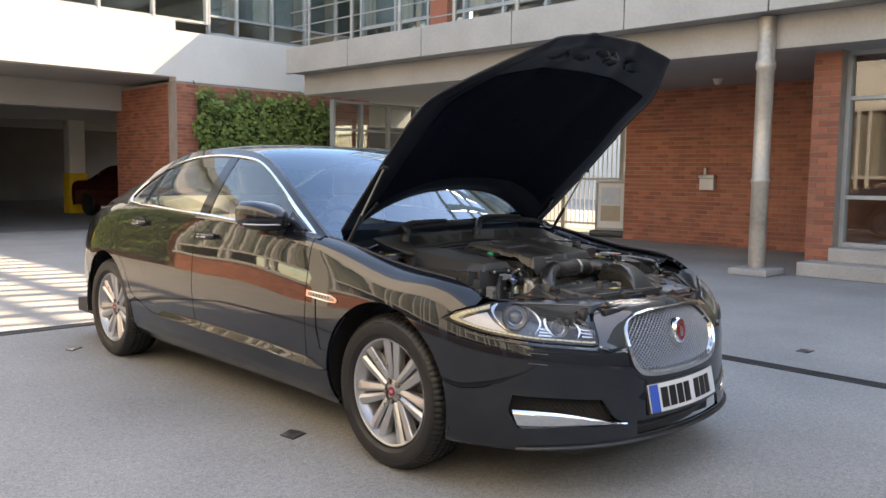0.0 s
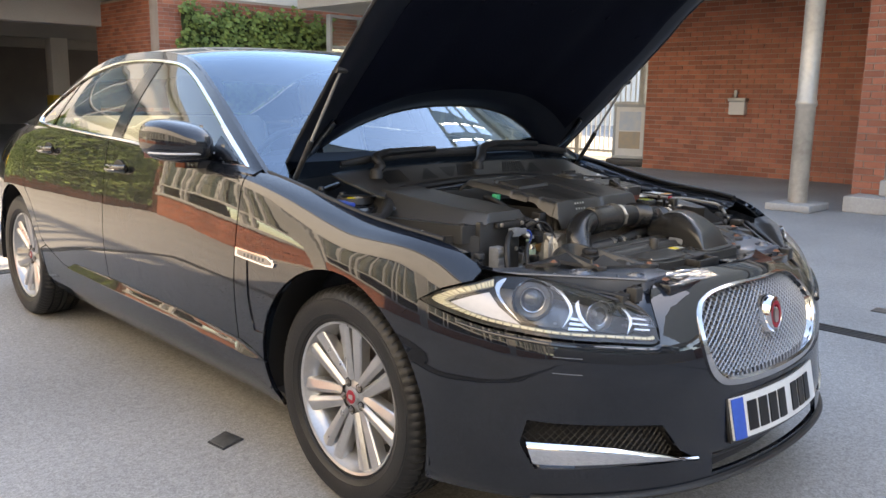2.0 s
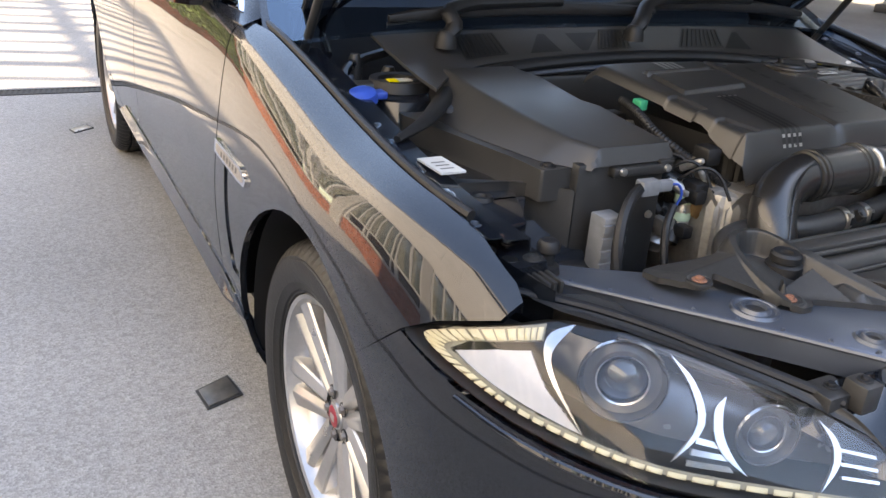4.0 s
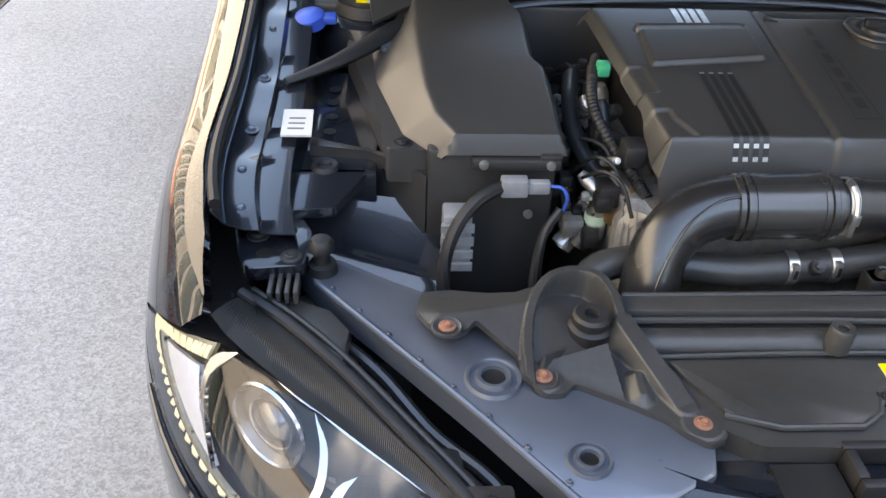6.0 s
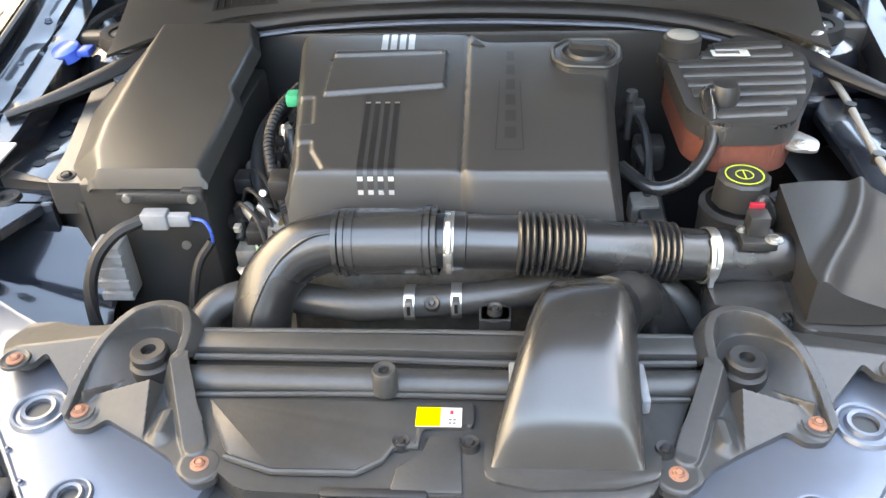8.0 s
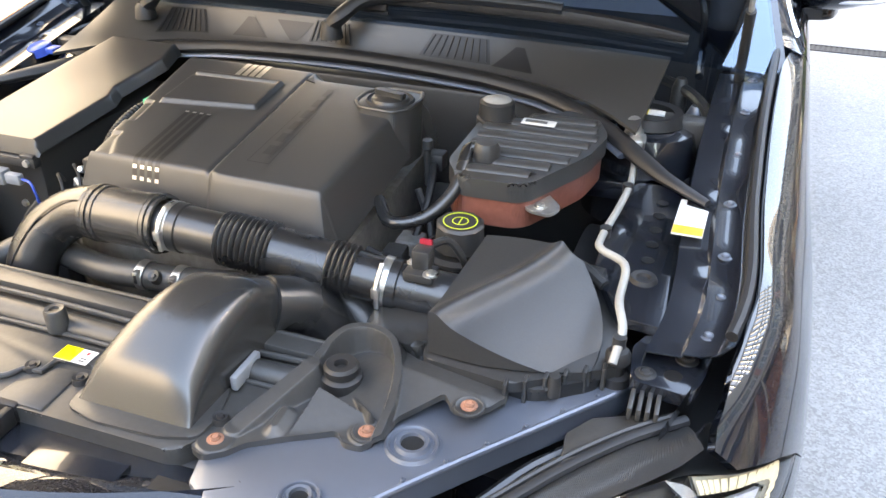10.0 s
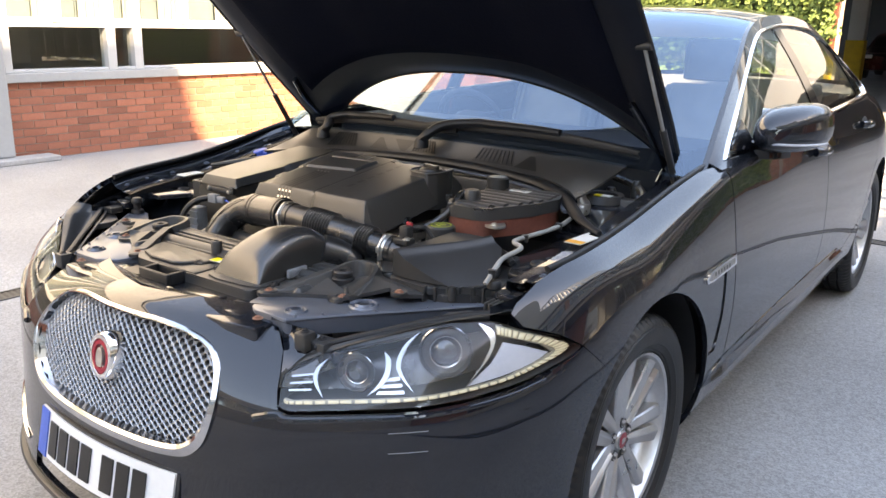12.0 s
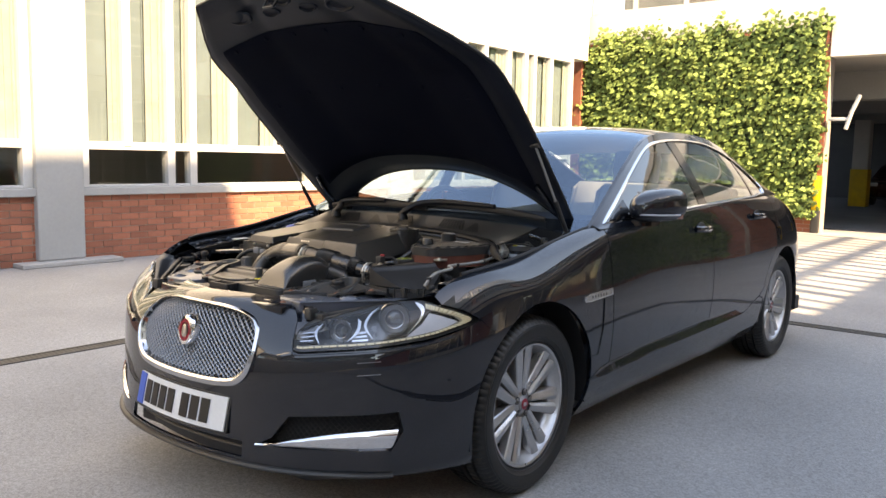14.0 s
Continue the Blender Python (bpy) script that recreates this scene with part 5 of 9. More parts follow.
# ---------------------------------------------------------------- wheels
def me_sharp(ob, deg):
    """Crisp creases from a smaller angle on."""
    ob.data.set_sharp_from_angle(angle=radians(deg))
    return ob


def wheel(side, y, steer=0.0):
    """An alloy wheel with seven pairs of spokes; local z points outwards."""
    m = Matrix.Translation((side * 0.785, y, WR)) @ Matrix.Rotation(radians(90) * side, 4, 'Y')
    rim_prof = [(0.2, -0.1), (0.225, -0.1), (0.225, -0.085), (0.2, -0.07), (0.2, 0.045), (0.211, 0.06), (0.2205, 0.078), (0.2245, 0.0905), (0.2325, 0.094), (0.234, 0.088), (0.226, 0.075), (0.22, 0.06)]
    w = part("wheel", turned(rim_prof, 56), "alloy", car, "silver alloy wheel with seven split spokes", m=m)
    n = 240
    prof = [(0.233, 0.08), (0.2365, 0.0955), (0.241, 0.0955), (0.243, 0.1), (0.256, 0.1065), (0.258, 0.1085), (0.262, 0.1085), (0.264, 0.109), (0.285, 0.1135), (0.3, 0.1125), (0.3015, 0.1105), (0.304, 0.1105), (0.306, 0.111), (0.316, 0.1045), (0.326, 0.094), (0.332, 0.081), (0.335, 0.064), (0.324, 0.062), (0.324, 0.054), (0.335, 0.052), (0.336, 0.022), (0.326, 0.02), (0.326, 0.01), (0.336, 0.008)]
    prof = prof + [(r, -z) for r, z in prof[::-1]]
    bm = lathe(bmesh.new(), prof, n)
    bm.verts.ensure_lookup_table()
    for i, (r, z) in enumerate(prof):
        if 0.022 <= abs(z) < 0.107 and r > 0.314:
            for k in range(n):
                v = bm.verts[i * n + k]
                turn = (0.0, -0.0062, 0.0062)[k % 3] * 3.0 * 72 / n * 0.9
                x, y = v.co.x, v.co.y
                ds = 0.984 if k % 3 == 0 else 1.0
                v.co.x, v.co.y = (x * math.cos(turn) - y * math.sin(turn)) * ds, (x * math.sin(turn) + y * math.cos(turn)) * ds
    bmesh.ops.recalc_face_normals(bm, faces=bm.faces)
    part("tyre", bm, "rubber", w, "black road tyre with worn shoulder blocks")
    for k in range(7):
        base = 2 * math.pi * k / 7 + (0.52 if side > 0 else 0.0)
        for sg in (-1, 1):
            bm = bmesh.new()
            rings = []
            for i in range(9):
                t = i / 8
                r = 0.050 + t * 0.172
                mid = 0.0165 + 0.0155 * t
                wd = 0.0148 + 0.0092 * t
                h = 0.066 + 0.016 * t
                row = []
                for dx, dz in ((-1, -0.04), (-1, -0.009), (-0.86, -0.006), (-0.45, 0.0), (-0.25, 0.0008), (0.84, -0.0045), (1, -0.009), (1, -0.04)):
                    px, py = r, sg * (mid + wd * dx)
                    c, s = math.cos(base), math.sin(base)
                    row.append(bm.verts.new((px * c - py * s, px * s + py * c, h + dz)))
                rings.append(row)
            for a, b in zip(rings, rings[1:]):
                for j in range(7):
                    bm.faces.new((a[j], a[j + 1], b[j + 1], b[j]))
            bmesh.ops.recalc_face_normals(bm, faces=bm.faces)
            me_sharp(part("spoke", bm, "alloy", w), 22)
    part("hub", turned([(0.0, 0.064), (0.032, 0.063), (0.052, 0.058), (0.062, 0.05), (0.064, 0.02), (0.06, 0.0)], 36), "alloy", w)
    part("centre_cap", turned([(0.0, 0.0725), (0.022, 0.072), (0.0225, 0.068), (0.027, 0.0675), (0.0285, 0.064)], 28), "alloy", w)
    part("badge", turned([(0.0, 0.0742), (0.012, 0.0738), (0.0205, 0.0728), (0.021, 0.072)], 24), "red", w, "red enamel centre badge")
    part("badge_mark", slab(rounded([(-0.008, -0.01), (0.008, -0.01), (0.006, 0.009), (-0.006, 0.009)], 0.004), 0.0738, 0.0748), "zinc", w)
    for k in range(5):
        a = 2 * math.pi * k / 5 + 0.5
        part("wheel_nut", turned([(0.0, 0.073), (0.007, 0.072), (0.0095, 0.066), (0.01, 0.055)], 6, Matrix.Translation((0.045 * math.cos(a), 0.045 * math.sin(a), 0))), "disc", w)
        part("nut_well", turned([(0.011, 0.0662), (0.014, 0.0665), (0.0145, 0.064)], 14, Matrix.Translation((0.045 * math.cos(a), 0.045 * math.sin(a), 0))), "black", w)
    part("brake_disc", turned([(0.06, 0.0), (0.06, 0.025), (0.085, 0.025), (0.088, 0.0), (0.165, 0.0), (0.165, -0.025), (0.06, -0.025)], 48, close=True), "disc", w)
    rot = Matrix.Rotation(2.4 if side > 0 else 0.75, 4, 'Z')
    part("brake_caliper", slab(rounded([(0.1, -0.08), (0.175, -0.09), (0.182, 0.0), (0.175, 0.09), (0.1, 0.08)], 0.02), -0.05, 0.03, 0.01, rot), "alu", w)
    part("drum_back", turned([(0.0, -0.027), (0.195, -0.027), (0.198, -0.03)], 32), "seal", w)


# ---------------------------------------------------------------- nose, lamps, trim
def inset_body(s, z, d):
    """A point d behind the skin at height z."""
    p = body(s, r_at(s, z))
    e = 0.01
    a, b = body(max(s - e, 0), r_at(s, z)), body(min(s + e, SMAX), r_at(s, z))
    t = (b - a).normalized()
    return p - Vector((t.y, -t.x, 0)).normalized() * d


def lamp_piece(name, pts, d, material, mir, parent, label="", nu=14, nv=8, flange=0.006):
    """A strip of the headlamp, pts in (half-width, height), d behind the lens."""
    poly = [(sx(x), z) for x, z in pts]
    return cut_sheet(name, poly, [], lambda s, z: inset_body(s, z, d), material, parent, label, mir, nu=nu, nv=nv, flange=flange)


def crescent_outline(outer, inner):
    """A smooth crescent from its outer and inner arcs."""
    a, b = [tuple(p) for p in catmull(outer, 13)], [tuple(p) for p in catmull(inner, 13)]
    return a + b[1:-1]


def headlamp(mir):
    sg = -1 if mir else 1
    low, top = LAMP_LOW, LAMP_TOP
    out = low + top
    lens = lamp_piece("headlamp", out, 0.0, "lens", mir, car, "clear headlamp with twin lenses and a light strip", 34, 18, 0.0)
    lens.visible_shadow = False
    lx, lz = [p[0] for p in low], [p[1] for p in low]

    def sunk(x, z):
        """Height at the back of the lamp, where it is lower than its lens."""
        b = float(np.interp(x, lx, lz))
        return b + max(0.0, z - b) * 0.6
    lamp_piece("housing", [(x, sunk(x, z)) for x, z in out], 0.105, "lamp_inner", mir, lens, "dark grey lamp housing", 24, 12)
    # walls from lens rim to housing
    ring = catmull([(sx(x), z, sunk(x, z)) for x, z in out + out[:1]], 70)
    bm = bmesh.new()
    prev = None
    for s, z, zb in ring:
        a, b = inset_body(s, z, 0.004), inset_body(s, zb, 0.105)
        va, vb = bm.verts.new((sg * a.x, a.y, a.z)), bm.verts.new((sg * b.x, b.y, b.z))
        if prev:
            bm.faces.new((prev[0], va, vb, prev[1]))
        prev = (va, vb)
    part("rim", bm, "black", lens)
    # running light strip along the lower edge, hooked up at the outer end
    edge_a = [(x, z + 0.006) for x, z in [(0.497, 0.613)] + low[1:-1]] + [(0.9065, 0.713), (0.895, 0.738), (0.867, 0.760), (0.850, 0.770)]
    edge_b = [(x - 0.001, z + 0.0135) for x, z in [(0.498, 0.613)] + low[1:-2]] + [(0.876, 0.697), (0.894, 0.712), (0.886, 0.729), (0.863, 0.746), (0.848, 0.754)]
    lamp_piece("light_strip", edge_a + edge_b[::-1], 0.016, "strip_base", mir, lens, "cream running light strip", 70, 10)
    n = 46
    ca, cb = catmull([(sx(x), z) for x, z in edge_a], 400), catmull([(sx(x), z) for x, z in edge_b], 400)
    for k in range(n):
        def cell(u, v, k=k):
            i = min(int((k + 0.1 + 0.8 * u) / n * 399), 399)
            a, b = ca[i], cb[i]
            w = 0.12 + 0.76 * v
            p = inset_body(a[0] + (b[0] - a[0]) * w, a[1] + (b[1] - a[1]) * w, 0.0125 - 0.004 * math.sin(math.pi * u) * math.sin(math.pi * v))
            return Vector((sg * p.x, p.y, p.z))
        part("light_cell", surface(cell, 3, 3), "drl", lens)
    lamp_piece("white_insert", [(0.892, 0.710), (0.872, 0.729), (0.853, 0.740), (0.838, 0.708), (0.806, 0.670), (0.845, 0.681), (0.875, 0.694)], 0.02, "white_lens", mir, lens, "white inner reflector panel", 16, 8)
    lamp_piece("upper_brow", [(0.50, 0.668), (0.515, 0.681), (0.60, 0.713), (0.735, 0.756), (0.80, 0.772), (0.80, 0.762), (0.735, 0.747), (0.60, 0.705), (0.51, 0.668)], 0.03, "reflector", mir, lens, "bright upper brow", 20, 6)
    for outer, inner in (([(0.833, 0.775), (0.845, 0.764), (0.845, 0.745), (0.832, 0.714), (0.804, 0.672)], [(0.804, 0.672), (0.829, 0.715), (0.840, 0.745), (0.833, 0.775)]),
                         ([(0.740, 0.755), (0.708, 0.731), (0.697, 0.697), (0.728, 0.662)], [(0.728, 0.662), (0.705, 0.698), (0.714, 0.729), (0.740, 0.755)]),
                         ([(0.568, 0.695), (0.549, 0.679), (0.548, 0.659), (0.572, 0.634)], [(0.572, 0.634), (0.556, 0.660), (0.556, 0.678), (0.568, 0.695)])):
        lamp_piece("crescent", crescent_outline(outer, inner), 0.014, "reflector", mir, lens, "broad bright crescent trim", 14, 14)
    lamp_piece("lens_mask", crescent_outline([(0.673, 0.718), (0.686, 0.708), (0.685, 0.684), (0.672, 0.665), (0.650, 0.648)], [(0.650, 0.648), (0.664, 0.664), (0.676, 0.686), (0.677, 0.705), (0.673, 0.718)]), 0.016, "reflector", mir, lens, "bright crescent beside the inner lens", 14, 14)
    for k in range(3):
        lamp_piece("bright_bar", [(0.664 + 0.006 * k, 0.650 + 0.011 * k), (0.712 - 0.004 * k, 0.656 + 0.011 * k), (0.711 - 0.004 * k, 0.662 + 0.011 * k), (0.668 + 0.006 * k, 0.656 + 0.011 * k)], 0.02, "reflector", mir, lens, "", 4, 3)
    for k in range(3):
        lamp_piece("bright_bar", [(0.50, 0.636 + 0.011 * k), (0.545, 0.642 + 0.012 * k), (0.545, 0.645 + 0.012 * k), (0.50, 0.639 + 0.011 * k)], 0.02, "reflector", mir, lens, "", 4, 3)
    # lenses
    for nm, (cx, cz), r, d in (("main_lens", (0.785, 0.719), 0.042, 0.055), ("inner_lens", (0.620, 0.672), 0.032, 0.052)):
        c = inset_body(sx(cx), cz, d)
        nrm = (inset_body(sx(cx), cz, 0.0) - inset_body(sx(cx), cz, 0.05)).normalized()
        nrm = Vector((sg * nrm.x * 0.8, nrm.y, nrm.z + 0.1)).normalized()
        mm = Matrix.Translation((sg * c.x, c.y, c.z)) @ nrm.to_track_quat('Z', 'Y').to_matrix().to_4x4()
        part(nm, turned([(0.0, 0.018), (r * 0.4, 0.015), (r * 0.66, 0.004), (r * 0.7, -0.005)], 28, mm), "lens_glass", lens, "round clear projector lens")
        part("lens_ring", turned([(r * 0.7, -0.005), (r * 0.72, 0.006), (r * 0.77, 0.007), (r * 0.8, -0.004)], 32, mm), "reflector", lens)
        part("lens_bowl", turned([(0.0, -0.022), (r * 0.4, -0.02), (r * 0.72, -0.006)], 28, mm), "lamp_inner", lens, "dark bowl behind the lens")
        part("lens_bezel", turned([(r * 0.8, -0.004), (r * 1.1, 0.0), (r * 1.22, 0.010)], 32, mm), "lamp_inner", lens)
        part("bezel_ring", turned([(r * 1.22, 0.009), (r * 1.25, 0.0125), (r * 1.29, 0.009)], 40, mm), "reflector", lens, "thin bright ring")
    # ledge under the lamp
    pts = []
    for x, z in [(0.445, 0.590)] + [(x, z - 0.015) for x, z in low[:-1]]:
        p = inset_body(sx(x), z, -0.001)
        pts.append((sg * p.x, p.y, p.z))
    part("bumper_ledge", tube(pts, lambda t: 0.009 - 0.006 * t, 8, steps=24), "paint", car)


def plate_point(x, z, off=0.0):
    return Vector((x, -0.944 - off + 0.22 * (z - 0.318) + 0.40 * x * x, z + 0.004))


def nose():
    def out_pt(x, z, d):
        p = inset_body(sx(abs(x)), z, d)
        return Vector((math.copysign(p.x, x), p.y, p.z))
    # grille surround
    half = [(0.0, 0.722)] + [(x, z) for x, z in GRILLE] + [(0.0, 0.483)]
    loop = half + [(-x, z) for x, z in half[::-1][1:-1]]
    ring = [tuple(p) for p in catmull(loop + loop[:1], 120)]
    bm = bmesh.new()
    rows = []
    for x, z in ring:
        k = max(0.0, min(1.0, (0.722 - z) / 0.24))
        wd = 0.011 + 0.024 * k ** 2.2
        cx, cz = x * (1 + wd / 0.36), 0.595 + (z - 0.595) * (1 + wd / 0.16)
        f = 1 - min(1.0, k * 2.2)
        row = [out_pt(x * 0.985, 0.595 + (z - 0.595) * 0.97, 0.03), out_pt(x, z, -0.005), out_pt(x + (cx - x) * 0.3, z + (cz - z) * 0.3, -0.010 + 0.004 * f), out_pt(cx, cz, -0.006 + 0.012 * f), out_pt(cx * 1.005, 0.595 + (cz - 0.595) * 1.01, 0.014 + 0.012 * f)]
        rows.append([bm.verts.new(p) for p in row])
    for a, b in zip(rows, rows[1:]):
        for j in range(4):
            bm.faces.new((a[j], a[j + 1], b[j + 1], b[j]))
    bmesh.ops.recalc_face_normals(bm, faces=bm.faces)
    gr = part("grille", bm, "surround", car, "bright chrome grille surround")
    # pressed mesh: staggered rounded holes in a bright web
    poly = [(x, z) for x, z in loop]
    bm = bmesh.new()
    hx, hz = 0.01175, 0.0092
    rim = [(1, 0), (0.5, 0.5), (0, 1), (-0.5, 0.5), (-1, 0), (-0.5, -0.5), (0, -1), (0.5, -0.5)]
    hole = [(0.60 * math.cos(k * math.pi / 4), 0.66 * math.sin(k * math.pi / 4)) for k in range(8)]
    for row in range(-18, 19):
        for col in range(-32, 33):
            if (row + col) % 2:
                continue
            x, z = col * hx, 0.595 + row * hz
            if not inside((x * 0.985, 0.595 + (z - 0.595) * 0.985), poly):
                continue
            a = [bm.verts.new(out_pt(x + hx * u, z + hz * v, 0.0165)) for u, v in rim]
            b = [bm.verts.new(out_pt(x + hx * u, z + hz * v, 0.0145)) for u, v in hole]
            c = [bm.verts.new(out_pt(x + hx * u * 0.9, z + hz * v * 0.9, 0.0225)) for u, v in hole]
            for k in range(8):
                n = (k + 1) % 8
                bm.faces.new((a[k], a[n], b[n], b[k]))
                bm.faces.new((b[k], b[n], c[n], c[k]))
    bmesh.ops.recalc_face_normals(bm, faces=bm.faces)
    part("grille_mesh", bm, "mesh_chrome", gr, "silver pressed grille mesh with round holes")
    part("grille_back", surface(lambda u, v: out_pt(-0.36 + 0.72 * u, 0.45 + 0.29 * v, 0.065), 12, 6), "seal", gr)
    def apron(u, v):
        s = sx(0.47) * abs(2 * u - 1)
        p = body(s, 7.6)
        x = math.copysign(p.x, 2 * u - 1)
        return Vector((x, p.y + 0.085 * v, p.z - 0.002 - 0.02 * v * v - 0.012 * v))
    part("grille_apron", surface(apron, 40, 6, 0.004), "paint", car)
    for sg in (1, -1):
        front = catmull([inset_body(sx(x), z, 0.004) for x, z in ((0.484, 0.645), (0.480, 0.672), (0.468, 0.702), (0.43, 0.734), (0.365, 0.753))], 24)
        rear = catmull([(0.53, -0.66, 0.672), (0.505, -0.665, 0.70), (0.475, -0.675, 0.722), (0.43, -0.69, 0.735), (0.365, -0.71, 0.742)], 24)
        def cheek(u, v, front=front, rear=rear, sg=sg):
            i = min(int(round(u * 23)), 23)
            a, b = Vector(front[i]), Vector(rear[i])
            p = a.lerp(b, v) + Vector((0, 0, -0.012 * math.sin(math.pi * min(1.0, v * 1.6)) + 0.004 * v))
            return Vector((sg * p.x, p.y, p.z))
        part("cheek_panel", surface(cheek, 23, 8), "paint", car, "dark panel between grille and headlamp")
    # round badge
    c = out_pt(0.0, 0.622, -0.002)
    mm = Matrix.Translation(c + Vector((0, 0.004, 0))) @ Matrix.Rotation(radians(82), 4, 'X') @ Matrix.Diagonal((0.9, 1.12, 1, 1))
    part("badge", turned([(0.0, 0.012), (0.034, 0.012), (0.036, 0.018), (0.045, 0.017), (0.05, 0.004), (0.05, -0.02)], 40, mm), "chrome", gr, "round chrome badge")
    part("badge_face", turned([(0.024, 0.013), (0.025, 0.0175), (0.033, 0.0172), (0.0345, 0.013)], 40, mm), "red", gr, "red enamel ring")
    part("badge_mark", slab(rounded([(-0.014, -0.018), (-0.004, -0.022), (0.01, -0.02), (0.014, 0.006), (0.006, 0.018), (-0.008, 0.018), (-0.015, 0.002)], 0.006), 0.0165, 0.0195, 0.001, mm), "zinc", gr, "plain silver badge shape")
    # number plate with plain bars
    pl = part("number_plate", surface(lambda u, v: plate_point(-0.26 + 0.52 * u, 0.318 + 0.111 * v), 12, 2, 0.006), "plate", car, "white number plate with blue end band")
    part("blue_band", surface(lambda u, v: plate_point(-0.259 + 0.048 * u, 0.319 + 0.109 * v, 0.0035), 2, 2, 0.003), "blue", pl)
    for k in range(7):
        x = -0.195 + k * 0.052 + (0.03 if k > 3 else 0)
        part("bar", surface(lambda u, v, x=x: plate_point(x + 0.04 * u, 0.334 + 0.079 * v, 0.0042), 2, 2, 0.003), "ink", pl, "plain dark bar")
    part("plate_holder", surface(lambda u, v: plate_point(-0.268 + 0.536 * u, 0.31 + 0.124 * v, -0.006), 12, 2, 0.008), "black", pl)
    # lower opening: dark box and chin lip
    part("lower_duct", surface(lambda u, v: out_pt(-0.36 + 0.72 * u, 0.20 + 0.12 * v, 0.08), 10, 3), "seal", car)
    for z in (0.26, 0.28):
        part("duct_slat", tube([out_pt(x, z, 0.05) for x in np.linspace(-0.33, 0.33, 9)], 0.005, 6), "black", car)
    pts = [out_pt(x, 0.226, -0.003) for x in np.linspace(-0.78, 0.78, 40)]
    part("chin_lip", tube(pts, 0.012, 8, flat=0.8), "black", car, "black chin lip")
    for sg, mir in ((1, False), (-1, True)):
        vent_out = VENT
        f = cut_sheet("bumper_vent", [(sx(x), z) for x, z in vent_out], [], lambda s, z: inset_body(s, z, 0.05), "seal", car, "dark meshed bumper vent", mir, nu=12, nv=8, flange=-0.05)
        bm = bmesh.new()
        for i in range(26):
            for fam in (1, -1):
                run = []
                for j in range(30):
                    x, z = 0.42 + i * 0.018 + fam * (j - 15) * 0.005, 0.25 + j * 0.0058
                    if inside((x, z), vent_out):
                        p = inset_body(sx(x), z, 0.042)
                        run.append((sg * p.x, p.y, p.z))
                if len(run) > 2:
                    sweep(bm, run, 0.002, 4, caps=False)
        part("vent_mesh", bm, "seal", f)
        def blade_fn(u, v, sg=sg):
            x = 0.382 + 0.408 * u
            hi = float(hermite(np.array([0.38, 0.51, 0.67, 0.80]), np.array([0.299, 0.331, 0.364, 0.378]), x))
            lo = float(np.interp(x, [0.38, 0.5, 0.776, 0.8], [0.297, 0.3035, 0.308, 0.31]))
            x -= 0.014 * (1 - v) * u ** 8
            p = inset_body(sx(x), lo + (hi - lo) * v, -0.007 + 0.016 * (1 - v) ** 1.4 * u ** 0.4 + 0.012 * max(0.0, (v - 0.75) / 0.25) ** 2)
            return Vector((sg * p.x, p.y, p.z))
        part("chrome_blade", surface(blade_fn, 26, 8, 0.006), "chrome", f, "curved chrome bumper blade")
        for z in (0.556, 0.596):
            pts = [inset_body(sx(x), z + (x - 0.72) * 0.14, -0.0002) for x in (0.69, 0.72, 0.75)]
            part("washer_flap_line", tube([(sg * p.x, p.y, p.z) for p in pts], 0.0008, 5), "grey_plug", car)
        # side vent with bright blade
        sv = [(0.398 + (y - 0.398) * 1.16, 0.58 + (z - 0.58) * 1.09) for y, z in SIDE_VENT]
        g = cut_sheet("side_vent", [(sy(y), z) for y, z in sv], [], lambda s, z: inset_body(s, z, 0.004), "paint", car, "recessed body coloured wing vent", mir, nu=8, nv=8, flange=0)
        bl = [(0.522, 0.728), (0.33, 0.722), (0.288, 0.706), (0.295, 0.692), (0.34, 0.690), (0.522, 0.699)]
        cut_sheet("vent_blade", [(sy(y), z) for y, z in bl], [], lambda s, z: inset_body(s, z, -0.006), "chrome", g, "chrome vent blade", mir, nu=10, nv=4, flange=0.015)
        field = [(0.508, 0.722), (0.335, 0.717), (0.302, 0.705), (0.306, 0.697), (0.345, 0.695), (0.508, 0.704)]
        cut_sheet("blade_field", [(sy(y), z) for y, z in field], [], lambda s, z: inset_body(s, z, -0.0066), "alu", g, "dull grey field on the blade", mir, nu=8, nv=3, flange=0.001)
        for k in range(6):
            y = 0.345 + k * 0.022
            part("blade_mark", surface(lambda u, v, y=y: Vector((sg, 1, 1)) * inset_body(sy(y + 0.011 * u), 0.703 + 0.011 * v, -0.0071), 2, 2, 0.0005), "grey_ink", g)
        # handles
        for y, z in ((1.50, 0.915), (2.36, 0.945)):
            c = body(sy(y), r_at(sy(y), z))
            mm = Matrix.Translation((sg * (c.x - 0.012), y, z)) @ Matrix.Rotation(radians(90 * sg), 4, 'Y')
            part("handle_recess", turned([(0.0, 0.0145), (0.03, 0.0142), (0.036, 0.0135), (0.038, 0.011)], 24, mm @ Matrix.Diagonal((0.9, 1.5, 1, 1))), "black", car)
            pts = [(sg * (c.x + 0.006 + 0.026 * math.sin(math.pi * t) ** 0.6), y - 0.1 + 0.2 * t, z + 0.004 - 0.006 * t) for t in np.linspace(0.02, 0.98, 13)]
            hd = part("door_handle", tube(pts, lambda t: 0.013, 10, flat=1.25), "paint", car, "body coloured pull handle")
            part("handle_strip", tube([(p[0] + sg * 0.0125, p[1], p[2] - 0.004) for p in pts[3:-3]], 0.0016, 6), "chrome", hd)
        # door mirror
        mirror(sg)


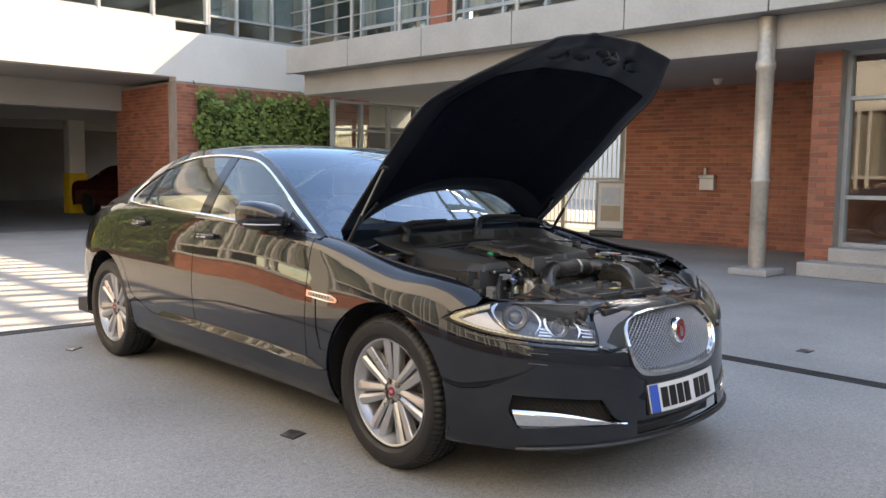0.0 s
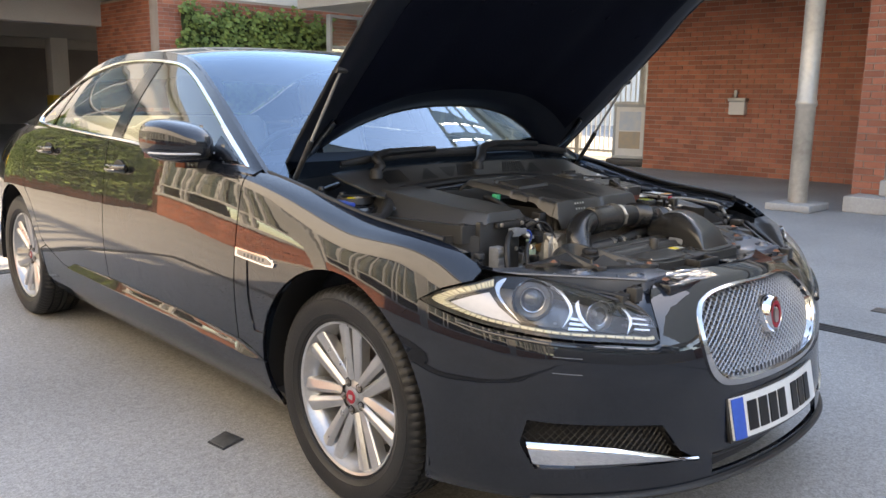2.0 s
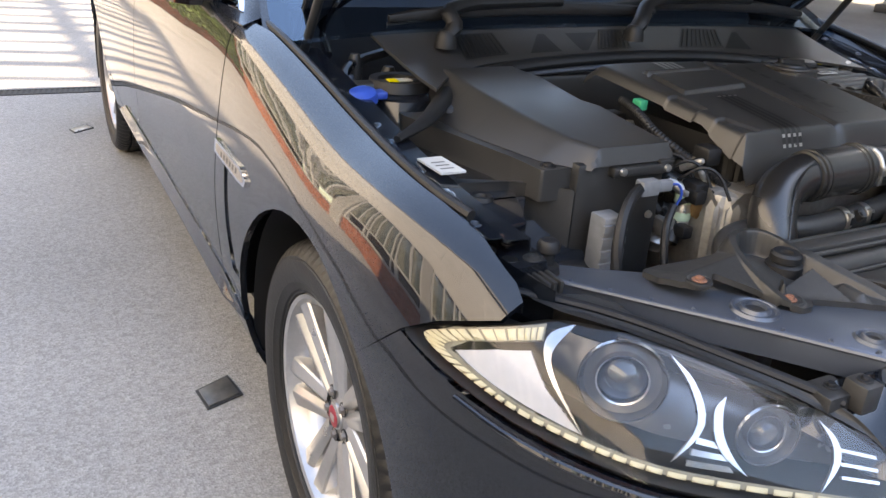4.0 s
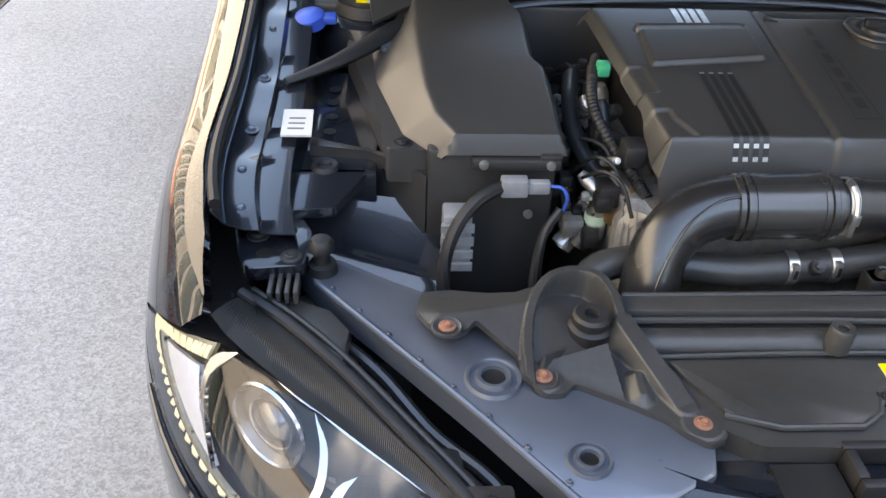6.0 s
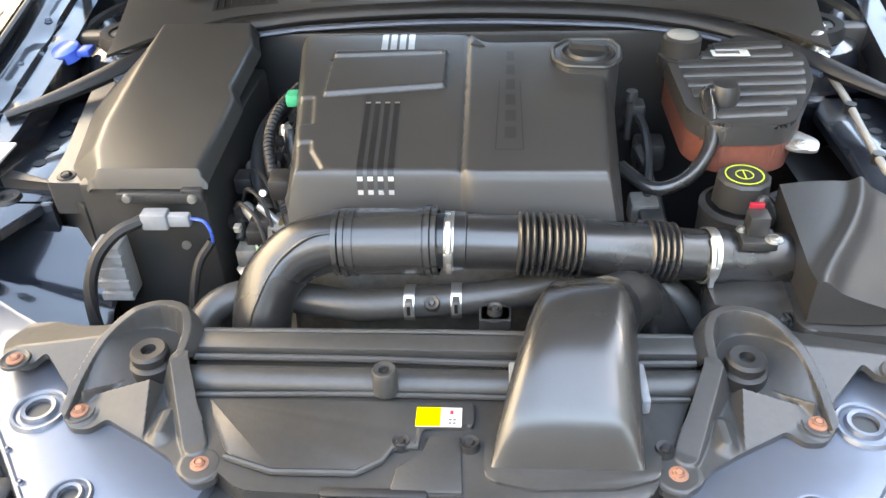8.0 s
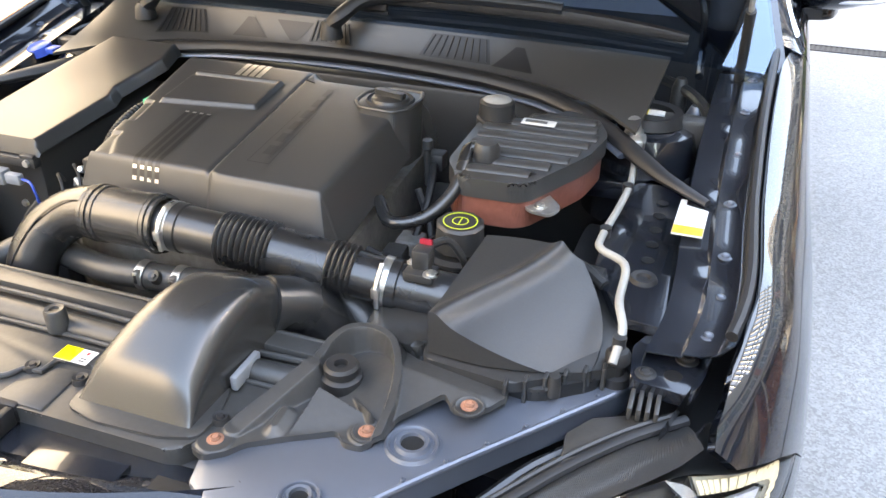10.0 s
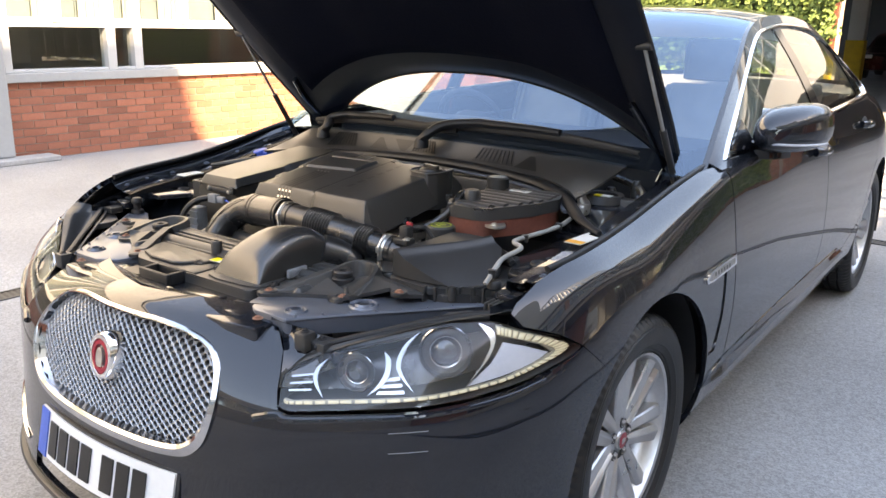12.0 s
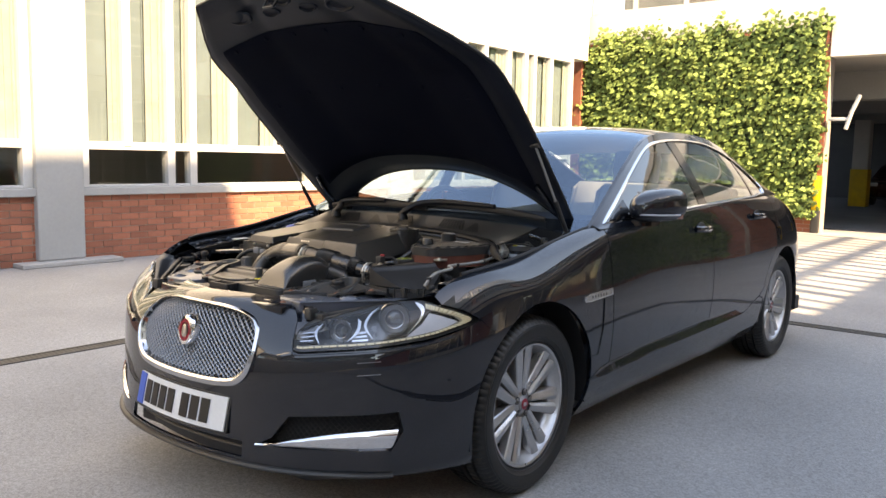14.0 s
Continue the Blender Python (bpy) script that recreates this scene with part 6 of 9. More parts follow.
def mirror(sg):
    bm = bmesh.new()
    n1, n2 = 26, 16
    c = Vector((0.96, 0.828, 1.048))
    rings = []
    for j in range(n2 + 1):
        t = j / n2
        y = -0.10 + 0.165 * t
        k = math.sqrt(max(0.0, 1 - ((0.165 - 0.165 * t) / 0.172) ** 2.2)) if t < 1 else 1.0
        row = []
        for i in range(n1):
            a = 2 * math.pi * i / n1
            ca, sa = math.cos(a), math.sin(a)
            ex = math.copysign(abs(ca) ** 0.72, ca) * 0.100 * k
            ez = math.copysign(abs(sa) ** 0.72, sa) * (0.083 if sa > 0 else 0.066) * k
            row.append(bm.verts.new((sg * (c.x + ex), c.y + y + 0.05 * (ex / 0.100), c.z + ez + 0.012 * (ex / 0.100))))
        rings.append(row)
    for a, b in zip(rings, rings[1:]):
        for i in range(n1):
            bm.faces.new((a[i], a[(i + 1) % n1], b[(i + 1) % n1], b[i]))
    bm.faces.new(rings[0])
    bmesh.ops.recalc_face_normals(bm, faces=bm.faces)
    h = part("door_mirror", bm, "paint", car, "dark door mirror")
    part("mirror_glass", surface(lambda u, v: Vector((sg * (c.x - 0.09 + 0.18 * u), c.y + 0.055 + 0.05 * (2 * u - 1) * 0.9, c.z - 0.05 + 0.115 * v)), 4, 3, 0.004), "chrome", h)
    part("indicator_strip", tube([(sg * (c.x + dx), c.y - 0.095 + dy, c.z - 0.028) for dx, dy in ((-0.084, 0.02), (-0.03, -0.004), (0.045, 0.016), (0.089, 0.075), (0.103, 0.13))], 0.0038, 8, steps=14), "white_lens", h, "clear indicator strip")
    part("mirror_foot", slab(rounded([(0.83, 0.76), (0.94, 0.80), (0.965, 0.90), (0.84, 0.89)], 0.03), 0.965, 0.992, 0.008, Matrix.Diagonal((sg, 1, 1, 1))), "gloss_black", h)


# ---------------------------------------------------------------- raised bonnet
HO, HD, HN = Vector((0, 0.585, 0.925)), Vector((0, -0.769, 0.639)), Vector((0, 0.639, 0.769))


def bonnet_half(s):
    return float(np.interp(s, [0, 0.25, 0.53, 0.8, 0.95, 1.05, 1.14, 1.25, 1.35, 1.42, 1.47], [0.735, 0.755, 0.768, 0.772, 0.755, 0.72, 0.675, 0.59, 0.50, 0.44, 0.385]))


def bonnet_start(b):
    return 0.262 * (1 - abs(b) ** 2.4)


def bonnet_end(b):
    return 1.43 + 0.03 * (1 - b * b)


def bonnet_pt(u, v, drop=0.0, grow=1.0):
    b = (v * 2 - 1)
    s0, s1 = bonnet_start(b), bonnet_end(b)
    s = s0 + (s1 - s0) * u
    x = b * bonnet_half(s) * grow
    k = 1 - abs(b) ** 2.4
    edge = hermite(BON_S, BON_P, s)
    crown = hermite(BON_S, BON_C, s) * k
    ridge = 0.010 * math.exp(-((abs(b) - 0.42) / 0.1) ** 2) * min(1, u * 3)
    return HO + HD * s + HN * (edge + crown + ridge - drop) + Vector((x, 0, 0))


BON_S = np.array([0.0, 0.25, 0.53, 0.8, 0.95, 1.14, 1.35, 1.47])
BON_P = np.array([0.0, 0.015, 0.035, 0.056, 0.062, 0.024, 0.0, -0.012])
BON_C = np.array([0.13, 0.12, 0.09, 0.07, 0.065, 0.08, 0.06, 0.04])


def bonnet():
    bm = surface(lambda u, v: bonnet_pt(u, v), 40, 44, 0.0)
    bmesh.ops.recalc_face_normals(bm, faces=bm.faces)
    ob = part("bonnet", bm, "paint", car, "raised dark bonnet")
    # inner frame: border with stamped shapes
    def under(u, v):
        b = v * 2 - 1
        e = min(u / 0.06, (1 - u) / 0.05, (1 - abs(b)) / 0.06, 1.0)
        e = max(0.0, e)
        d = 0.006 + 0.026 * (e * e * (3 - 2 * e))
        return bonnet_pt(u, v, d, 0.995)
    bm = surface(under, 44, 48)
    part("inner_frame", bm, "bonnet_inner", ob, "dark painted inner frame")
    # rolled edge between skin and frame
    loop = [(0, v) for v in np.linspace(0, 1, 40)] + [(u, 1) for u in np.linspace(0, 1, 40)][1:] + [(1, v) for v in np.linspace(1, 0, 40)][1:] + [(u, 0) for u in np.linspace(1, 0, 40)][1:]
    part("edge_seal", tube([bonnet_pt(u, v, 0.004) for u, v in loop], 0.0065, 6), "seal", ob, "black edge seal")
    # quilted liner pad
    def pad(u, v):
        uu, vv = 0.12 + 0.68 * u, 0.075 + 0.85 * v
        b = 2 * v - 1
        edge = min(u / 0.05, (1 - u) / 0.06, (1 - abs(b)) / 0.05, 1.0)
        q = 0.012 * max(0.0, edge)
        q += 0.004 * noise.noise((u * 5, v * 6, 2))
        return bonnet_pt(uu, vv, 0.032 + q)
    bm = surface(pad, 40, 44, 0.004)
    part("liner", bm, "liner", ob, "matt black quilted liner")
    for k, (u, v, r) in enumerate(((0.90, 0.22, 0.05), (0.90, 0.78, 0.05), (0.885, 0.40, 0.032), (0.885, 0.60, 0.032), (0.93, 0.5, 0.04))):
        c = bonnet_pt(u, v, 0.034)
        mm = Matrix.Translation(c) @ (-HN).to_track_quat('Z', 'Y').to_matrix().to_4x4() @ Matrix.Diagonal((1.6, 0.75, 1, 1))
        part("stamped_recess", turned([(r, -0.004), (r * 0.95, 0.004), (r * 0.8, 0.005), (r * 0.68, -0.006), (0.0, -0.008)], 24, mm), "bonnet_inner", ob)
    for v in np.linspace(0.14, 0.86, 6):
        for u in (0.5, 0.78):
            c = bonnet_pt(u, v, 0.05)
            mm = Matrix.Translation(c) @ (-HN).to_track_quat('Z', 'Y').to_matrix().to_4x4()
            part("liner_clip", turned([(0.0, 0.006), (0.009, 0.004), (0.011, 0.0)], 10, mm), "liner", ob)
    c = bonnet_pt(0.95, 0.5, 0.04)
    part("striker", tube([c + Vector((-0.03, 0, 0)), c + Vector((-0.03, -0.02, -0.035)), c + Vector((0.03, -0.02, -0.035)), c + Vector((0.03, 0, 0))], 0.005, 8), "black", ob)
    for sg in (1, -1):
        a, b = Vector((sg * 0.765, 0.44, 0.92)), Vector((sg * 0.752, 0.178, 1.30))
        mid = a.lerp(b, 0.42)
        st = part("gas_strut", tube([a, mid], 0.0095, 12), "black", car, "black gas strut")
        part("strut_rod", tube([mid, b], 0.005, 10), "steel", st)
        part("strut_end", tube([b - Vector((0.02 * sg, 0, 0)), b + Vector((0.02 * sg, 0, 0))], 0.011, 10), "black", st)
        part("bonnet_hinge", tube([(sg * 0.69, 0.50, 0.90), (sg * 0.685, 0.55, 0.955), (sg * 0.68, 0.42, 1.06), (sg * 0.66, 0.34, 1.14)], 0.009, 8, steps=14, flat=1.5), "bay_dark", car)


# ---------------------------------------------------------------- scuttle and wipers
def seal_y(x):
    return float(np.interp(abs(x), [0, 0.3, 0.42, 0.5, 0.56, 0.61, 0.66, 0.73, 0.78], [0.308, 0.303, 0.283, 0.24, 0.188, 0.128, 0.07, 0.022, 0.0]))


def scuttle():
    def fn(u, v, lift=0.0):
        b = u * 2 - 1
        x = b * 0.61
        p = upper_top(screen_foot(0.77 * b), b * 0.77)
        y0, z0 = seal_y(x) + 0.012, 0.905 + 0.018 * (1 - b * b)
        z = z0 + (p.z - 0.004 - z0) * v ** 1.25
        return Vector((x + 0.025 * b * v, y0 + (p.y + 0.012 - y0) * v, z + lift))
    sc = part("scuttle_panel", surface(fn, 48, 12, 0.006), "cover", car, "black plastic scuttle panel")
    for cx, wd in ((-0.40, 0.12), (-0.05, 0.10), (0.22, 0.15)):
        def grid(u, v, cx=cx, wd=wd):
            return fn((cx + wd * (u - 0.5) * (1 - 0.25 * v)) / 1.22 + 0.5, 0.2 + 0.62 * v, 0.0025)
        gr = part("scuttle_grid", surface(grid, 8, 5), "ink", sc, "dark scuttle air grid")
        for k in range(9):
            part("scuttle_slat", tube([grid((k + 0.5) / 9, 0.06) + Vector((0, 0, 0.001)), grid((k + 0.5) / 9, 0.94) + Vector((0, 0, 0.001))], 0.0016, 5), "seal", gr)
    xs = np.linspace(-0.745, 0.745, 41)
    part("bulkhead_seal", tube([(x, seal_y(x), 0.918 - 0.062 * (abs(x) / 0.73) ** 2) for x in xs], lambda t: 0.019 - 0.011 * max(0.0, abs(2 * t - 1) - 0.82) / 0.18, 12, flat=0.75), "seal", car, "black rubber bulkhead seal")
    part("bulkhead_strip", tube([(x, seal_y(x) - 0.028, 0.905 - 0.055 * (abs(x) / 0.73) ** 2) for x in xs[4:-4]], 0.01, 8, flat=0.5), "bay_paint", car)
    for cx, sd in ((-0.24, 1), (-0.135, -1), (0.34, 1)):
        def wedge(u, v, cx=cx, sd=sd):
            w = 0.085 * (1 - 0.8 * (v if sd > 0 else 1 - v))
            return fn((cx + w * (u - 0.5)) / 1.22 + 0.5, 0.18 + 0.55 * v, 0.0025)
        part("scuttle_recess", surface(wedge, 4, 5), "ink", sc, "dark tapered recess")
    for x0, x1, px, yy, far in ((-0.60, 0.07, -0.50, 0.016, 9), (-0.06, 0.66, -0.03, 0.034, 10)):
        pts = []
        for t in np.linspace(0, 1, 16):
            x = x0 + (x1 - x0) * t
            b = x / 0.83
            p = upper_top(screen_foot(b) + yy + 0.012 * math.sin(math.pi * t), b)
            pts.append(Vector((x, p.y - 0.010, p.z + 0.016)))
        bl = part("wiper_blade", tube(pts, lambda t: 0.0125 * (0.5 + 0.5 * math.sin(math.pi * t) ** 0.5), 8, flat=1.3), "seal", car, "black wiper blade")
        q = upper_top(screen_foot(px / 0.83), px / 0.83)
        piv = Vector((px, q.y - 0.05, q.z - 0.012))
        over = [pts[k] + Vector((0, -0.010, 0.016)) for k in range(3, far + 1)]
        part("wiper_arm", tube([piv, piv + Vector((0.02, 0.004, 0.024)), over[0].lerp(piv, 0.45) + Vector((0, 0, 0.018))] + over[1:], lambda t: 0.0195 - 0.007 * t, 10, steps=36, flat=0.85), "seal", bl, "thick black wiper arm")
        part("wiper_pivot", turned([(0.0, 0.016), (0.014, 0.015), (0.021, 0.006), (0.024, -0.02)], 18, Matrix.Translation(piv)), "seal", bl)
        rub = [p + Vector((0, 0.006, -0.013)) for p in pts]
        part("wiper_rubber", tube(rub, 0.004, 6), "ink", bl)


build_body()
build_glasshouse()
build_cabin()
for sgn in (1, -1):
    for yy in (0.0, WB):
        wheel(sgn, yy)
headlamp(False)
headlamp(True)
nose()
bonnet()
scuttle()


# ---------------------------------------------------------------- engine bay
CX = 0.0


def mirrored(pts, sg):
    """An outline given for the car's right side (negative x), moved to side sg."""
    return [(x, y) for x, y in pts] if sg < 0 else [(2 * CX - x, y) for x, y in pts]


def disc(name, x, y, z, prof, material, parent, label="", n=20, tilt=None):
    mm = Matrix.Translation((x, y, z))
    if tilt:
        mm = mm @ Euler([radians(a) for a in tilt]).to_matrix().to_4x4()
    return part(name, turned(prof, n, mm), material, parent, label)


def bolt(x, y, z, parent, material="rust", r=0.011, nm="bolt"):
    b = disc(nm, x, y, z, [(0.0, 0.0055), (r * 0.5, 0.0055), (r * 0.55, 0.003), (r * 0.62, 0.003), (r * 0.66, 0.0055), (r * 0.8, 0.005), (r * 0.85, 0.002), (r * 1.35, 0.0015), (r * 1.4, 0.0)], material, parent, n=16)
    return b


def bay_shell():
    part("bay_floor", slab([(-0.5, -0.74), (0.5, -0.74), (0.74, -0.45), (0.74, 0.45), (-0.74, 0.45), (-0.74, -0.45)], 0.24, 0.3), "seal", car)
    part("bulkhead", boxes((-0.74, 0.74, 0.27, 0.31, 0.3, 0.89), bevel=0.01), "black", car)
    part("radiator_pack", boxes((-0.36, 0.34, -0.66, -0.5, 0.25, 0.735), bevel=0.01), "black", car)
    part("engine_block", slab(rounded([(-0.26, -0.27), (0.24, -0.27), (0.22, 0.24), (-0.24, 0.24)], 0.04), 0.3, 0.80, 0.03), "alu", car, "grimy aluminium engine block")
    for sg in (-1, 1):
        # inner wing wall
        def wall(u, v, sg=sg):
            y = -0.45 + 0.9 * u
            p = body(sy(y), 8.0)
            xin = 0.62 if -0.42 < y < 0.4 else 0.68
            return Vector((sg * (p.x - 0.035 - (p.x - 0.035 - xin) * (1 - v) ** 2), y, 0.3 + (p.z - 0.05 - 0.3) * v))
        part("inner_wing", surface(wall, 14, 8), "bay_dark", car, "painted inner wing panel")

        # slam strip along the wing: stepped, pressed metal
        def strip(u, v, sg=sg):
            y = -0.335 + 0.795 * u
            p = body(sy(y), 8.0)
            prof = [(0.004, -0.012), (0.018, -0.03), (0.024, -0.034), (0.06, -0.036), (0.066, -0.046), (0.105, -0.048), (0.11, -0.09)]
            k = v * (len(prof) - 1)
            i = min(int(k), len(prof) - 2)
            d, h = (prof[i][j] + (prof[i + 1][j] - prof[i][j]) * (k - i) for j in (0, 1))
            wob = 0.006 * max(0.0, math.sin(y * 31)) if 2 < k < 4 else 0.0
            return Vector((sg * (p.x - d), y, p.z + h - wob))
        st = part("wing_channel", surface(strip, 60, 12, 0.002), "bay_dark", car, "pressed wing channel with holes and rivets")
        seal = []
        for y in np.linspace(-0.33, 0.5, 24):
            p = body(sy(y), 8.0)
            seal.append((sg * (p.x - 0.012), y, p.z - 0.004))
        part("wing_seal", tube(seal, 0.008, 8), "seal", st, "black rubber wing seal")
        for i, y in enumerate((-0.30, -0.22, -0.12, 0.02, 0.16, 0.3, 0.42)):
            p = body(sy(y), 8.0)
            bolt(sg * (p.x - 0.043), y, p.z - 0.036, st, "bay_paint", 0.0075, "rivet")
        for y in (-0.31, -0.19, 0.08):
            p = body(sy(y), 8.0)
            disc("hole", sg * (p.x - 0.082), y, p.z - 0.0475, [(0.0, 0.0), (0.0085, 0.0003), (0.009, 0.001)], "ink", st, n=14)
        # inner ledge towards the bay
        led = mirrored([(-0.735, -0.27), (-0.655, -0.26), (-0.60, -0.14), (-0.60, 0.12), (-0.64, 0.2), (-0.725, 0.2)], sg)
        part("bay_ledge", slab(led, 0.785, 0.80, 0.005), "bay_dark", car, "painted bay ledge")
        for k in range(5):
            y = -0.1 + 0.05 * k
            x = sg * 0.675
            disc("ledge_slot", x, y, 0.801, [(0.0, 0.0), (0.01, 0.0003), (0.0105, 0.0008)], "ink", car, n=10)
        disc("grommet", sg * 0.675 + CX, -0.155, 0.80, [(0.0, 0.0005), (0.009, 0.0), (0.011, 0.005), (0.018, 0.006), (0.021, 0.0)], "seal", car)
        # strut tower with cap
        tw = disc("strut_tower", sg * 0.62, 0.285, 0.80, [(0.0, 0.075), (0.06, 0.075), (0.085, 0.065), (0.105, 0.0), (0.11, -0.1)], "bay_dark", car, "painted strut tower", n=32)
        disc("tower_ring", sg * 0.62, 0.285, 0.875, [(0.042, 0.0), (0.043, 0.018), (0.058, 0.02), (0.064, 0.0)], "seal", tw, "black rubber ring", n=32)
        disc("tower_cap", sg * 0.62, 0.285, 0.875, [(0.0, 0.014), (0.03, 0.013), (0.041, 0.006), (0.042, 0.0)], "black", tw, n=28)
        x0 = sg * 0.62
        part("cap_label", boxes((x0 - 0.024, x0 - 0.004, 0.275, 0.297, 0.889, 0.8915)), "yellow_label", tw)
        part("cap_label_white", boxes((x0 - 0.004, x0 + 0.026, 0.275, 0.297, 0.889, 0.8915)), "white", tw)
        # clutter behind the seal
        for k, (dx, yy, zz, r) in enumerate(((0.70, 0.36, 0.87, 0.02), (0.66, 0.42, 0.9, 0.016), (0.735, 0.3, 0.865, 0.013), (0.60, 0.38, 0.88, 0.018))):
            disc("fixing", sg * dx, yy, zz, [(0.0, 0.02), (r * 0.6, 0.018), (r, 0.0), (r, -0.06)], "black" if k % 2 else "bay_paint", car)
        part("cavity_floor", boxes(*( [(0.44, 0.80, 0.16, 0.54, 0.76, 0.80)] if sg > 0 else [(-0.80, -0.44, 0.16, 0.54, 0.76, 0.80)]), bevel=0.01), "bay_dark", car)
        part("cavity_hose", tube([(sg * 0.74, 0.2, 0.85), (sg * 0.72, 0.33, 0.885), (sg * 0.66, 0.42, 0.90), (sg * 0.56, 0.46, 0.915)], 0.011, 8, steps=14), "hose", car)


def flip(pts, sg):
    """Outline for side sg, kept running the same way round."""
    q = mirrored(pts, sg)
    return q if sg < 0 else q[::-1]


def facet(*corners):
    """A thin folded plate through the corner points."""
    bm = bmesh.new()
    up = [bm.verts.new(c) for c in corners]
    lo = [bm.verts.new((c[0], c[1], c[2] - 0.004)) for c in corners]
    bm.faces.new(up)
    bm.faces.new(lo[::-1])
    for i in range(len(up)):
        j = (i + 1) % len(up)
        bm.faces.new((up[i], lo[i], lo[j], up[j]))
    bmesh.ops.recalc_face_normals(bm, faces=bm.faces)
    bmesh.ops.triangulate(bm, faces=[f for f in bm.faces if len(f.verts) > 4])
    return bm


ARM_WALL = [(-0.424, -0.552), (-0.422, -0.50), (-0.412, -0.452), (-0.39, -0.412), (-0.358, -0.394), (-0.328, -0.402), (-0.313, -0.432), (-0.311, -0.475)]
ARM_LINE = [tuple(p) for p in catmull(ARM_WALL, 22)]


def to_segment(x, y, a, b):
    """Distances from a segment, and the shares along it."""
    dx, dy = b[0] - a[0], b[1] - a[1]
    t = np.clip(((x - a[0]) * dx + (y - a[1]) * dy) / (dx * dx + dy * dy), 0.0, 1.0)
    return np.hypot(x - a[0] - t * dx, y - a[1] - t * dy), t


def arm_height(x, y):
    """Moulded height of the shroud arm: a wall round the mount, tented webs to the bolts and raised bosses."""
    past = lambda d, w: np.maximum(0.0, d - w)
    h = [np.full_like(x, 0.7605)]
    best, at, side = np.full_like(x, 9.0), np.zeros_like(x), np.ones_like(x)
    for k, (a, b) in enumerate(zip(ARM_LINE, ARM_LINE[1:])):
        d, t = to_segment(x, y, a, b)
        nearer = d < best
        cross = (b[0] - a[0]) * (y - a[1]) - (b[1] - a[1]) * (x - a[0])
        best, at, side = np.where(nearer, d, best), np.where(nearer, (k + t) / (len(ARM_LINE) - 1), at), np.where(nearer, np.sign(cross), side)
    top = np.interp(at, [0, 0.14, 0.3, 0.45, 0.75, 1.0], [0.768, 0.778, 0.791, 0.799, 0.799, 0.790])
    h.append(top - np.where(side < 0, past(best, 0.004) * 4.5, past(best, 0.006) * np.interp(at, [0, 0.3, 0.6, 1.0], [3.0, 2.5, 1.5, 1.5])))
    # web towards the outer bolt, with a fold along its crest
    d, t = to_segment(x, y, (-0.416, -0.446), (-0.52, -0.455))
    h.append(0.7885 - 0.0095 * t - past(d, 0.002) * 0.32)
    # broad strip that falls from the wall to the inner bolt
    d, t = to_segment(x, y, (-0.306, -0.482), (-0.262, -0.590))
    h.append(0.791 - 0.026 * t - past(d, 0.0125) * 2.2)
    # web on the other side of the pocket
    inner = np.minimum.reduce([(x + 0.392) * 0.60 + (y + 0.543) * 0.8 + 0.012, -0.3245 - x, (-0.500 - y) * 0.95 + (x + 0.327) * 0.25, y + 0.600])
    h.append(np.minimum(0.786 + 0.175 * (x + 0.327) + 0.377 * (y + 0.509), 0.7605 + 2.5 * inner))
    # thin rib beside the middle bolt
    d, t = to_segment(x, y, (-0.408, -0.528), (-0.375, -0.500))
    h.append(0.779 - 0.012 * t - past(d, 0.0015) * 4)
    for bx, by, bz in ((-0.514, -0.476, 0.7755), (-0.410, -0.543, 0.7625), (-0.25, -0.613, 0.762)):
        h.append(bz - past(np.hypot(x - bx, y - by), 0.021) * 1.5)
    # drained foot of the pocket
    d, t = to_segment(x, y, (-0.305, -0.548), (-0.306, -0.575))
    h.append(0.770 - past(d, 0.004) * 0.9)
    soft = 0.001
    peak = np.maximum.reduce(h)
    return peak + soft * np.log(sum(np.exp((v - peak) / soft) for v in h))


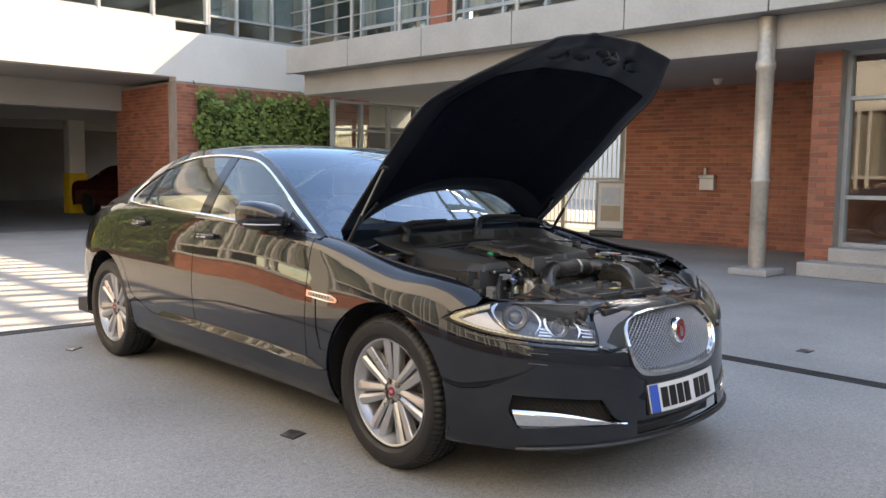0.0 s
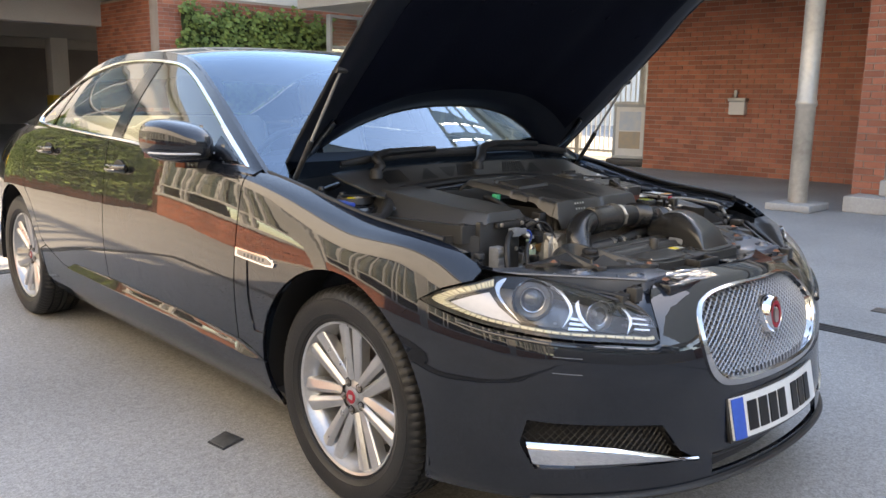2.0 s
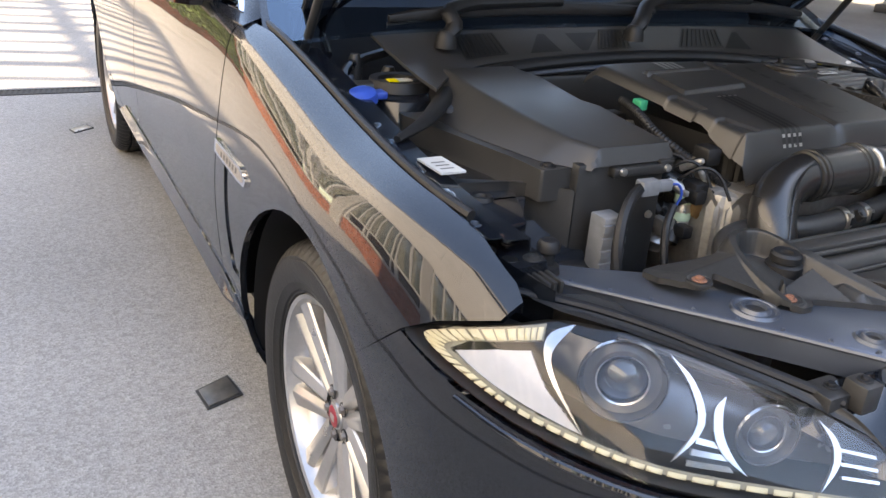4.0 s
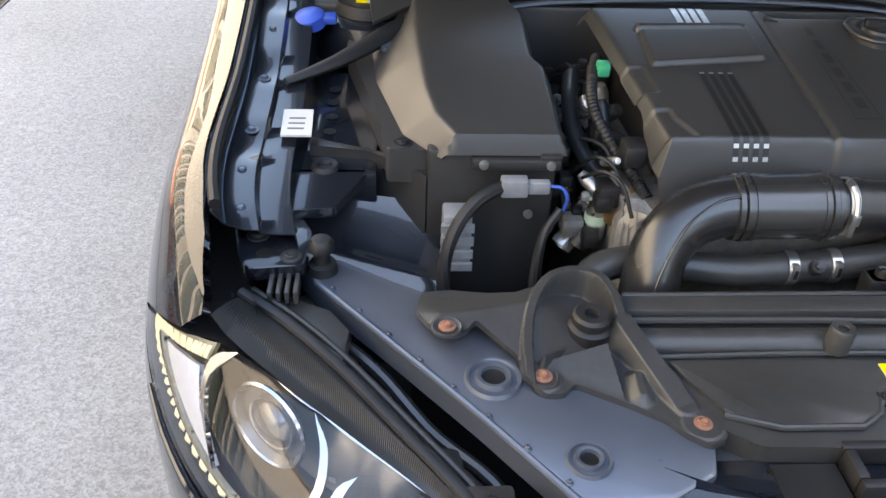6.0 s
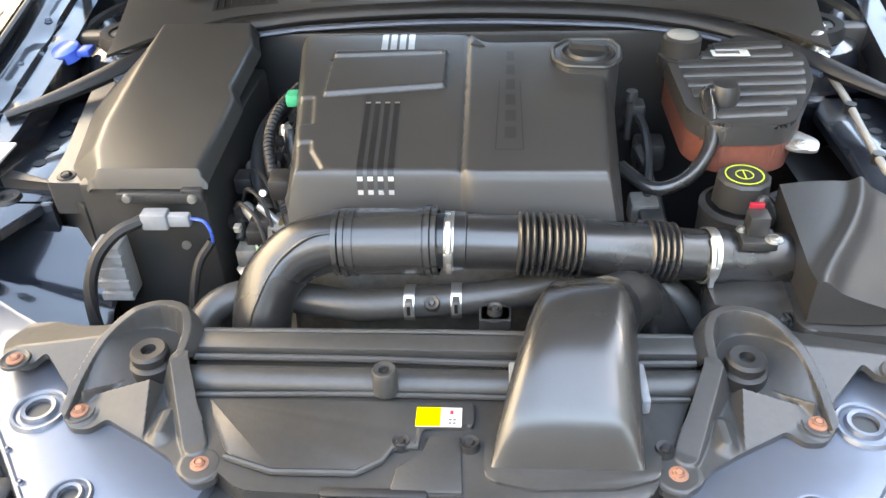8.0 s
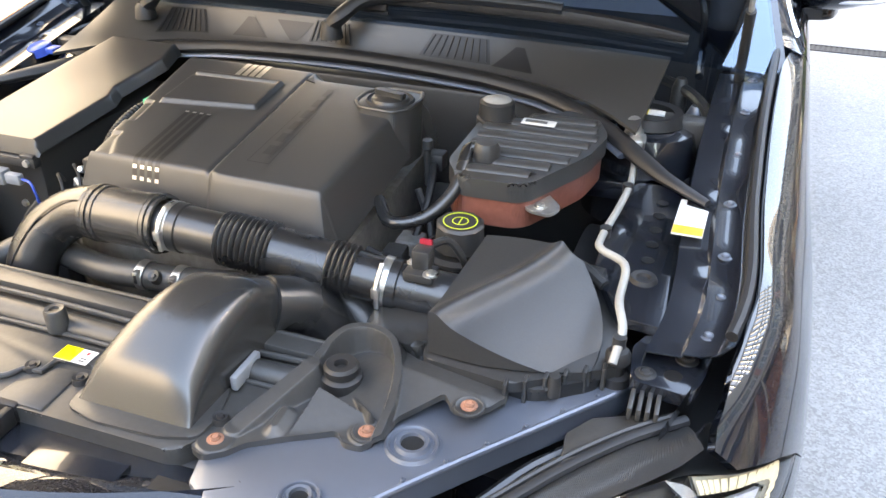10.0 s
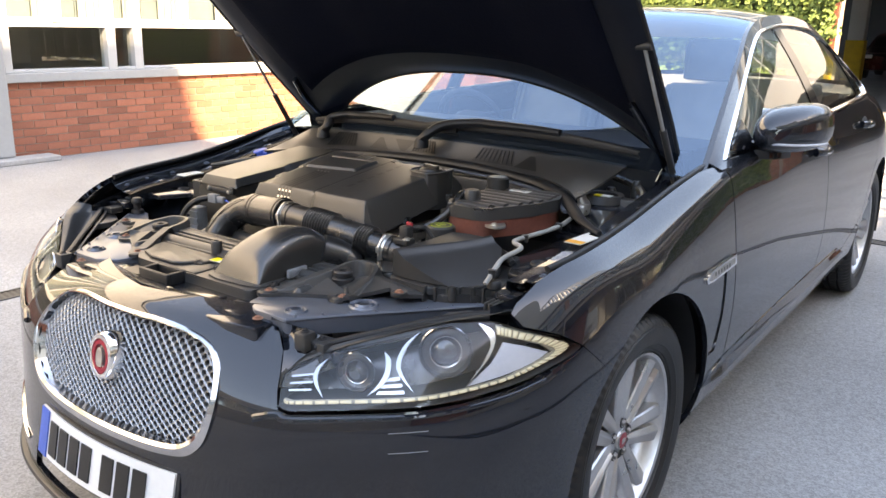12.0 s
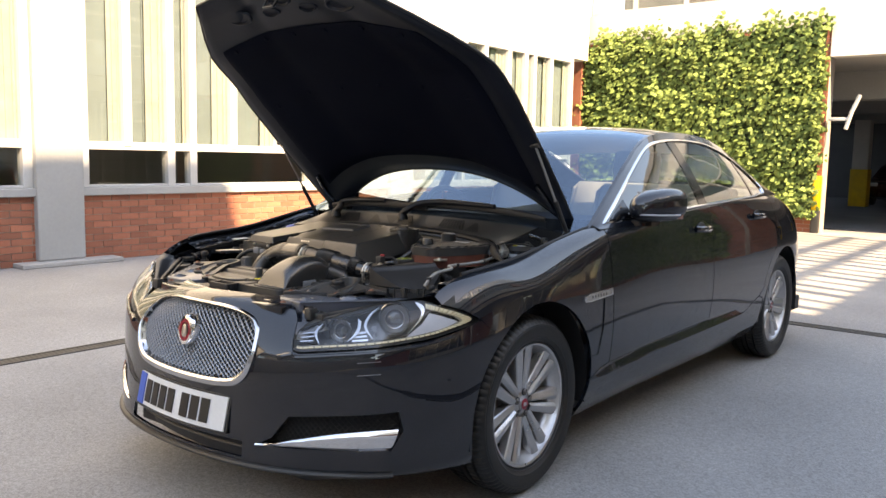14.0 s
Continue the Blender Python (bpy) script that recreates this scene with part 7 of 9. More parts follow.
def arm_sheet(outline, sg, step=0.0013):
    """The arm as one moulded sheet inside its outline, with a short turned-down edge."""
    px, py = np.array([p[0] for p in outline]), np.array([p[1] for p in outline])
    gx, gy = np.meshgrid(np.arange(px.min() - step, px.max() + 2 * step, step), np.arange(py.min() - step, py.max() + 2 * step, step), indexing="ij")
    sides = list(zip(outline, outline[1:] + outline[:1]))
    mx, my = gx[:-1, :-1] + step / 2, gy[:-1, :-1] + step / 2
    kept = np.zeros(mx.shape, bool)
    for (xa, ya), (xb, yb) in sides:
        if ya != yb:
            kept ^= ((ya > my) != (yb > my)) & (mx < (xb - xa) * (my - ya) / (yb - ya) + xa)
    count = np.zeros(gx.shape, int)
    for di in (0, 1):
        for dj in (0, 1):
            count[di:gx.shape[0] - 1 + di, dj:gx.shape[1] - 1 + dj] += kept
    border = (count > 0) & (count < 4)
    bx, by = gx[border], gy[border]
    best, nx, ny = np.full_like(bx, 9.0), bx.copy(), by.copy()
    for a, b in sides:
        d, t = to_segment(bx, by, a, b)
        nearer = d < best
        best = np.where(nearer, d, best)
        nx, ny = np.where(nearer, a[0] + t * (b[0] - a[0]), nx), np.where(nearer, a[1] + t * (b[1] - a[1]), ny)
    gx[border], gy[border] = nx, ny
    gz = arm_height(gx, gy)
    bm = bmesh.new()
    at = {(i, j): bm.verts.new((gx[i, j] * (1 if sg < 0 else -1), gy[i, j], gz[i, j])) for i, j in zip(*np.nonzero(count))}
    for i, j in zip(*np.nonzero(kept)):
        q = (at[i, j], at[i + 1, j], at[i + 1, j + 1], at[i, j + 1])
        bm.faces.new(q if sg < 0 else q[::-1])
    foot = {}
    for e in [e for e in bm.edges if len(e.link_faces) == 1]:
        for v in e.verts:
            if v not in foot:
                foot[v] = bm.verts.new((v.co.x, v.co.y, v.co.z - 0.009))
        a, b = e.verts
        bm.faces.new((a, b, foot[b], foot[a]))
    bmesh.ops.recalc_face_normals(bm, faces=bm.faces)
    return bm


def front_structure():
    """Painted diagonal rails, latch panel and the plastic shroud over the radiator."""
    for sg in (-1, 1):
        px = lambda x, sg=sg: x if sg < 0 else -x
        out = [(-0.70, -0.322), (-0.672, -0.304), (-0.645, -0.316), (-0.574, -0.362), (-0.51, -0.398), (-0.40, -0.44), (-0.30, -0.52), (-0.235, -0.62), (-0.25, -0.672), (-0.30, -0.70), (-0.395, -0.70), (-0.483, -0.587), (-0.574, -0.479), (-0.675, -0.362)]
        rail = part("front_rail", slab(flip(out, sg), 0.712, 0.752, 0.007), "bay_paint", car, "painted diagonal front rail")
        part("rail_lip", tube([(px(-0.395), -0.698, 0.748), (px(-0.483), -0.586, 0.749), (px(-0.574), -0.478, 0.75), (px(-0.674), -0.362, 0.752)], 0.0045, 8, steps=20), "bay_paint", rail)
        for (x, y, r) in ((-0.464, -0.535, 0.026), (-0.378, -0.652, 0.019)):
            disc("pressed_ring", px(x), y, 0.752, [(r * 0.52, -0.001), (r * 0.56, 0.006), (r * 0.74, 0.0068), (r * 0.84, 0.0015), (r * 1.0, 0.001), (r * 1.08, 0.004), (r * 1.2, 0.0045), (r * 1.3, 0.0)], "bay_paint", rail, n=40)
            disc("hole", px(x), y, 0.7525, [(0.0, 0.0005), (r * 0.54, 0.0007)], "ink", rail, n=24)
        for t in np.linspace(0.04, 0.96, 8):
            bolt(px(-0.664 + t * 0.272), -0.362 - t * 0.33, 0.7515, rail, "bay_paint", 0.0032, "rivet")
        disc("bump_stop", px(-0.668), -0.336, 0.752, [(0.0, 0.052), (0.012, 0.05), (0.0165, 0.044), (0.0165, 0.034), (0.011, 0.03), (0.011, 0.014), (0.018, 0.012), (0.02, 0.0)], "seal", rail, "black rubber bonnet stop")
        # corner plate between wing channel and rail
        plate = [(-0.785, -0.285), (-0.70, -0.262), (-0.682, -0.30), (-0.688, -0.37), (-0.758, -0.378), (-0.772, -0.35)]
        cp = part("corner_plate", slab(rounded(flip(plate, sg), 0.01), 0.768, 0.786, 0.004), "bay_dark", car, "dark painted corner plate with bolts")
        for dx, dy, rr in ((-0.752, -0.305, 0.011), (-0.712, -0.296, 0.007), (-0.705, -0.352, 0.010)):
            bolt(px(dx), dy, 0.786, cp, "black", rr)
        disc("hole", px(-0.738), -0.345, 0.7862, [(0.0, 0.0005), (0.0115, 0.0007), (0.012, 0.0)], "ink", cp, n=16)
        for k in range(4):
            x = px(-0.695 - 0.0105 * k)
            part("clip_rib", boxes((x - 0.0028, x + 0.0028, -0.412, -0.372, 0.758, 0.776), bevel=0.001), "dust_black", car)
        # lamp shroud in front of the rail
        shr = [(-0.76, -0.385), (-0.70, -0.36), (-0.475, -0.61), (-0.41, -0.69), (-0.43, -0.75), (-0.52, -0.72), (-0.66, -0.62), (-0.77, -0.48)]
        part("lamp_shroud", slab(flip(shr, sg), 0.50, 0.55, 0.008), "seal", car, "black plastic lamp shroud")
        panel = [(-0.752, -0.402), (-0.70, -0.392), (-0.652, -0.415), (-0.628, -0.452), (-0.632, -0.502), (-0.645, -0.505)]
        part("shroud_panel", slab(flip(panel, sg), 0.735, 0.752, 0.004), "dust_black", car, "smooth dark filler panel beside the lamp")
        pts = [(-0.762, -0.400, 0.768), (-0.70, -0.452, 0.764), (-0.637, -0.515, 0.754), (-0.575, -0.585, 0.738), (-0.515, -0.652, 0.722), (-0.478, -0.700, 0.712)]
        part("lamp_seal", tube([(px(p[0]), p[1], p[2]) for p in pts], 0.0075, 8, steps=24, flat=0.8), "seal", car)
        part("lamp_seal_lip", tube([(px(p[0] + 0.012), p[1] + 0.012, p[2] - 0.006) for p in pts], 0.0045, 8, steps=24), "black", car)
        for cx, cy, wx, wy, zt in ((-0.60, -0.50, 0.022, 0.03, 0.69), (-0.555, -0.545, 0.026, 0.022, 0.665), (-0.515, -0.60, 0.018, 0.03, 0.68), (-0.64, -0.455, 0.02, 0.018, 0.705), (-0.475, -0.64, 0.03, 0.024, 0.67)):
            part("lamp_carrier", boxes((px(cx) - wx, px(cx) + wx, cy - wy, cy + wy, 0.52, zt), bevel=0.006), "black", car)
        for k, off in enumerate((0.022, 0.045)):
            part("lamp_cable", tube([(px(p[0] + off), p[1] + off * 0.9, p[2] - 0.045 - 0.012 * k - 0.01 * math.sin(p[0] * 40)) for p in pts[1:]], 0.011 - 0.003 * k, 8, steps=18), "hose", car)
        edge = catmull(pts, 81)

        def brow(u, v, px=px, edge=edge):
            i = min(u * 80, 79.999)
            a = Vector(edge[int(i)]).lerp(Vector(edge[int(i) + 1]), i - int(i))
            x = -0.862 + 0.372 * u
            z = float(np.interp(-x, [0.49, 0.515, 0.60, 0.735, 0.80, 0.845, 0.862], [0.668, 0.686, 0.718, 0.761, 0.778, 0.787, 0.793]))
            q = inset_body(sx(-x), z, 0.003)
            p = Vector((-q.x, q.y, q.z)).lerp(a + Vector((0, 0, -0.006)), v * 0.97) + Vector((0, 0, 0.004 * math.sin(math.pi * v)))
            if 0.2 < v < 0.75:
                p.z += 0.0009 * (round(u * 300) % 2)
            return Vector((px(p.x), p.y, p.z))
        part("lamp_top", surface(brow, 300, 7, 0.0), "black", car, "ribbed black lamp top cover")
        for x0, x1, y0, y1, z0, z1, mt in ((-0.505, -0.452, -0.70, -0.655, 0.67, 0.722, "black"), (-0.47, -0.438, -0.718, -0.684, 0.70, 0.739, "dust_black"), (-0.535, -0.505, -0.685, -0.65, 0.675, 0.708, "bay_dark")):
            xa, xb = (x0, x1) if sg < 0 else (-x1, -x0)
            br = part("lamp_bracket", boxes((xa, xb, y0, y1, z0, z1), bevel=0.005), mt, car)
            bolt((xa + xb) / 2, (y0 + y1) / 2, z1, br, "seal", 0.007)
    # latch panel behind the grille
    lp = slab([(-0.36, -0.70), (-0.30, -0.64), (0.30, -0.64), (0.36, -0.70), (0.36, -0.75), (0.28, -0.765), (-0.28, -0.765), (-0.36, -0.75)], 0.70, 0.738, 0.006)
    latch = part("latch_panel", lp, "bay_dark", car, "painted latch panel with worn plates")
    for x0, x1, y0, y1 in ((-0.30, -0.16, -0.735, -0.665), (-0.13, -0.01, -0.745, -0.70), (0.05, 0.17, -0.735, -0.665), (0.20, 0.29, -0.73, -0.68)):
        part("plate", boxes((x0, x1, y0, y1, 0.738, 0.7445), bevel=0.002), "bay_dark", latch)
    part("latch", boxes((-0.115, -0.005, -0.70, -0.688, 0.738, 0.765), (-0.115, -0.005, -0.652, -0.64, 0.738, 0.765), (-0.115, -0.103, -0.688, -0.652, 0.738, 0.765), (-0.017, -0.005, -0.688, -0.652, 0.738, 0.765), bevel=0.003), "seal", latch, "black bonnet latch")
    part("latch_gap", boxes((-0.19, -0.12, -0.70, -0.655, 0.738, 0.7455)), "ink", latch)
    part("latch_gap", boxes((0.21, 0.265, -0.70, -0.67, 0.738, 0.7455)), "ink", latch)
    for x, mt in ((-0.335, "rust"), (-0.19, "zinc"), (0.03, "zinc"), (0.2, "zinc"), (0.335, "rust")):
        bolt(x, -0.72, 0.7445, latch, mt, 0.008)
    # plastic shroud: back lip, gutter, long rib and a stepped front field
    sh = part("radiator_shroud", slab(rounded([(-0.305, -0.43), (0.30, -0.43), (0.285, -0.50), (0.235, -0.615), (0.215, -0.648), (0.02, -0.648), (-0.06, -0.65), (-0.20, -0.645), (-0.245, -0.61), (-0.29, -0.50)], 0.015), 0.735, 0.762, 0.005), "dust_black", car, "dusty black plastic radiator shroud")
    part("rear_lip", slab([(-0.30, -0.452), (-0.30, -0.422), (0.30, -0.424), (0.30, -0.455)], 0.752, 0.780, 0.004), "dust_black", sh)
    part("rear_edge", tube([(-0.297, -0.421, 0.779), (0.0, -0.422, 0.781), (0.297, -0.424, 0.779)], 0.003, 6), "dust_black", sh)
    part("gutter_rim", tube([(-0.30, -0.461, 0.772), (-0.10, -0.463, 0.773), (0.10, -0.468, 0.773), (0.295, -0.462, 0.772)], 0.0045, 8, steps=16), "dust_black", sh, "thin raised gutter rim")
    part("rib", tube([(-0.30, -0.489, 0.760), (-0.1, -0.492, 0.762), (0.1, -0.493, 0.762), (0.30, -0.487, 0.760)], 0.0185, 14, steps=16), "dust_black", sh, "long moulded rib")
    part("rib_foot", tube([(-0.285, -0.516, 0.764), (-0.1, -0.513, 0.766), (0.1, -0.515, 0.766), (0.28, -0.512, 0.764)], 0.0035, 8, steps=16), "dust_black", sh)
    part("peg", turned([(0.0, 0.019), (0.006, 0.018), (0.007, 0.021), (0.0125, 0.022), (0.0145, 0.019), (0.0145, -0.012)], 24, Matrix.Translation((-0.062, -0.508, 0.780))), "dust_black", sh, "short round moulded peg")
    part("peg_hole", turned([(0.0, 0.0), (0.0068, 0.0006)], 18, Matrix.Translation((-0.062, -0.508, 0.7985))), "ink", sh)
    part("raised_field", slab(rounded([(-0.265, -0.524), (0.04, -0.524), (0.04, -0.560), (-0.018, -0.562), (-0.02, -0.585), (-0.048, -0.588), (-0.056, -0.605), (-0.08, -0.622), (-0.17, -0.622), (-0.222, -0.604), (-0.248, -0.56)], 0.006, 3), 0.760, 0.7685, 0.003), "dust_black", sh)
    part("field_edge", tube([(-0.225, -0.604, 0.764), (-0.17, -0.624, 0.766), (-0.082, -0.624, 0.766), (-0.056, -0.607, 0.766), (-0.047, -0.59, 0.766), (-0.021, -0.587, 0.766), (-0.019, -0.564, 0.766)], 0.004, 8), "dust_black", sh)
    part("step_block", slab([(-0.012, -0.572), (0.026, -0.57), (0.03, -0.645), (-0.045, -0.645), (-0.04, -0.612), (-0.012, -0.597)], 0.757, 0.765, 0.003), "dust_black", sh)
    lb = part("label", boxes((-0.024, 0.026, -0.562, -0.535, 0.7687, 0.7698)), "white", sh, "small yellow and white label")
    part("label_yellow", boxes((-0.024, 0.003, -0.562, -0.535, 0.7699, 0.7703)), "yellow_label", lb)
    part("label_mark", boxes((0.013, 0.017, -0.545, -0.539, 0.7699, 0.7703)), "red", lb)
    for k in range(2):
        part("label_bar", boxes((0.0115, 0.0155, -0.559 + 0.005 * k, -0.556 + 0.005 * k, 0.7699, 0.7703)), "grey_ink", lb)
        part("label_bar", boxes((0.0165, 0.02, -0.559 + 0.005 * k, -0.556 + 0.005 * k, 0.7699, 0.7703)), "grey_ink", lb)
    for x, y in ((0.068, -0.468), (0.036, -0.583), (0.24, -0.585), (-0.038, -0.583)):
        disc("clip", x, y, 0.766, [(0.0, 0.006), (0.004, 0.006), (0.005, 0.003), (0.0095, 0.0045), (0.0115, -0.006)], "seal", sh)
    # side arms with mounts
    for sg in (-1, 1):
        px = lambda x, sg=sg: x if sg < 0 else -x
        arm = [(-0.541, -0.392), (-0.505, -0.389), (-0.46, -0.409), (-0.425, -0.414), (-0.398, -0.395), (-0.366, -0.382), (-0.335, -0.386), (-0.305, -0.408), (-0.292, -0.43), (-0.30, -0.475), (-0.271, -0.542), (-0.244, -0.588), (-0.228, -0.604), (-0.228, -0.632), (-0.248, -0.641), (-0.270, -0.626), (-0.284, -0.606), (-0.322, -0.582), (-0.376, -0.552), (-0.39, -0.568), (-0.412, -0.567), (-0.432, -0.545), (-0.434, -0.513), (-0.456, -0.490), (-0.480, -0.464), (-0.497, -0.485), (-0.522, -0.484), (-0.538, -0.462), (-0.549, -0.435)]
        a = part("shroud_arm", arm_sheet(rounded(arm, 0.007, 3), sg), "dust_black", car, "dusty plastic shroud arm")
        disc("mount", px(-0.346), -0.474, 0.757, [(0.0, 0.026), (0.007, 0.025), (0.009, 0.038), (0.019, 0.039), (0.0225, 0.035), (0.0225, 0.026), (0.0195, 0.024), (0.026, 0.020), (0.0275, 0.0)], "seal", a, "black rubber mount", n=28)
        disc("mount_hole", px(-0.346), -0.474, 0.786, [(0.0, 0.0), (0.009, 0.001)], "ink", a)
        for x, y, z in ((-0.514, -0.476, 0.778), (-0.410, -0.543, 0.763), (-0.25, -0.613, 0.761)):
            disc("boss", px(x), y, z - 0.003, [(0.0, 0.0022), (0.014, 0.0022), (0.0165, 0.004), (0.018, 0.0035), (0.0185, 0.0)], "dust_black", a, n=24)
            bolt(px(x), y, z, a, "rust", 0.0075)


def intake():
    """Air duct, filter box, pipe with bellows and the turbo elbow."""
    def scoop(u, v):
        """Hump from the front flange over a broad crest, closing down behind."""
        t = u
        y = -0.615 + 0.225 * t
        hz = 0.776 + 0.092 * math.sin(math.pi * min(1.0, 0.05 + 0.66 * t)) ** 0.85 - 0.014 * max(0.0, t - 0.8) / 0.2
        xm = 0.137 + 0.036 * t ** 1.2
        hw = 0.080 - 0.023 * t
        a = math.pi * v
        c, s = math.cos(a), math.sin(a)
        x = xm - math.copysign(abs(c) ** 0.5, c) * hw * (1 - 0.06 * abs(s))
        z = 0.764 + (hz - 0.764) * abs(s) ** 0.42
        z -= 0.008 * math.exp(-((v - 0.42) / 0.1) ** 2) * max(0.0, t - 0.55) / 0.45
        if t < 0.17:
            z = 0.764 + (z - 0.764) * (1 - (1 - t / 0.17) ** 2.6)
        return Vector((x, y, z))
    sc = part("air_scoop", surface(scoop, 44, 40), "scoop", car, "smooth black moulded air scoop")

    def scoop_back(u, v):
        """The duct turns down towards the filter side behind the crest."""
        p = scoop(1.0, u)
        k = v
        return Vector((p.x + 0.045 * k ** 1.3, p.y + 0.075 * k * (1 - 0.3 * k), p.z - 0.11 * k ** 2.0 * (0.35 + 0.65 * (p.z - 0.764) / 0.1)))
    part("scoop_tail", surface(scoop_back, 40, 12, 0.004), "scoop", sc)
    part("scoop_flange", slab(rounded([(0.052, -0.628), (0.10, -0.640), (0.19, -0.636), (0.232, -0.622), (0.236, -0.585), (0.222, -0.53), (0.07, -0.53), (0.05, -0.585)], 0.012), 0.758, 0.7665, 0.002), "dust_black", sc)
    for x0, x1 in ((0.078, 0.088), (0.222, 0.232)):
        part("scoop_rib", boxes((x0, x1, -0.535, -0.475, 0.764, 0.785), bevel=0.003), "grey_plug", sc)
    part("scoop_mouth", tube([(0.20, -0.40, 0.80), (0.235, -0.355, 0.775), (0.27, -0.34, 0.72), (0.31, -0.335, 0.66)], 0.042, 16, steps=14), "hose", sc)
    # main pipe: axis falls gently towards the filter box
    def axis(x):
        return Vector((x, float(np.interp(x, [-0.14, 0.0, 0.12, 0.22, 0.34, 0.44], [-0.316, -0.320, -0.318, -0.311, -0.299, -0.291])), float(np.interp(x, [-0.14, 0.0, 0.12, 0.22, 0.34, 0.44], [0.839, 0.844, 0.838, 0.826, 0.807, 0.797]))))

    def along(x0, x1, n=8):
        return [axis(x0 + (x1 - x0) * i / n) for i in range(n + 1)]

    def ring_at(name, x, prof, material, parent, label="", n=28):
        t = (axis(x + 0.01) - axis(x - 0.01)).normalized()
        return part(name, turned(prof, n, Matrix.Translation(axis(x)) @ t.to_track_quat('Z', 'Y').to_matrix().to_4x4()), material, parent, label)
    pipe = part("intake_pipe", tube(along(-0.128, -0.018), 0.0427, 28), "scoop", car, "black intake pipe with bellows")
    part("elbow", tube([(-0.12, -0.316, 0.840), (-0.16, -0.316, 0.836), (-0.20, -0.324, 0.820), (-0.231, -0.345, 0.790), (-0.243, -0.368, 0.745), (-0.245, -0.38, 0.68), (-0.245, -0.38, 0.58)], lambda t: 0.040 - 0.003 * t, 24, steps=34), "hose", pipe)
    seam = [(-0.13, -0.340, 0.872), (-0.17, -0.345, 0.866), (-0.21, -0.362, 0.838), (-0.240, -0.39, 0.79), (-0.255, -0.412, 0.74)]
    part("elbow_seam", tube(seam, 0.0016, 6, steps=20), "hose", pipe, "thin moulded seam line")
    for x, r in ((-0.138, 0.0435), (-0.128, 0.0452), (-0.117, 0.0445), (-0.030, 0.0445), (-0.021, 0.0462), (-0.013, 0.0440)):
        ring_at("pipe_ring", x, [(r - 0.004, -0.0042), (r, -0.0032), (r, 0.0032), (r - 0.004, 0.0042)], "scoop", pipe)
    part("pipe_mid", tube(along(-0.016, 0.092), 0.0352, 26), "hose", pipe)
    part("pipe_mid", tube(along(0.165, 0.255), 0.0358, 26), "hose", pipe)
    part("pipe_end", tube(along(0.285, 0.44), 0.0335, 26), "hose", pipe)
    for x0, x1, n, r in ((0.088, 0.170, 10, 0.0412), (0.250, 0.290, 5, 0.0400)):
        for k in range(n):
            h = (x1 - x0) / n * 0.5
            ring_at("bellows", x0 + (x1 - x0) * (k + 0.5) / n, [(r * 0.84, -h), (r * 0.965, -h * 0.5), (r, 0), (r * 0.965, h * 0.5), (r * 0.84, h)], "hose", pipe, n=26)
    for x, r in ((0.004, 0.0372), (0.334, 0.0362)):
        ring_at("hose_clamp", x, [(r - 0.001, -0.0065), (r + 0.001, -0.006), (r + 0.001, 0.006), (r - 0.001, 0.0065)], "zinc", pipe, "zinc hose clamp")
        ring_at("hose_collar", x + 0.011, [(r - 0.003, -0.009), (r + 0.0005, -0.007), (r + 0.0005, 0.009), (r - 0.003, 0.011)], "hose", pipe)
        c = axis(x)
        part("clamp_screw", boxes((x - 0.006, x + 0.006, c.y - r - 0.007, c.y - r + 0.006, c.z - 0.004, c.z + 0.012), bevel=0.002), "zinc", pipe)
        part("clamp_spring", tube([(x, c.y - r * 0.35, c.z + r * 0.98), (x + 0.001, c.y - r * 0.75, c.z + r * 0.72), (x, c.y - r - 0.002, c.z + 0.010)], 0.004, 10, steps=10), "zinc", pipe)
        part("clamp_tail", boxes((x - 0.003, x + 0.004, c.y - r - 0.004, c.y - r + 0.002, c.z - 0.022, c.z - 0.004), bevel=0.001), "zinc", pipe)
    # lower hose
    lh = part("coolant_hose", tube([(-0.40, -0.43, 0.64), (-0.345, -0.375, 0.71), (-0.312, -0.335, 0.745), (-0.262, -0.318, 0.752), (-0.20, -0.325, 0.752), (-0.12, -0.340, 0.752), (-0.05, -0.338, 0.756), (0.02, -0.332, 0.758), (0.09, -0.322, 0.762), (0.15, -0.306, 0.768), (0.22, -0.298, 0.766), (0.29, -0.305, 0.752), (0.34, -0.33, 0.70)], 0.0215, 16, steps=60), "dust_black", car, "dull black coolant hose")
    for x, y in ((-0.049, -0.338), (0.012, -0.333)):
        part("hose_clip", turned([(0.0222, -0.007), (0.0238, -0.007), (0.0238, 0.007), (0.0222, 0.007)], 24, Matrix.Translation((x, y, 0.757)) @ Matrix.Rotation(radians(90), 4, 'Y')), "zinc", lh, "zinc hose clip")
        part("hose_clip_lug", boxes((x - 0.005, x + 0.005, y - 0.026, y - 0.014, 0.752, 0.776), bevel=0.002), "zinc", lh)
        part("hose_clip_slot", boxes((x - 0.0022, x + 0.0022, y - 0.0272, y - 0.0258, 0.757, 0.771)), "ink", lh)
    disc("bleed_screw", -0.019, -0.352, 0.766, [(0.0, 0.012), (0.003, 0.012), (0.004, 0.009), (0.009, 0.011), (0.011, 0.0), (0.009, -0.01)], "black", lh, tilt=(40, 0, 0))
    disc("bracket_head", 0.062, -0.372, 0.770, [(0.0, 0.01), (0.004, 0.009), (0.005, 0.006), (0.009, 0.009), (0.01, 0.0), (0.02, 0.0)], "black", lh)
    part("hose_bracket", boxes((0.042, 0.083, -0.388, -0.358, 0.735, 0.770), bevel=0.003), "black", lh)
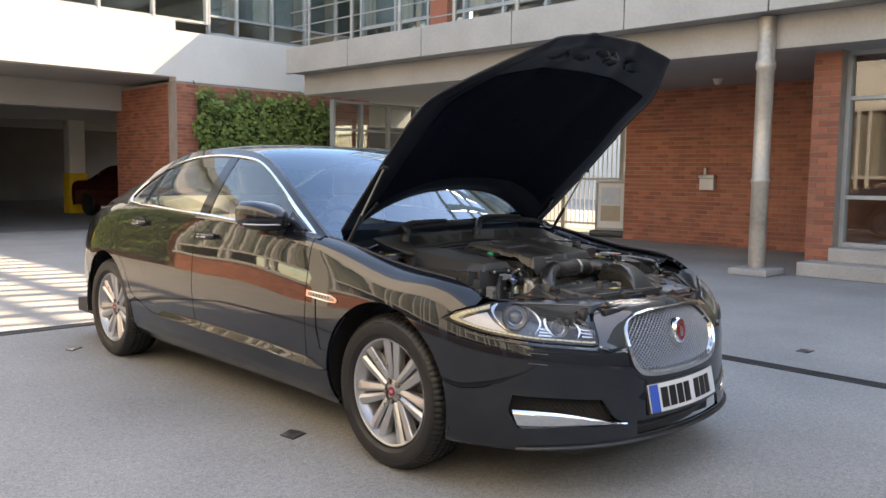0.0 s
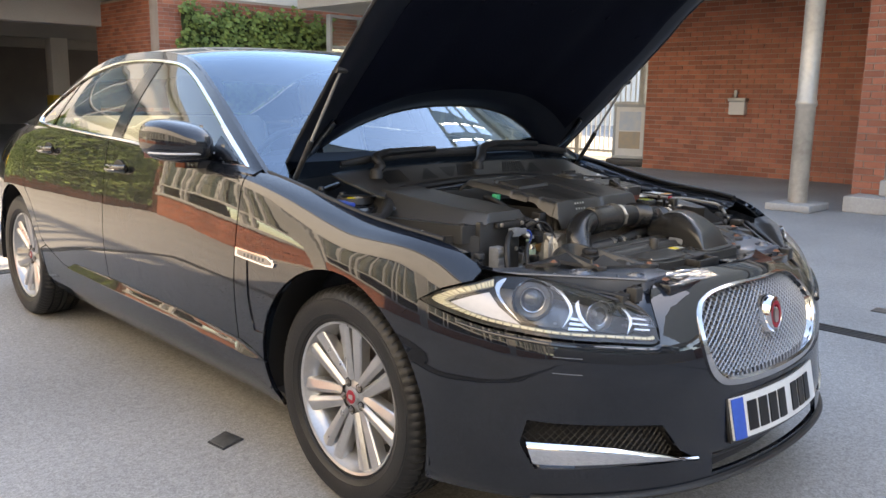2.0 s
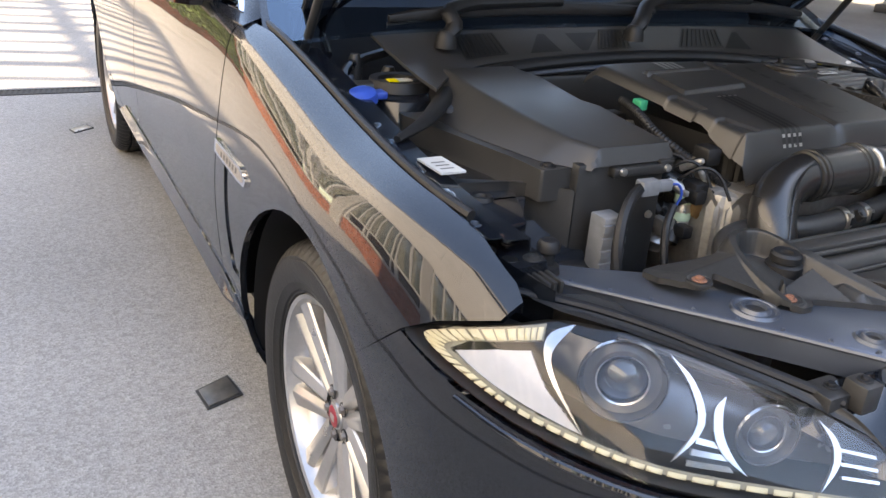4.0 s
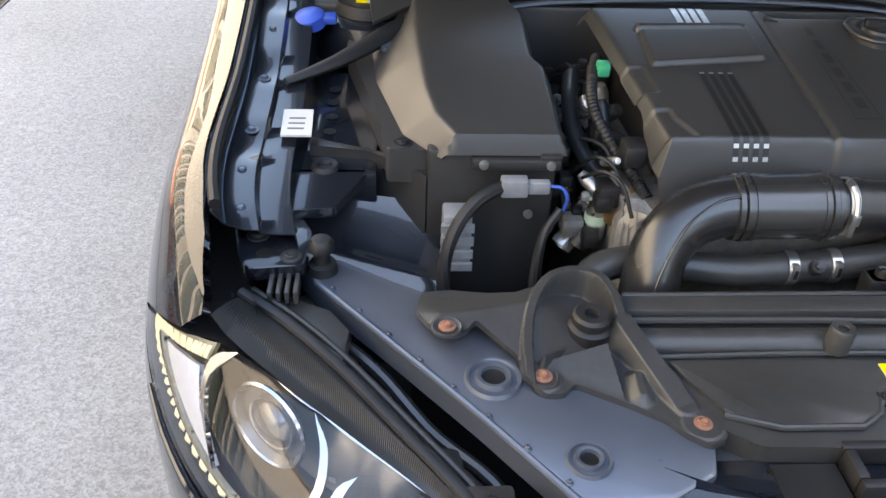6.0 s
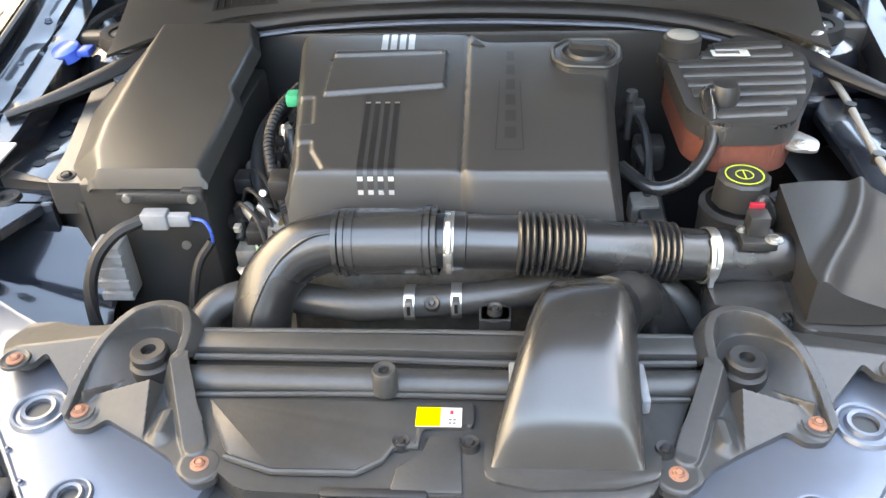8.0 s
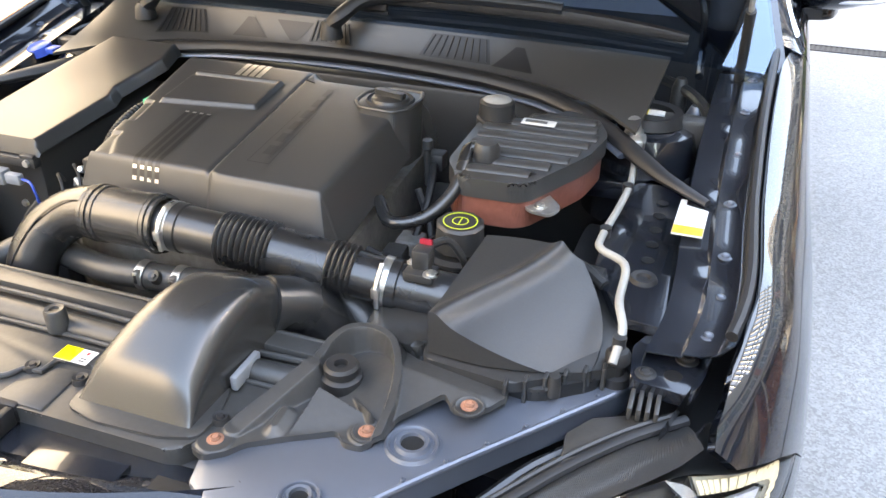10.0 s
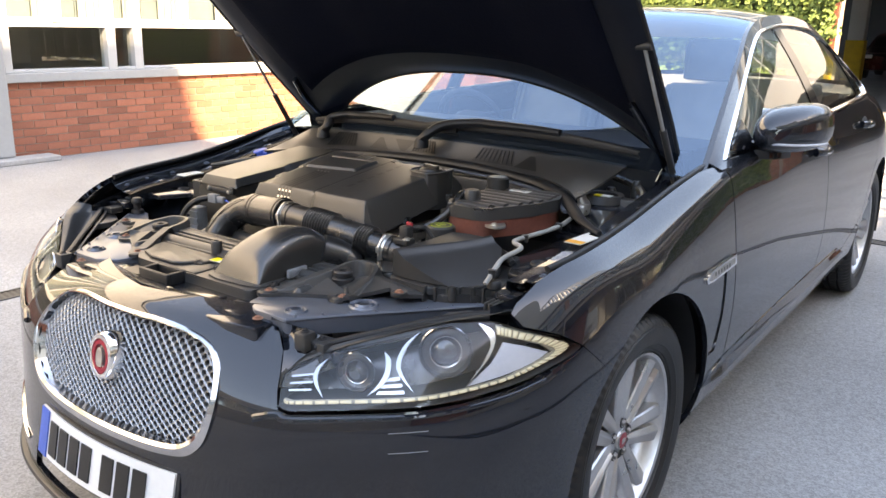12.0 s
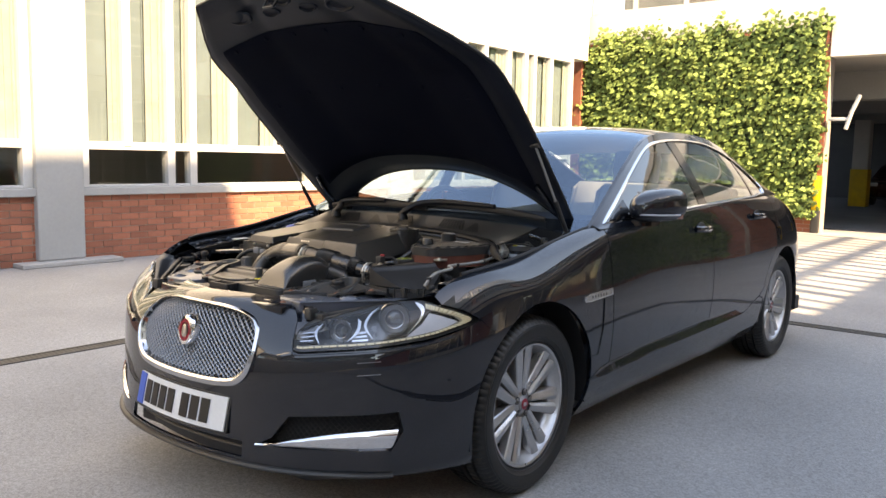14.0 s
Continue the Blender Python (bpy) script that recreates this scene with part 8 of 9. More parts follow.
    part("bracket_tag", boxes((0.058, 0.068, -0.391, -0.387, 0.744, 0.752)), "zinc", lh)
    # filter box: twisted lid over a ribbed base
    def lid(u, v):
        """Box top whose inner half is flat and whose outer half falls away along a curved crease."""
        p = [(0.434, -0.402), (0.640, -0.372), (0.592, -0.190), (0.448, -0.190)]
        x = (1 - u) * (1 - v) * p[0][0] + u * (1 - v) * p[1][0] + u * v * p[2][0] + (1 - u) * v * p[3][0]
        y = (1 - u) * (1 - v) * p[0][1] + u * (1 - v) * p[1][1] + u * v * p[2][1] + (1 - u) * v * p[3][1]
        y -= 0.016 * math.sin(math.pi * u) * (1 - v)
        y += 0.010 * math.sin(math.pi * u) * v
        x += 0.022 * math.sin(math.pi * v) * u
        crease = 0.04 + 0.72 * v ** 1.25
        d = 0.5 * (u - crease + math.sqrt((u - crease) ** 2 + 0.004))
        z = 0.840 + 0.008 * v - 0.080 * d * (1 - 0.2 * v) + 0.010 * math.exp(-((u - crease) / 0.07) ** 2)
        return Vector((x, y, z))
    fb = part("filter_box", surface(lid, 60, 40, 0.004), "black", car, "black air filter box with a twisted lid")

    def lid_wall(u, v):
        k = u * 4
        p = lid(k, 0) if k < 1 else lid(1, k - 1) if k < 2 else lid(3 - k, 1) if k < 3 else lid(0, 4 - k)
        return Vector((p.x, p.y, p.z + (0.785 - p.z) * v))
    part("lid_wall", surface(lid_wall, 80, 3), "black", fb)
    part("filter_base", slab(rounded([(0.42, -0.40), (0.58, -0.415), (0.655, -0.36), (0.62, -0.19), (0.44, -0.165)], 0.02), 0.60, 0.772, 0.006), "seal", fb)
    flange = [(0.425, -0.412), (0.55, -0.425), (0.683, -0.338), (0.635, -0.19), (0.60, -0.165), (0.44, -0.16)]
    part("filter_flange", slab(rounded(flange, 0.02), 0.766, 0.782, 0.003), "black", fb, "ribbed black flange under the lid")
    for k in range(6):
        x, y = 0.545 + 0.022 * k, -0.424 + 0.0145 * k
        part("flange_rib", boxes((x - 0.0025, x + 0.0025, y - 0.010, y + 0.006, 0.748, 0.786), bevel=0.001), "black", fb)
    disc("flange_screw", 0.60, -0.398, 0.778, [(0.0, 0.012), (0.007, 0.011), (0.009, 0.0), (0.009, -0.02)], "black", fb)
    part("resonator", slab(rounded([(0.335, -0.39), (0.425, -0.40), (0.43, -0.30), (0.33, -0.30)], 0.02), 0.68, 0.785, 0.012), "scoop", fb)
    part("resonator_step", slab(rounded([(0.39, -0.418), (0.44, -0.422), (0.44, -0.34), (0.39, -0.34)], 0.012), 0.70, 0.768, 0.008), "scoop", fb)
    part("back_strap", tube([(0.435, -0.165, 0.802), (0.50, -0.155, 0.815), (0.58, -0.165, 0.812), (0.625, -0.19, 0.80)], 0.009, 8, steps=14), "black", fb)
    sensor = part("flow_sensor", boxes((0.368, 0.412, -0.325, -0.292, 0.832, 0.846), bevel=0.003), "black", car, "black flow sensor with a red tab")
    part("sensor_body", boxes((0.376, 0.402, -0.312, -0.286, 0.844, 0.874), bevel=0.004), "black", sensor)
    part("sensor_tab", boxes((0.380, 0.398, -0.289, -0.283, 0.868, 0.880), bevel=0.001), "red", sensor)
    bolt(0.407, -0.318, 0.846, sensor, "zinc", 0.008)
    bolt(0.372, -0.297, 0.846, sensor, "zinc", 0.005)
    part("sensor_wire", tube([(0.389, -0.28, 0.866), (0.41, -0.25, 0.862), (0.43, -0.235, 0.82), (0.42, -0.19, 0.76)], 0.006, 8, steps=14), "black", sensor)


def cover_z(y):
    """Height of the engine cover's top, which climbs towards the bulkhead."""
    return 0.897 + 0.13 * (y + 0.25)


def cover_point(a, b):
    """Engine cover: a across and b along, in metres of surface; past the edges it folds down into the skirt."""
    xl, xr = -0.206 - 0.129 * (b + 0.235), 0.209 + 0.06 * (b + 0.25)
    yf, yr = -0.236 - 0.010 / (1 + math.exp(-(a - 0.02) / 0.006)), 0.121 - 0.034 / (1 + math.exp(-(a - 0.03) / 0.006))

    def fold(d, soft=0.006):
        return 0.5 * (d + math.sqrt(d * d + soft * soft))
    left, right, front, rear = fold(xl - a), fold(a - xr), fold(yf - b), fold(b - yr)
    x = a + 0.62 * left - 0.72 * right
    y = b + 0.66 * front - 0.25 * rear
    drop = 0.93 * max(left, right, front) + 0.10 * min(left + right, front)
    z = cover_z(min(y, yr)) - drop - 0.62 * rear
    return x, y, z, (xl, xr, yf, yr)


def edge_in(d, w=0.004):
    """Smooth step of an inner ledge, from 0 outside to 1 inside."""
    return 1 / (1 + math.exp(-d / (w * 0.22)))


def cover_surface(a, b):
    x, y, z, (xl, xr, yf, yr) = cover_point(a, b)
    # split between the halves, sunken panel, deep groove, chamfer with a notch
    z -= 0.0035 * math.exp(-((a - 0.018) / 0.004) ** 2)
    z += 0.0035 * edge_in(a - 0.018) * edge_in(b - yf)
    panel = edge_in(a + 0.192) * edge_in(-0.014 - a) * edge_in(b + 0.062 - 0.12 * (a + 0.19)) * edge_in(0.06 - b)
    z += 0.008 * panel
    z -= 0.012 * edge_in(a + 0.195) * edge_in(-0.022 - a) * math.exp(-((b - 0.041 - 0.045 * (a + 0.2)) / 0.0038) ** 2)
    rim = edge_in(xl + 0.021 + 0.4 * max(0.0, -0.19 - b) - a) * edge_in(-0.06 - b)
    notch = edge_in(b + 0.170) * edge_in(-0.128 - b)
    z -= 0.005 * rim * (1 - notch) * edge_in(b - yf - 0.004)
    return Vector((x, y, z))


def engine_cover():
    rows = [-0.322 + 0.0022 * i for i in range(222)]
    cols = np.linspace(0, 1, 236)
    bm = bmesh.new()
    start = [cover_point(0.0, b)[3][0] - 0.022 - 0.03 * min(1.0, max(0.0, (-0.15 - b) / 0.09)) for b in rows]
    g = [[bm.verts.new(cover_surface(s0 + (0.310 - s0) * c, b)) for s0, b in zip(start, rows)] for c in cols]
    for i in range(len(cols) - 1):
        for j in range(len(rows) - 1):
            bm.faces.new((g[i][j], g[i + 1][j], g[i + 1][j + 1], g[i][j + 1]))
    ec = part("engine_cover", bm, "cover", car, "satin black moulded engine cover")
    part("engine_block", slab(rounded([(-0.195, -0.215), (0.195, -0.215), (0.205, 0.09), (-0.215, 0.10)], 0.02), 0.5, 0.868, 0.02), "seal", car, "dark engine block under its cover")
    for i in range(4):
        def strip(u, v, lift=0.0007, b0=-0.262, b1=-0.079, w=0.0042, i=i):
            b = b0 + (b1 - b0) * v
            a = -0.1175 + 0.0138 * i - (0.006 - 0.0003 * i) * (b + 0.256) / 0.177
            return cover_surface(a + w * (2 * u - 1), b) + Vector((0, -lift * 0.3, lift))
        part("slot", surface(strip, 2, 40), "ink", ec, "dark cooling slot")
        for b0, b1 in ((-0.252, -0.246), (-0.270, -0.264), (-0.083, -0.079)):
            part("slot_end", surface(lambda u, v, b0=b0, b1=b1: strip(u, v, 0.0016, b0, b1, 0.0036), 2, 3), "zinc", ec)
        part("rear_slot", surface(lambda u, v: strip(u, v, 0.0012, 0.069, 0.122, 0.0050) + Vector((0.013, 0, 0)), 2, 8), "zinc", ec, "bright slot at the rear edge")

    def plate(x0, x1, y0, y1, lift):
        """A thin moulding lying on the cover, in shares of the mark's frame."""
        def fn(u, v):
            b = -0.199 + 0.271 * (y0 + (y1 - y0) * v)
            k = (b + 0.199) / 0.271
            xa, xb = 0.061 + 0.010 * k, 0.100 - 0.003 * k
            return cover_surface(xa + (xb - xa) * (x0 + (x1 - x0) * u), b) + Vector((0, 0, lift))
        return surface(fn, 2, 6)
    lg = part("maker_mark", plate(0.0, 1.0, 0.0, 0.006, 0.0008), "ink", ec, "plain moulded mark frame")
    for x0, x1, y0, y1 in ((0.0, 0.035, 0.0, 0.62), (0.965, 1.0, 0.0, 0.62)):
        part("mark_edge", plate(x0, x1, y0, y1, 0.0008), "ink", lg)
    for k in range(6):
        y0 = 0.09 + 0.148 * k
        part("mark_bar", plate(0.32, 0.74, y0, y0 + 0.10, 0.0016), "black", lg, "plain dark moulded bar")
    part("mark_triangle", facet((0.022, 0.078, 0.9445), (0.044, 0.070, 0.944), (0.03, 0.094, 0.945)), "seal", ec)
    ring = [(0.150, 0.015), (0.168, -0.009), (0.228, -0.015), (0.248, 0.011), (0.253, 0.057), (0.243, 0.092), (0.176, 0.094), (0.150, 0.060)][::-1]
    cap = part("oil_filler", slab(rounded(ring, 0.008), 0.84, 0.943, 0.005), "cover", car, "black oil filler with a round cap")
    rim = rounded(ring, 0.008)
    part("filler_rim", tube([(x, y, 0.9432) for x, y in rim + rim[:1]], 0.0035, 8), "cover", cap)
    disc("filler_well", 0.203, 0.040, 0.9432, [(0.0, 0.0), (0.037, 0.0003), (0.0395, 0.003), (0.0425, 0.0)], "seal", cap, n=36)
    disc("oil_cap", 0.203, 0.040, 0.9435, [(0.0, 0.007), (0.026, 0.007), (0.031, 0.005), (0.0335, 0.0)], "black", cap, n=28)
    part("cap_grip", slab(rounded([(-0.029, -0.0075), (0.029, -0.0075), (0.029, 0.0075), (-0.029, 0.0075)], 0.004), 0.949, 0.959, 0.003, Matrix.Translation((0.203, 0.040, 0)) @ Matrix.Rotation(radians(-14), 4, 'Z')), "black", cap)


def left_side():
    """Coolant tank, brake reservoir, pipe and labels."""
    outline = [(0.341, 0.135), (0.36, 0.15), (0.428, 0.152), (0.455, 0.222), (0.53, 0.222), (0.568, 0.13), (0.552, 0.037), (0.488, -0.095), (0.465, -0.11), (0.375, -0.113), (0.342, -0.06)]
    tk = part("coolant_tank", slab(rounded([(x * 0.97 + 0.012, y * 0.97 + 0.0) for x, y in outline], 0.02), 0.818, 0.872, 0.014), "coolant", car, "pinkish coolant tank with a ribbed black lid")
    part("tank_lid", slab(rounded(outline, 0.02), 0.864, 0.896, 0.012), "cover", tk)
    for k in range(8):
        y = -0.075 + 0.035 * k
        x0 = float(np.interp(y, [-0.1, 0.0, 0.1, 0.2], [0.39, 0.362, 0.362, 0.455]))
        x1 = float(np.interp(y, [-0.1, 0.0, 0.1, 0.2], [0.465, 0.525, 0.548, 0.535]))
        part("lid_rib", tube([(x0, y, 0.8955), (x0 + 0.01, y, 0.8965), (x1 - 0.01, y + 0.006, 0.8965), (x1, y + 0.006, 0.8955)], lambda t: 0.0135 - 0.006 * abs(2 * t - 1) ** 6, 12, flat=0.42, steps=16), "cover", tk)
    part("lid_badge", boxes((0.415, 0.475, 0.118, 0.143, 0.9015, 0.9035), bevel=0.001), "white", tk, "small pale label")
    part("lid_badge_bar", boxes((0.421, 0.46, 0.125, 0.136, 0.9035, 0.9042)), "grey_ink", tk)
    disc("tank_cap", 0.366, 0.138, 0.882, [(0.0, 0.05), (0.026, 0.05), (0.031, 0.046), (0.032, 0.02), (0.036, 0.018), (0.036, 0.0)], "black", tk, n=28)
    disc("cap_top", 0.366, 0.138, 0.9305, [(0.0, 0.003), (0.024, 0.0025), (0.0265, 0.0005)], "cream_pipe", tk, "pale cap top", n=28)
    disc("lid_outlet", 0.398, -0.035, 0.885, [(0.0, 0.042), (0.017, 0.04), (0.022, 0.03), (0.023, 0.0)], "black", tk)
    part("outlet_hose", tube([(0.40, -0.035, 0.915), (0.372, -0.04, 0.912), (0.372, -0.075, 0.895), (0.368, -0.115, 0.865), (0.335, -0.15, 0.835), (0.285, -0.165, 0.825), (0.245, -0.115, 0.832)], 0.0105, 10, steps=22), "hose", tk)
    part("tank_bracket", slab(rounded([(0.465, -0.06), (0.50, -0.035), (0.535, -0.08), (0.522, -0.112), (0.485, -0.105)], 0.012), 0.850, 0.855, 0.001), "zinc", tk, "zinc bracket")
    bolt(0.503, -0.088, 0.855, tk, "zinc", 0.008)
    br = disc("brake_reservoir", 0.403, -0.183, 0.675, [(0.0, 0.13), (0.05, 0.13), (0.054, 0.12), (0.054, 0.0)], "black", car, "brake fluid reservoir with a printed cap", n=32)
    disc("reservoir_ring", 0.403, -0.183, 0.805, [(0.05, -0.004), (0.0555, 0.0), (0.0555, 0.006), (0.047, 0.01)], "black", br, n=32)
    disc("reservoir_cap", 0.403, -0.178, 0.815, [(0.0, 0.041), (0.033, 0.041), (0.037, 0.037), (0.039, 0.0)], "black", br, n=10)
    disc("printed_ring", 0.403, -0.178, 0.8562, [(0.0245, 0.0), (0.0245, 0.0006), (0.0262, 0.0006), (0.0262, 0.0)], "lime", br, n=28)
    disc("printed_sign", 0.403, -0.178, 0.8562, [(0.011, 0.0), (0.011, 0.0006), (0.0124, 0.0006), (0.0124, 0.0)], "lime", br, n=24)
    part("printed_bar", boxes((0.4022, 0.4038, -0.189, -0.167, 0.8562, 0.8568)), "lime", br)
    pipe = part("air_con_pipe", tube([(0.607, 0.20, 0.87), (0.615, 0.14, 0.862), (0.621, 0.06, 0.85), (0.616, -0.022, 0.845), (0.606, -0.135, 0.845), (0.612, -0.166, 0.844), (0.650, -0.198, 0.843), (0.655, -0.28, 0.838), (0.668, -0.332, 0.83), (0.664, -0.365, 0.80)], 0.0058, 12, steps=60), "cream_pipe", car, "cream painted air conditioning pipe")
    for x, y, z in ((0.619, 0.04, 0.848), (0.608, -0.11, 0.844), (0.667, -0.345, 0.822)):
        disc("pipe_clip", x, y, z - 0.01, [(0.008, 0.0), (0.009, 0.017), (0.0, 0.018)], "black", pipe, n=12)
    part("pipe_valve", turned([(0.0, 0.03), (0.012, 0.028), (0.014, 0.0), (0.018, -0.01), (0.018, -0.02)], 14, Matrix.Translation((0.602, 0.20, 0.885)) @ Matrix.Rotation(radians(35), 4, 'X')), "zinc", pipe)
    part("valve_block", boxes((0.585, 0.625, 0.165, 0.21, 0.85, 0.88), bevel=0.006), "zinc", pipe)
    lab = part("wing_label", slab([(0.705, 0.035), (0.75, 0.035), (0.745, -0.082), (0.70, -0.082)], 0.843, 0.8455), "white", car, "white label with an orange band")
    part("label_band", slab([(0.7015, -0.055), (0.7455, -0.055), (0.7445, -0.081), (0.7005, -0.081)], 0.8456, 0.846), "orange_label", lab)
    part("side_beam", tube([(0.42, -0.175, 0.79), (0.47, -0.15, 0.795), (0.54, -0.155, 0.80), (0.62, -0.165, 0.80)], 0.012, 8, steps=12), "black", car)
    for k, pts in enumerate(([(0.26, -0.2, 0.79), (0.30, -0.21, 0.78), (0.36, -0.24, 0.76)], [(0.28, -0.03, 0.82), (0.31, -0.05, 0.76), (0.33, -0.1, 0.7)], [(0.27, 0.06, 0.8), (0.29, 0.02, 0.84), (0.30, -0.04, 0.8), (0.29, -0.12, 0.72)])):
        part("wire_loom", tube(pts, 0.007, 8, steps=14), "seal", car)
    for x, y, z, s, mt in ((0.29, -0.09, 0.74, 0.022, "alu"), (0.31, -0.2, 0.72, 0.02, "alu"), (0.285, 0.05, 0.84, 0.016, "black"), (0.31, 0.02, 0.78, 0.024, "black"), (0.29, -0.16, 0.76, 0.018, "black")):
        part("ancillary", boxes((x - s, x + s, y - s, y + s, z - s, z + s), bevel=s * 0.3), mt, car)
    disc("dipstick", 0.275, 0.03, 0.85, [(0.0, 0.035), (0.009, 0.034), (0.01, 0.02), (0.006, 0.015), (0.006, -0.05)], "black", car)


def right_side():
    """Big covered box, connectors, hoses and castings beside the engine."""
    def lid(u, v):
        """Flat lid that climbs to the rear, with one sloping facet outside and soft folds in front and inside."""
        y = -0.214 + 0.462 * v
        top = 0.882 + 0.08 * (y + 0.21)
        xr = float(np.interp(y, [-0.22, -0.012, 0.026, 0.17, 0.235], [-0.338, -0.335, -0.351, -0.347, -0.366]))
        xp = float(np.interp(y, [-0.22, -0.19, -0.15, -0.08, 0.1, 0.25], [-0.487, -0.498, -0.516, -0.528, -0.537, -0.541]))
        xf = float(np.interp(y, [-0.215, -0.19, -0.145, 0.03, 0.14, 0.25], [-0.510, -0.530, -0.563, -0.604, -0.612, -0.590]))
        x = xf + (xr - xf) * u
        planes = (top - 0.0035 * math.sin(math.pi * min(1.0, max(0.0, (x - xp) / (xr - xp)))) * math.sin(math.pi * v), 0.849 + (top - 0.849) * (x - xf) / (xp - xf), top + 1.9 * (xr - 0.012 - x), top + 3.0 * (y + 0.205))
        soft = 0.0022
        low = min(planes)
        return Vector((x, y, low - soft * math.log(sum(math.exp((low - p) / soft) for p in planes))))
    bx = part("battery_cover", surface(lid, 100, 90, 0.004), "cover", car, "satin black box cover beside the engine")
    lip = [(-0.586, -0.186), (-0.594, -0.107), (-0.657, 0.18), (-0.652, 0.25), (-0.585, 0.25), (-0.607, 0.14), (-0.598, 0.03), (-0.557, -0.14), (-0.522, -0.188)]
    part("cover_lip", slab(rounded(lip, 0.006), 0.795, 0.848, 0.003), "cover", bx)
    bolt(-0.563, -0.168, 0.848, bx, "seal", 0.010)
    part("side_panel", slab([(-0.53, -0.206), (-0.53, -0.16), (-0.70, -0.09), (-0.70, -0.122), (-0.61, -0.132)][::-1], 0.45, 0.816, 0.004), "black", car, "black panel between box and inner wing")
    body_ = part("battery_box", boxes((-0.53, -0.348, -0.206, 0.19, 0.5, 0.858), bevel=0.008), "black", car, "black box under the cover")
    for x, z in ((-0.453, 0.845), (-0.36, 0.844), (-0.385, 0.765)):
        part("screw", turned([(0.0, 0.006), (0.006, 0.005), (0.007, 0.0)], 12, Matrix.Translation((x, -0.222, z)) @ Matrix.Rotation(radians(90), 4, 'X')), "zinc", body_)
    part("front_rail", boxes((-0.47, -0.345, -0.222, -0.203, 0.834, 0.852), bevel=0.004), "black", body_)
    part("front_latch", boxes((-0.375, -0.345, -0.222, -0.203, 0.850, 0.858), bevel=0.003), "black", body_)
    plug = part("connector", boxes((-0.430, -0.393, -0.250, -0.228, 0.808, 0.834), bevel=0.003), "grey_plug", car, "grey electrical connector")
    part("plug_half", boxes((-0.393, -0.362, -0.246, -0.232, 0.811, 0.830), bevel=0.003), "grey_plug", plug)
    part("plug_wire", tube([(-0.362, -0.238, 0.821), (-0.344, -0.24, 0.818), (-0.336, -0.242, 0.80), (-0.341, -0.234, 0.77)], 0.0025, 6, steps=12), "blue_cap", plug)
    part("loom", tube([(-0.428, -0.24, 0.821), (-0.465, -0.262, 0.81), (-0.495, -0.285, 0.775), (-0.508, -0.305, 0.71), (-0.495, -0.33, 0.6)], 0.0095, 8, steps=22), "seal", plug, "taped black wiring loom")
    part("loom", tube([(-0.341, -0.234, 0.78), (-0.365, -0.25, 0.745), (-0.377, -0.275, 0.68), (-0.375, -0.30, 0.6)], 0.007, 8, steps=12), "seal", plug)
    mod = part("control_module", boxes((-0.508, -0.468, -0.262, -0.222, 0.69, 0.785), bevel=0.004), "grey_plug", car, "grey finned control module")
    for k in range(4):
        part("fin", boxes((-0.511, -0.465, -0.267, -0.261, 0.696 + 0.022 * k, 0.708 + 0.022 * k)), "grey_plug", mod)
    def slope(u, v):
        """Inner wing panel that falls forward from the ledge, with a pressed swage."""
        x = -0.735 + 0.235 * u
        y = -0.165 - (0.255 - 0.06 * u) * v
        z = 0.775 - 0.125 * v ** 0.8 - 0.03 * u
        z += 0.007 * math.exp(-((v - 0.28 - 0.25 * u) / 0.06) ** 2)
        z += 0.03 * math.exp(-((u - 0.25) / 0.12) ** 2 - ((v - 0.72) / 0.16) ** 2)
        return Vector((x, y, z))
    part("inner_wing_slope", surface(slope, 40, 40), "bay_dark", car, "pressed inner wing panel")
    part("ledge_front", boxes((-0.735, -0.60, -0.172, -0.158, 0.70, 0.80), bevel=0.004), "bay_dark", car)
    disc("washer_neck", -0.68, -0.36, 0.62, [(0.0, 0.09), (0.03, 0.088), (0.045, 0.07), (0.05, 0.0)], "black", car, n=24)
    for sg in (1,):
        part("chassis_leg", slab(rounded([(0.67, -0.42), (0.55, -0.48), (0.47, -0.42), (0.57, -0.17), (0.67, -0.17)][::-1], 0.03), 0.45, 0.6, 0.02), "bay_dark", car)
    cap = disc("washer_cap", -0.722, 0.223, 0.868, [(0.0, 0.022), (0.02, 0.022), (0.027, 0.018), (0.029, 0.0)], "blue_cap", car, "blue washer bottle cap", n=28, tilt=(12, -10, 0))
    part("cap_tab", boxes((-0.70, -0.676, 0.208, 0.24, 0.872, 0.886), bevel=0.004), "blue_cap", cap)
    lab = part("wing_label", slab([(-0.738, -0.135), (-0.694, -0.135), (-0.697, -0.055), (-0.741, -0.055)], 0.838, 0.8415), "white", car, "small white label")
    for k in range(3):
        part("label_bar", boxes((-0.73, -0.706, -0.118 + 0.016 * k, -0.114 + 0.016 * k, 0.8416, 0.842)), "grey_ink", lab)
    # hoses between box and engine
    part("vent_hose", tube([(-0.285, 0.06, 0.85), (-0.30, -0.02, 0.845), (-0.302, -0.08, 0.825), (-0.285, -0.14, 0.80), (-0.25, -0.2, 0.785), (-0.232, -0.23, 0.775)], 0.0135, 10, steps=26), "hose", car, "black rubber vent hose")
    part("breather_hose", tube([(-0.252, 0.04, 0.89), (-0.272, -0.03, 0.885), (-0.278, -0.09, 0.865), (-0.262, -0.15, 0.84), (-0.235, -0.205, 0.815), (-0.222, -0.235, 0.80)], lambda t: 0.0085 + 0.001 * math.sin(t * 260), 10, steps=130), "seal", car, "thin ribbed breather hose")
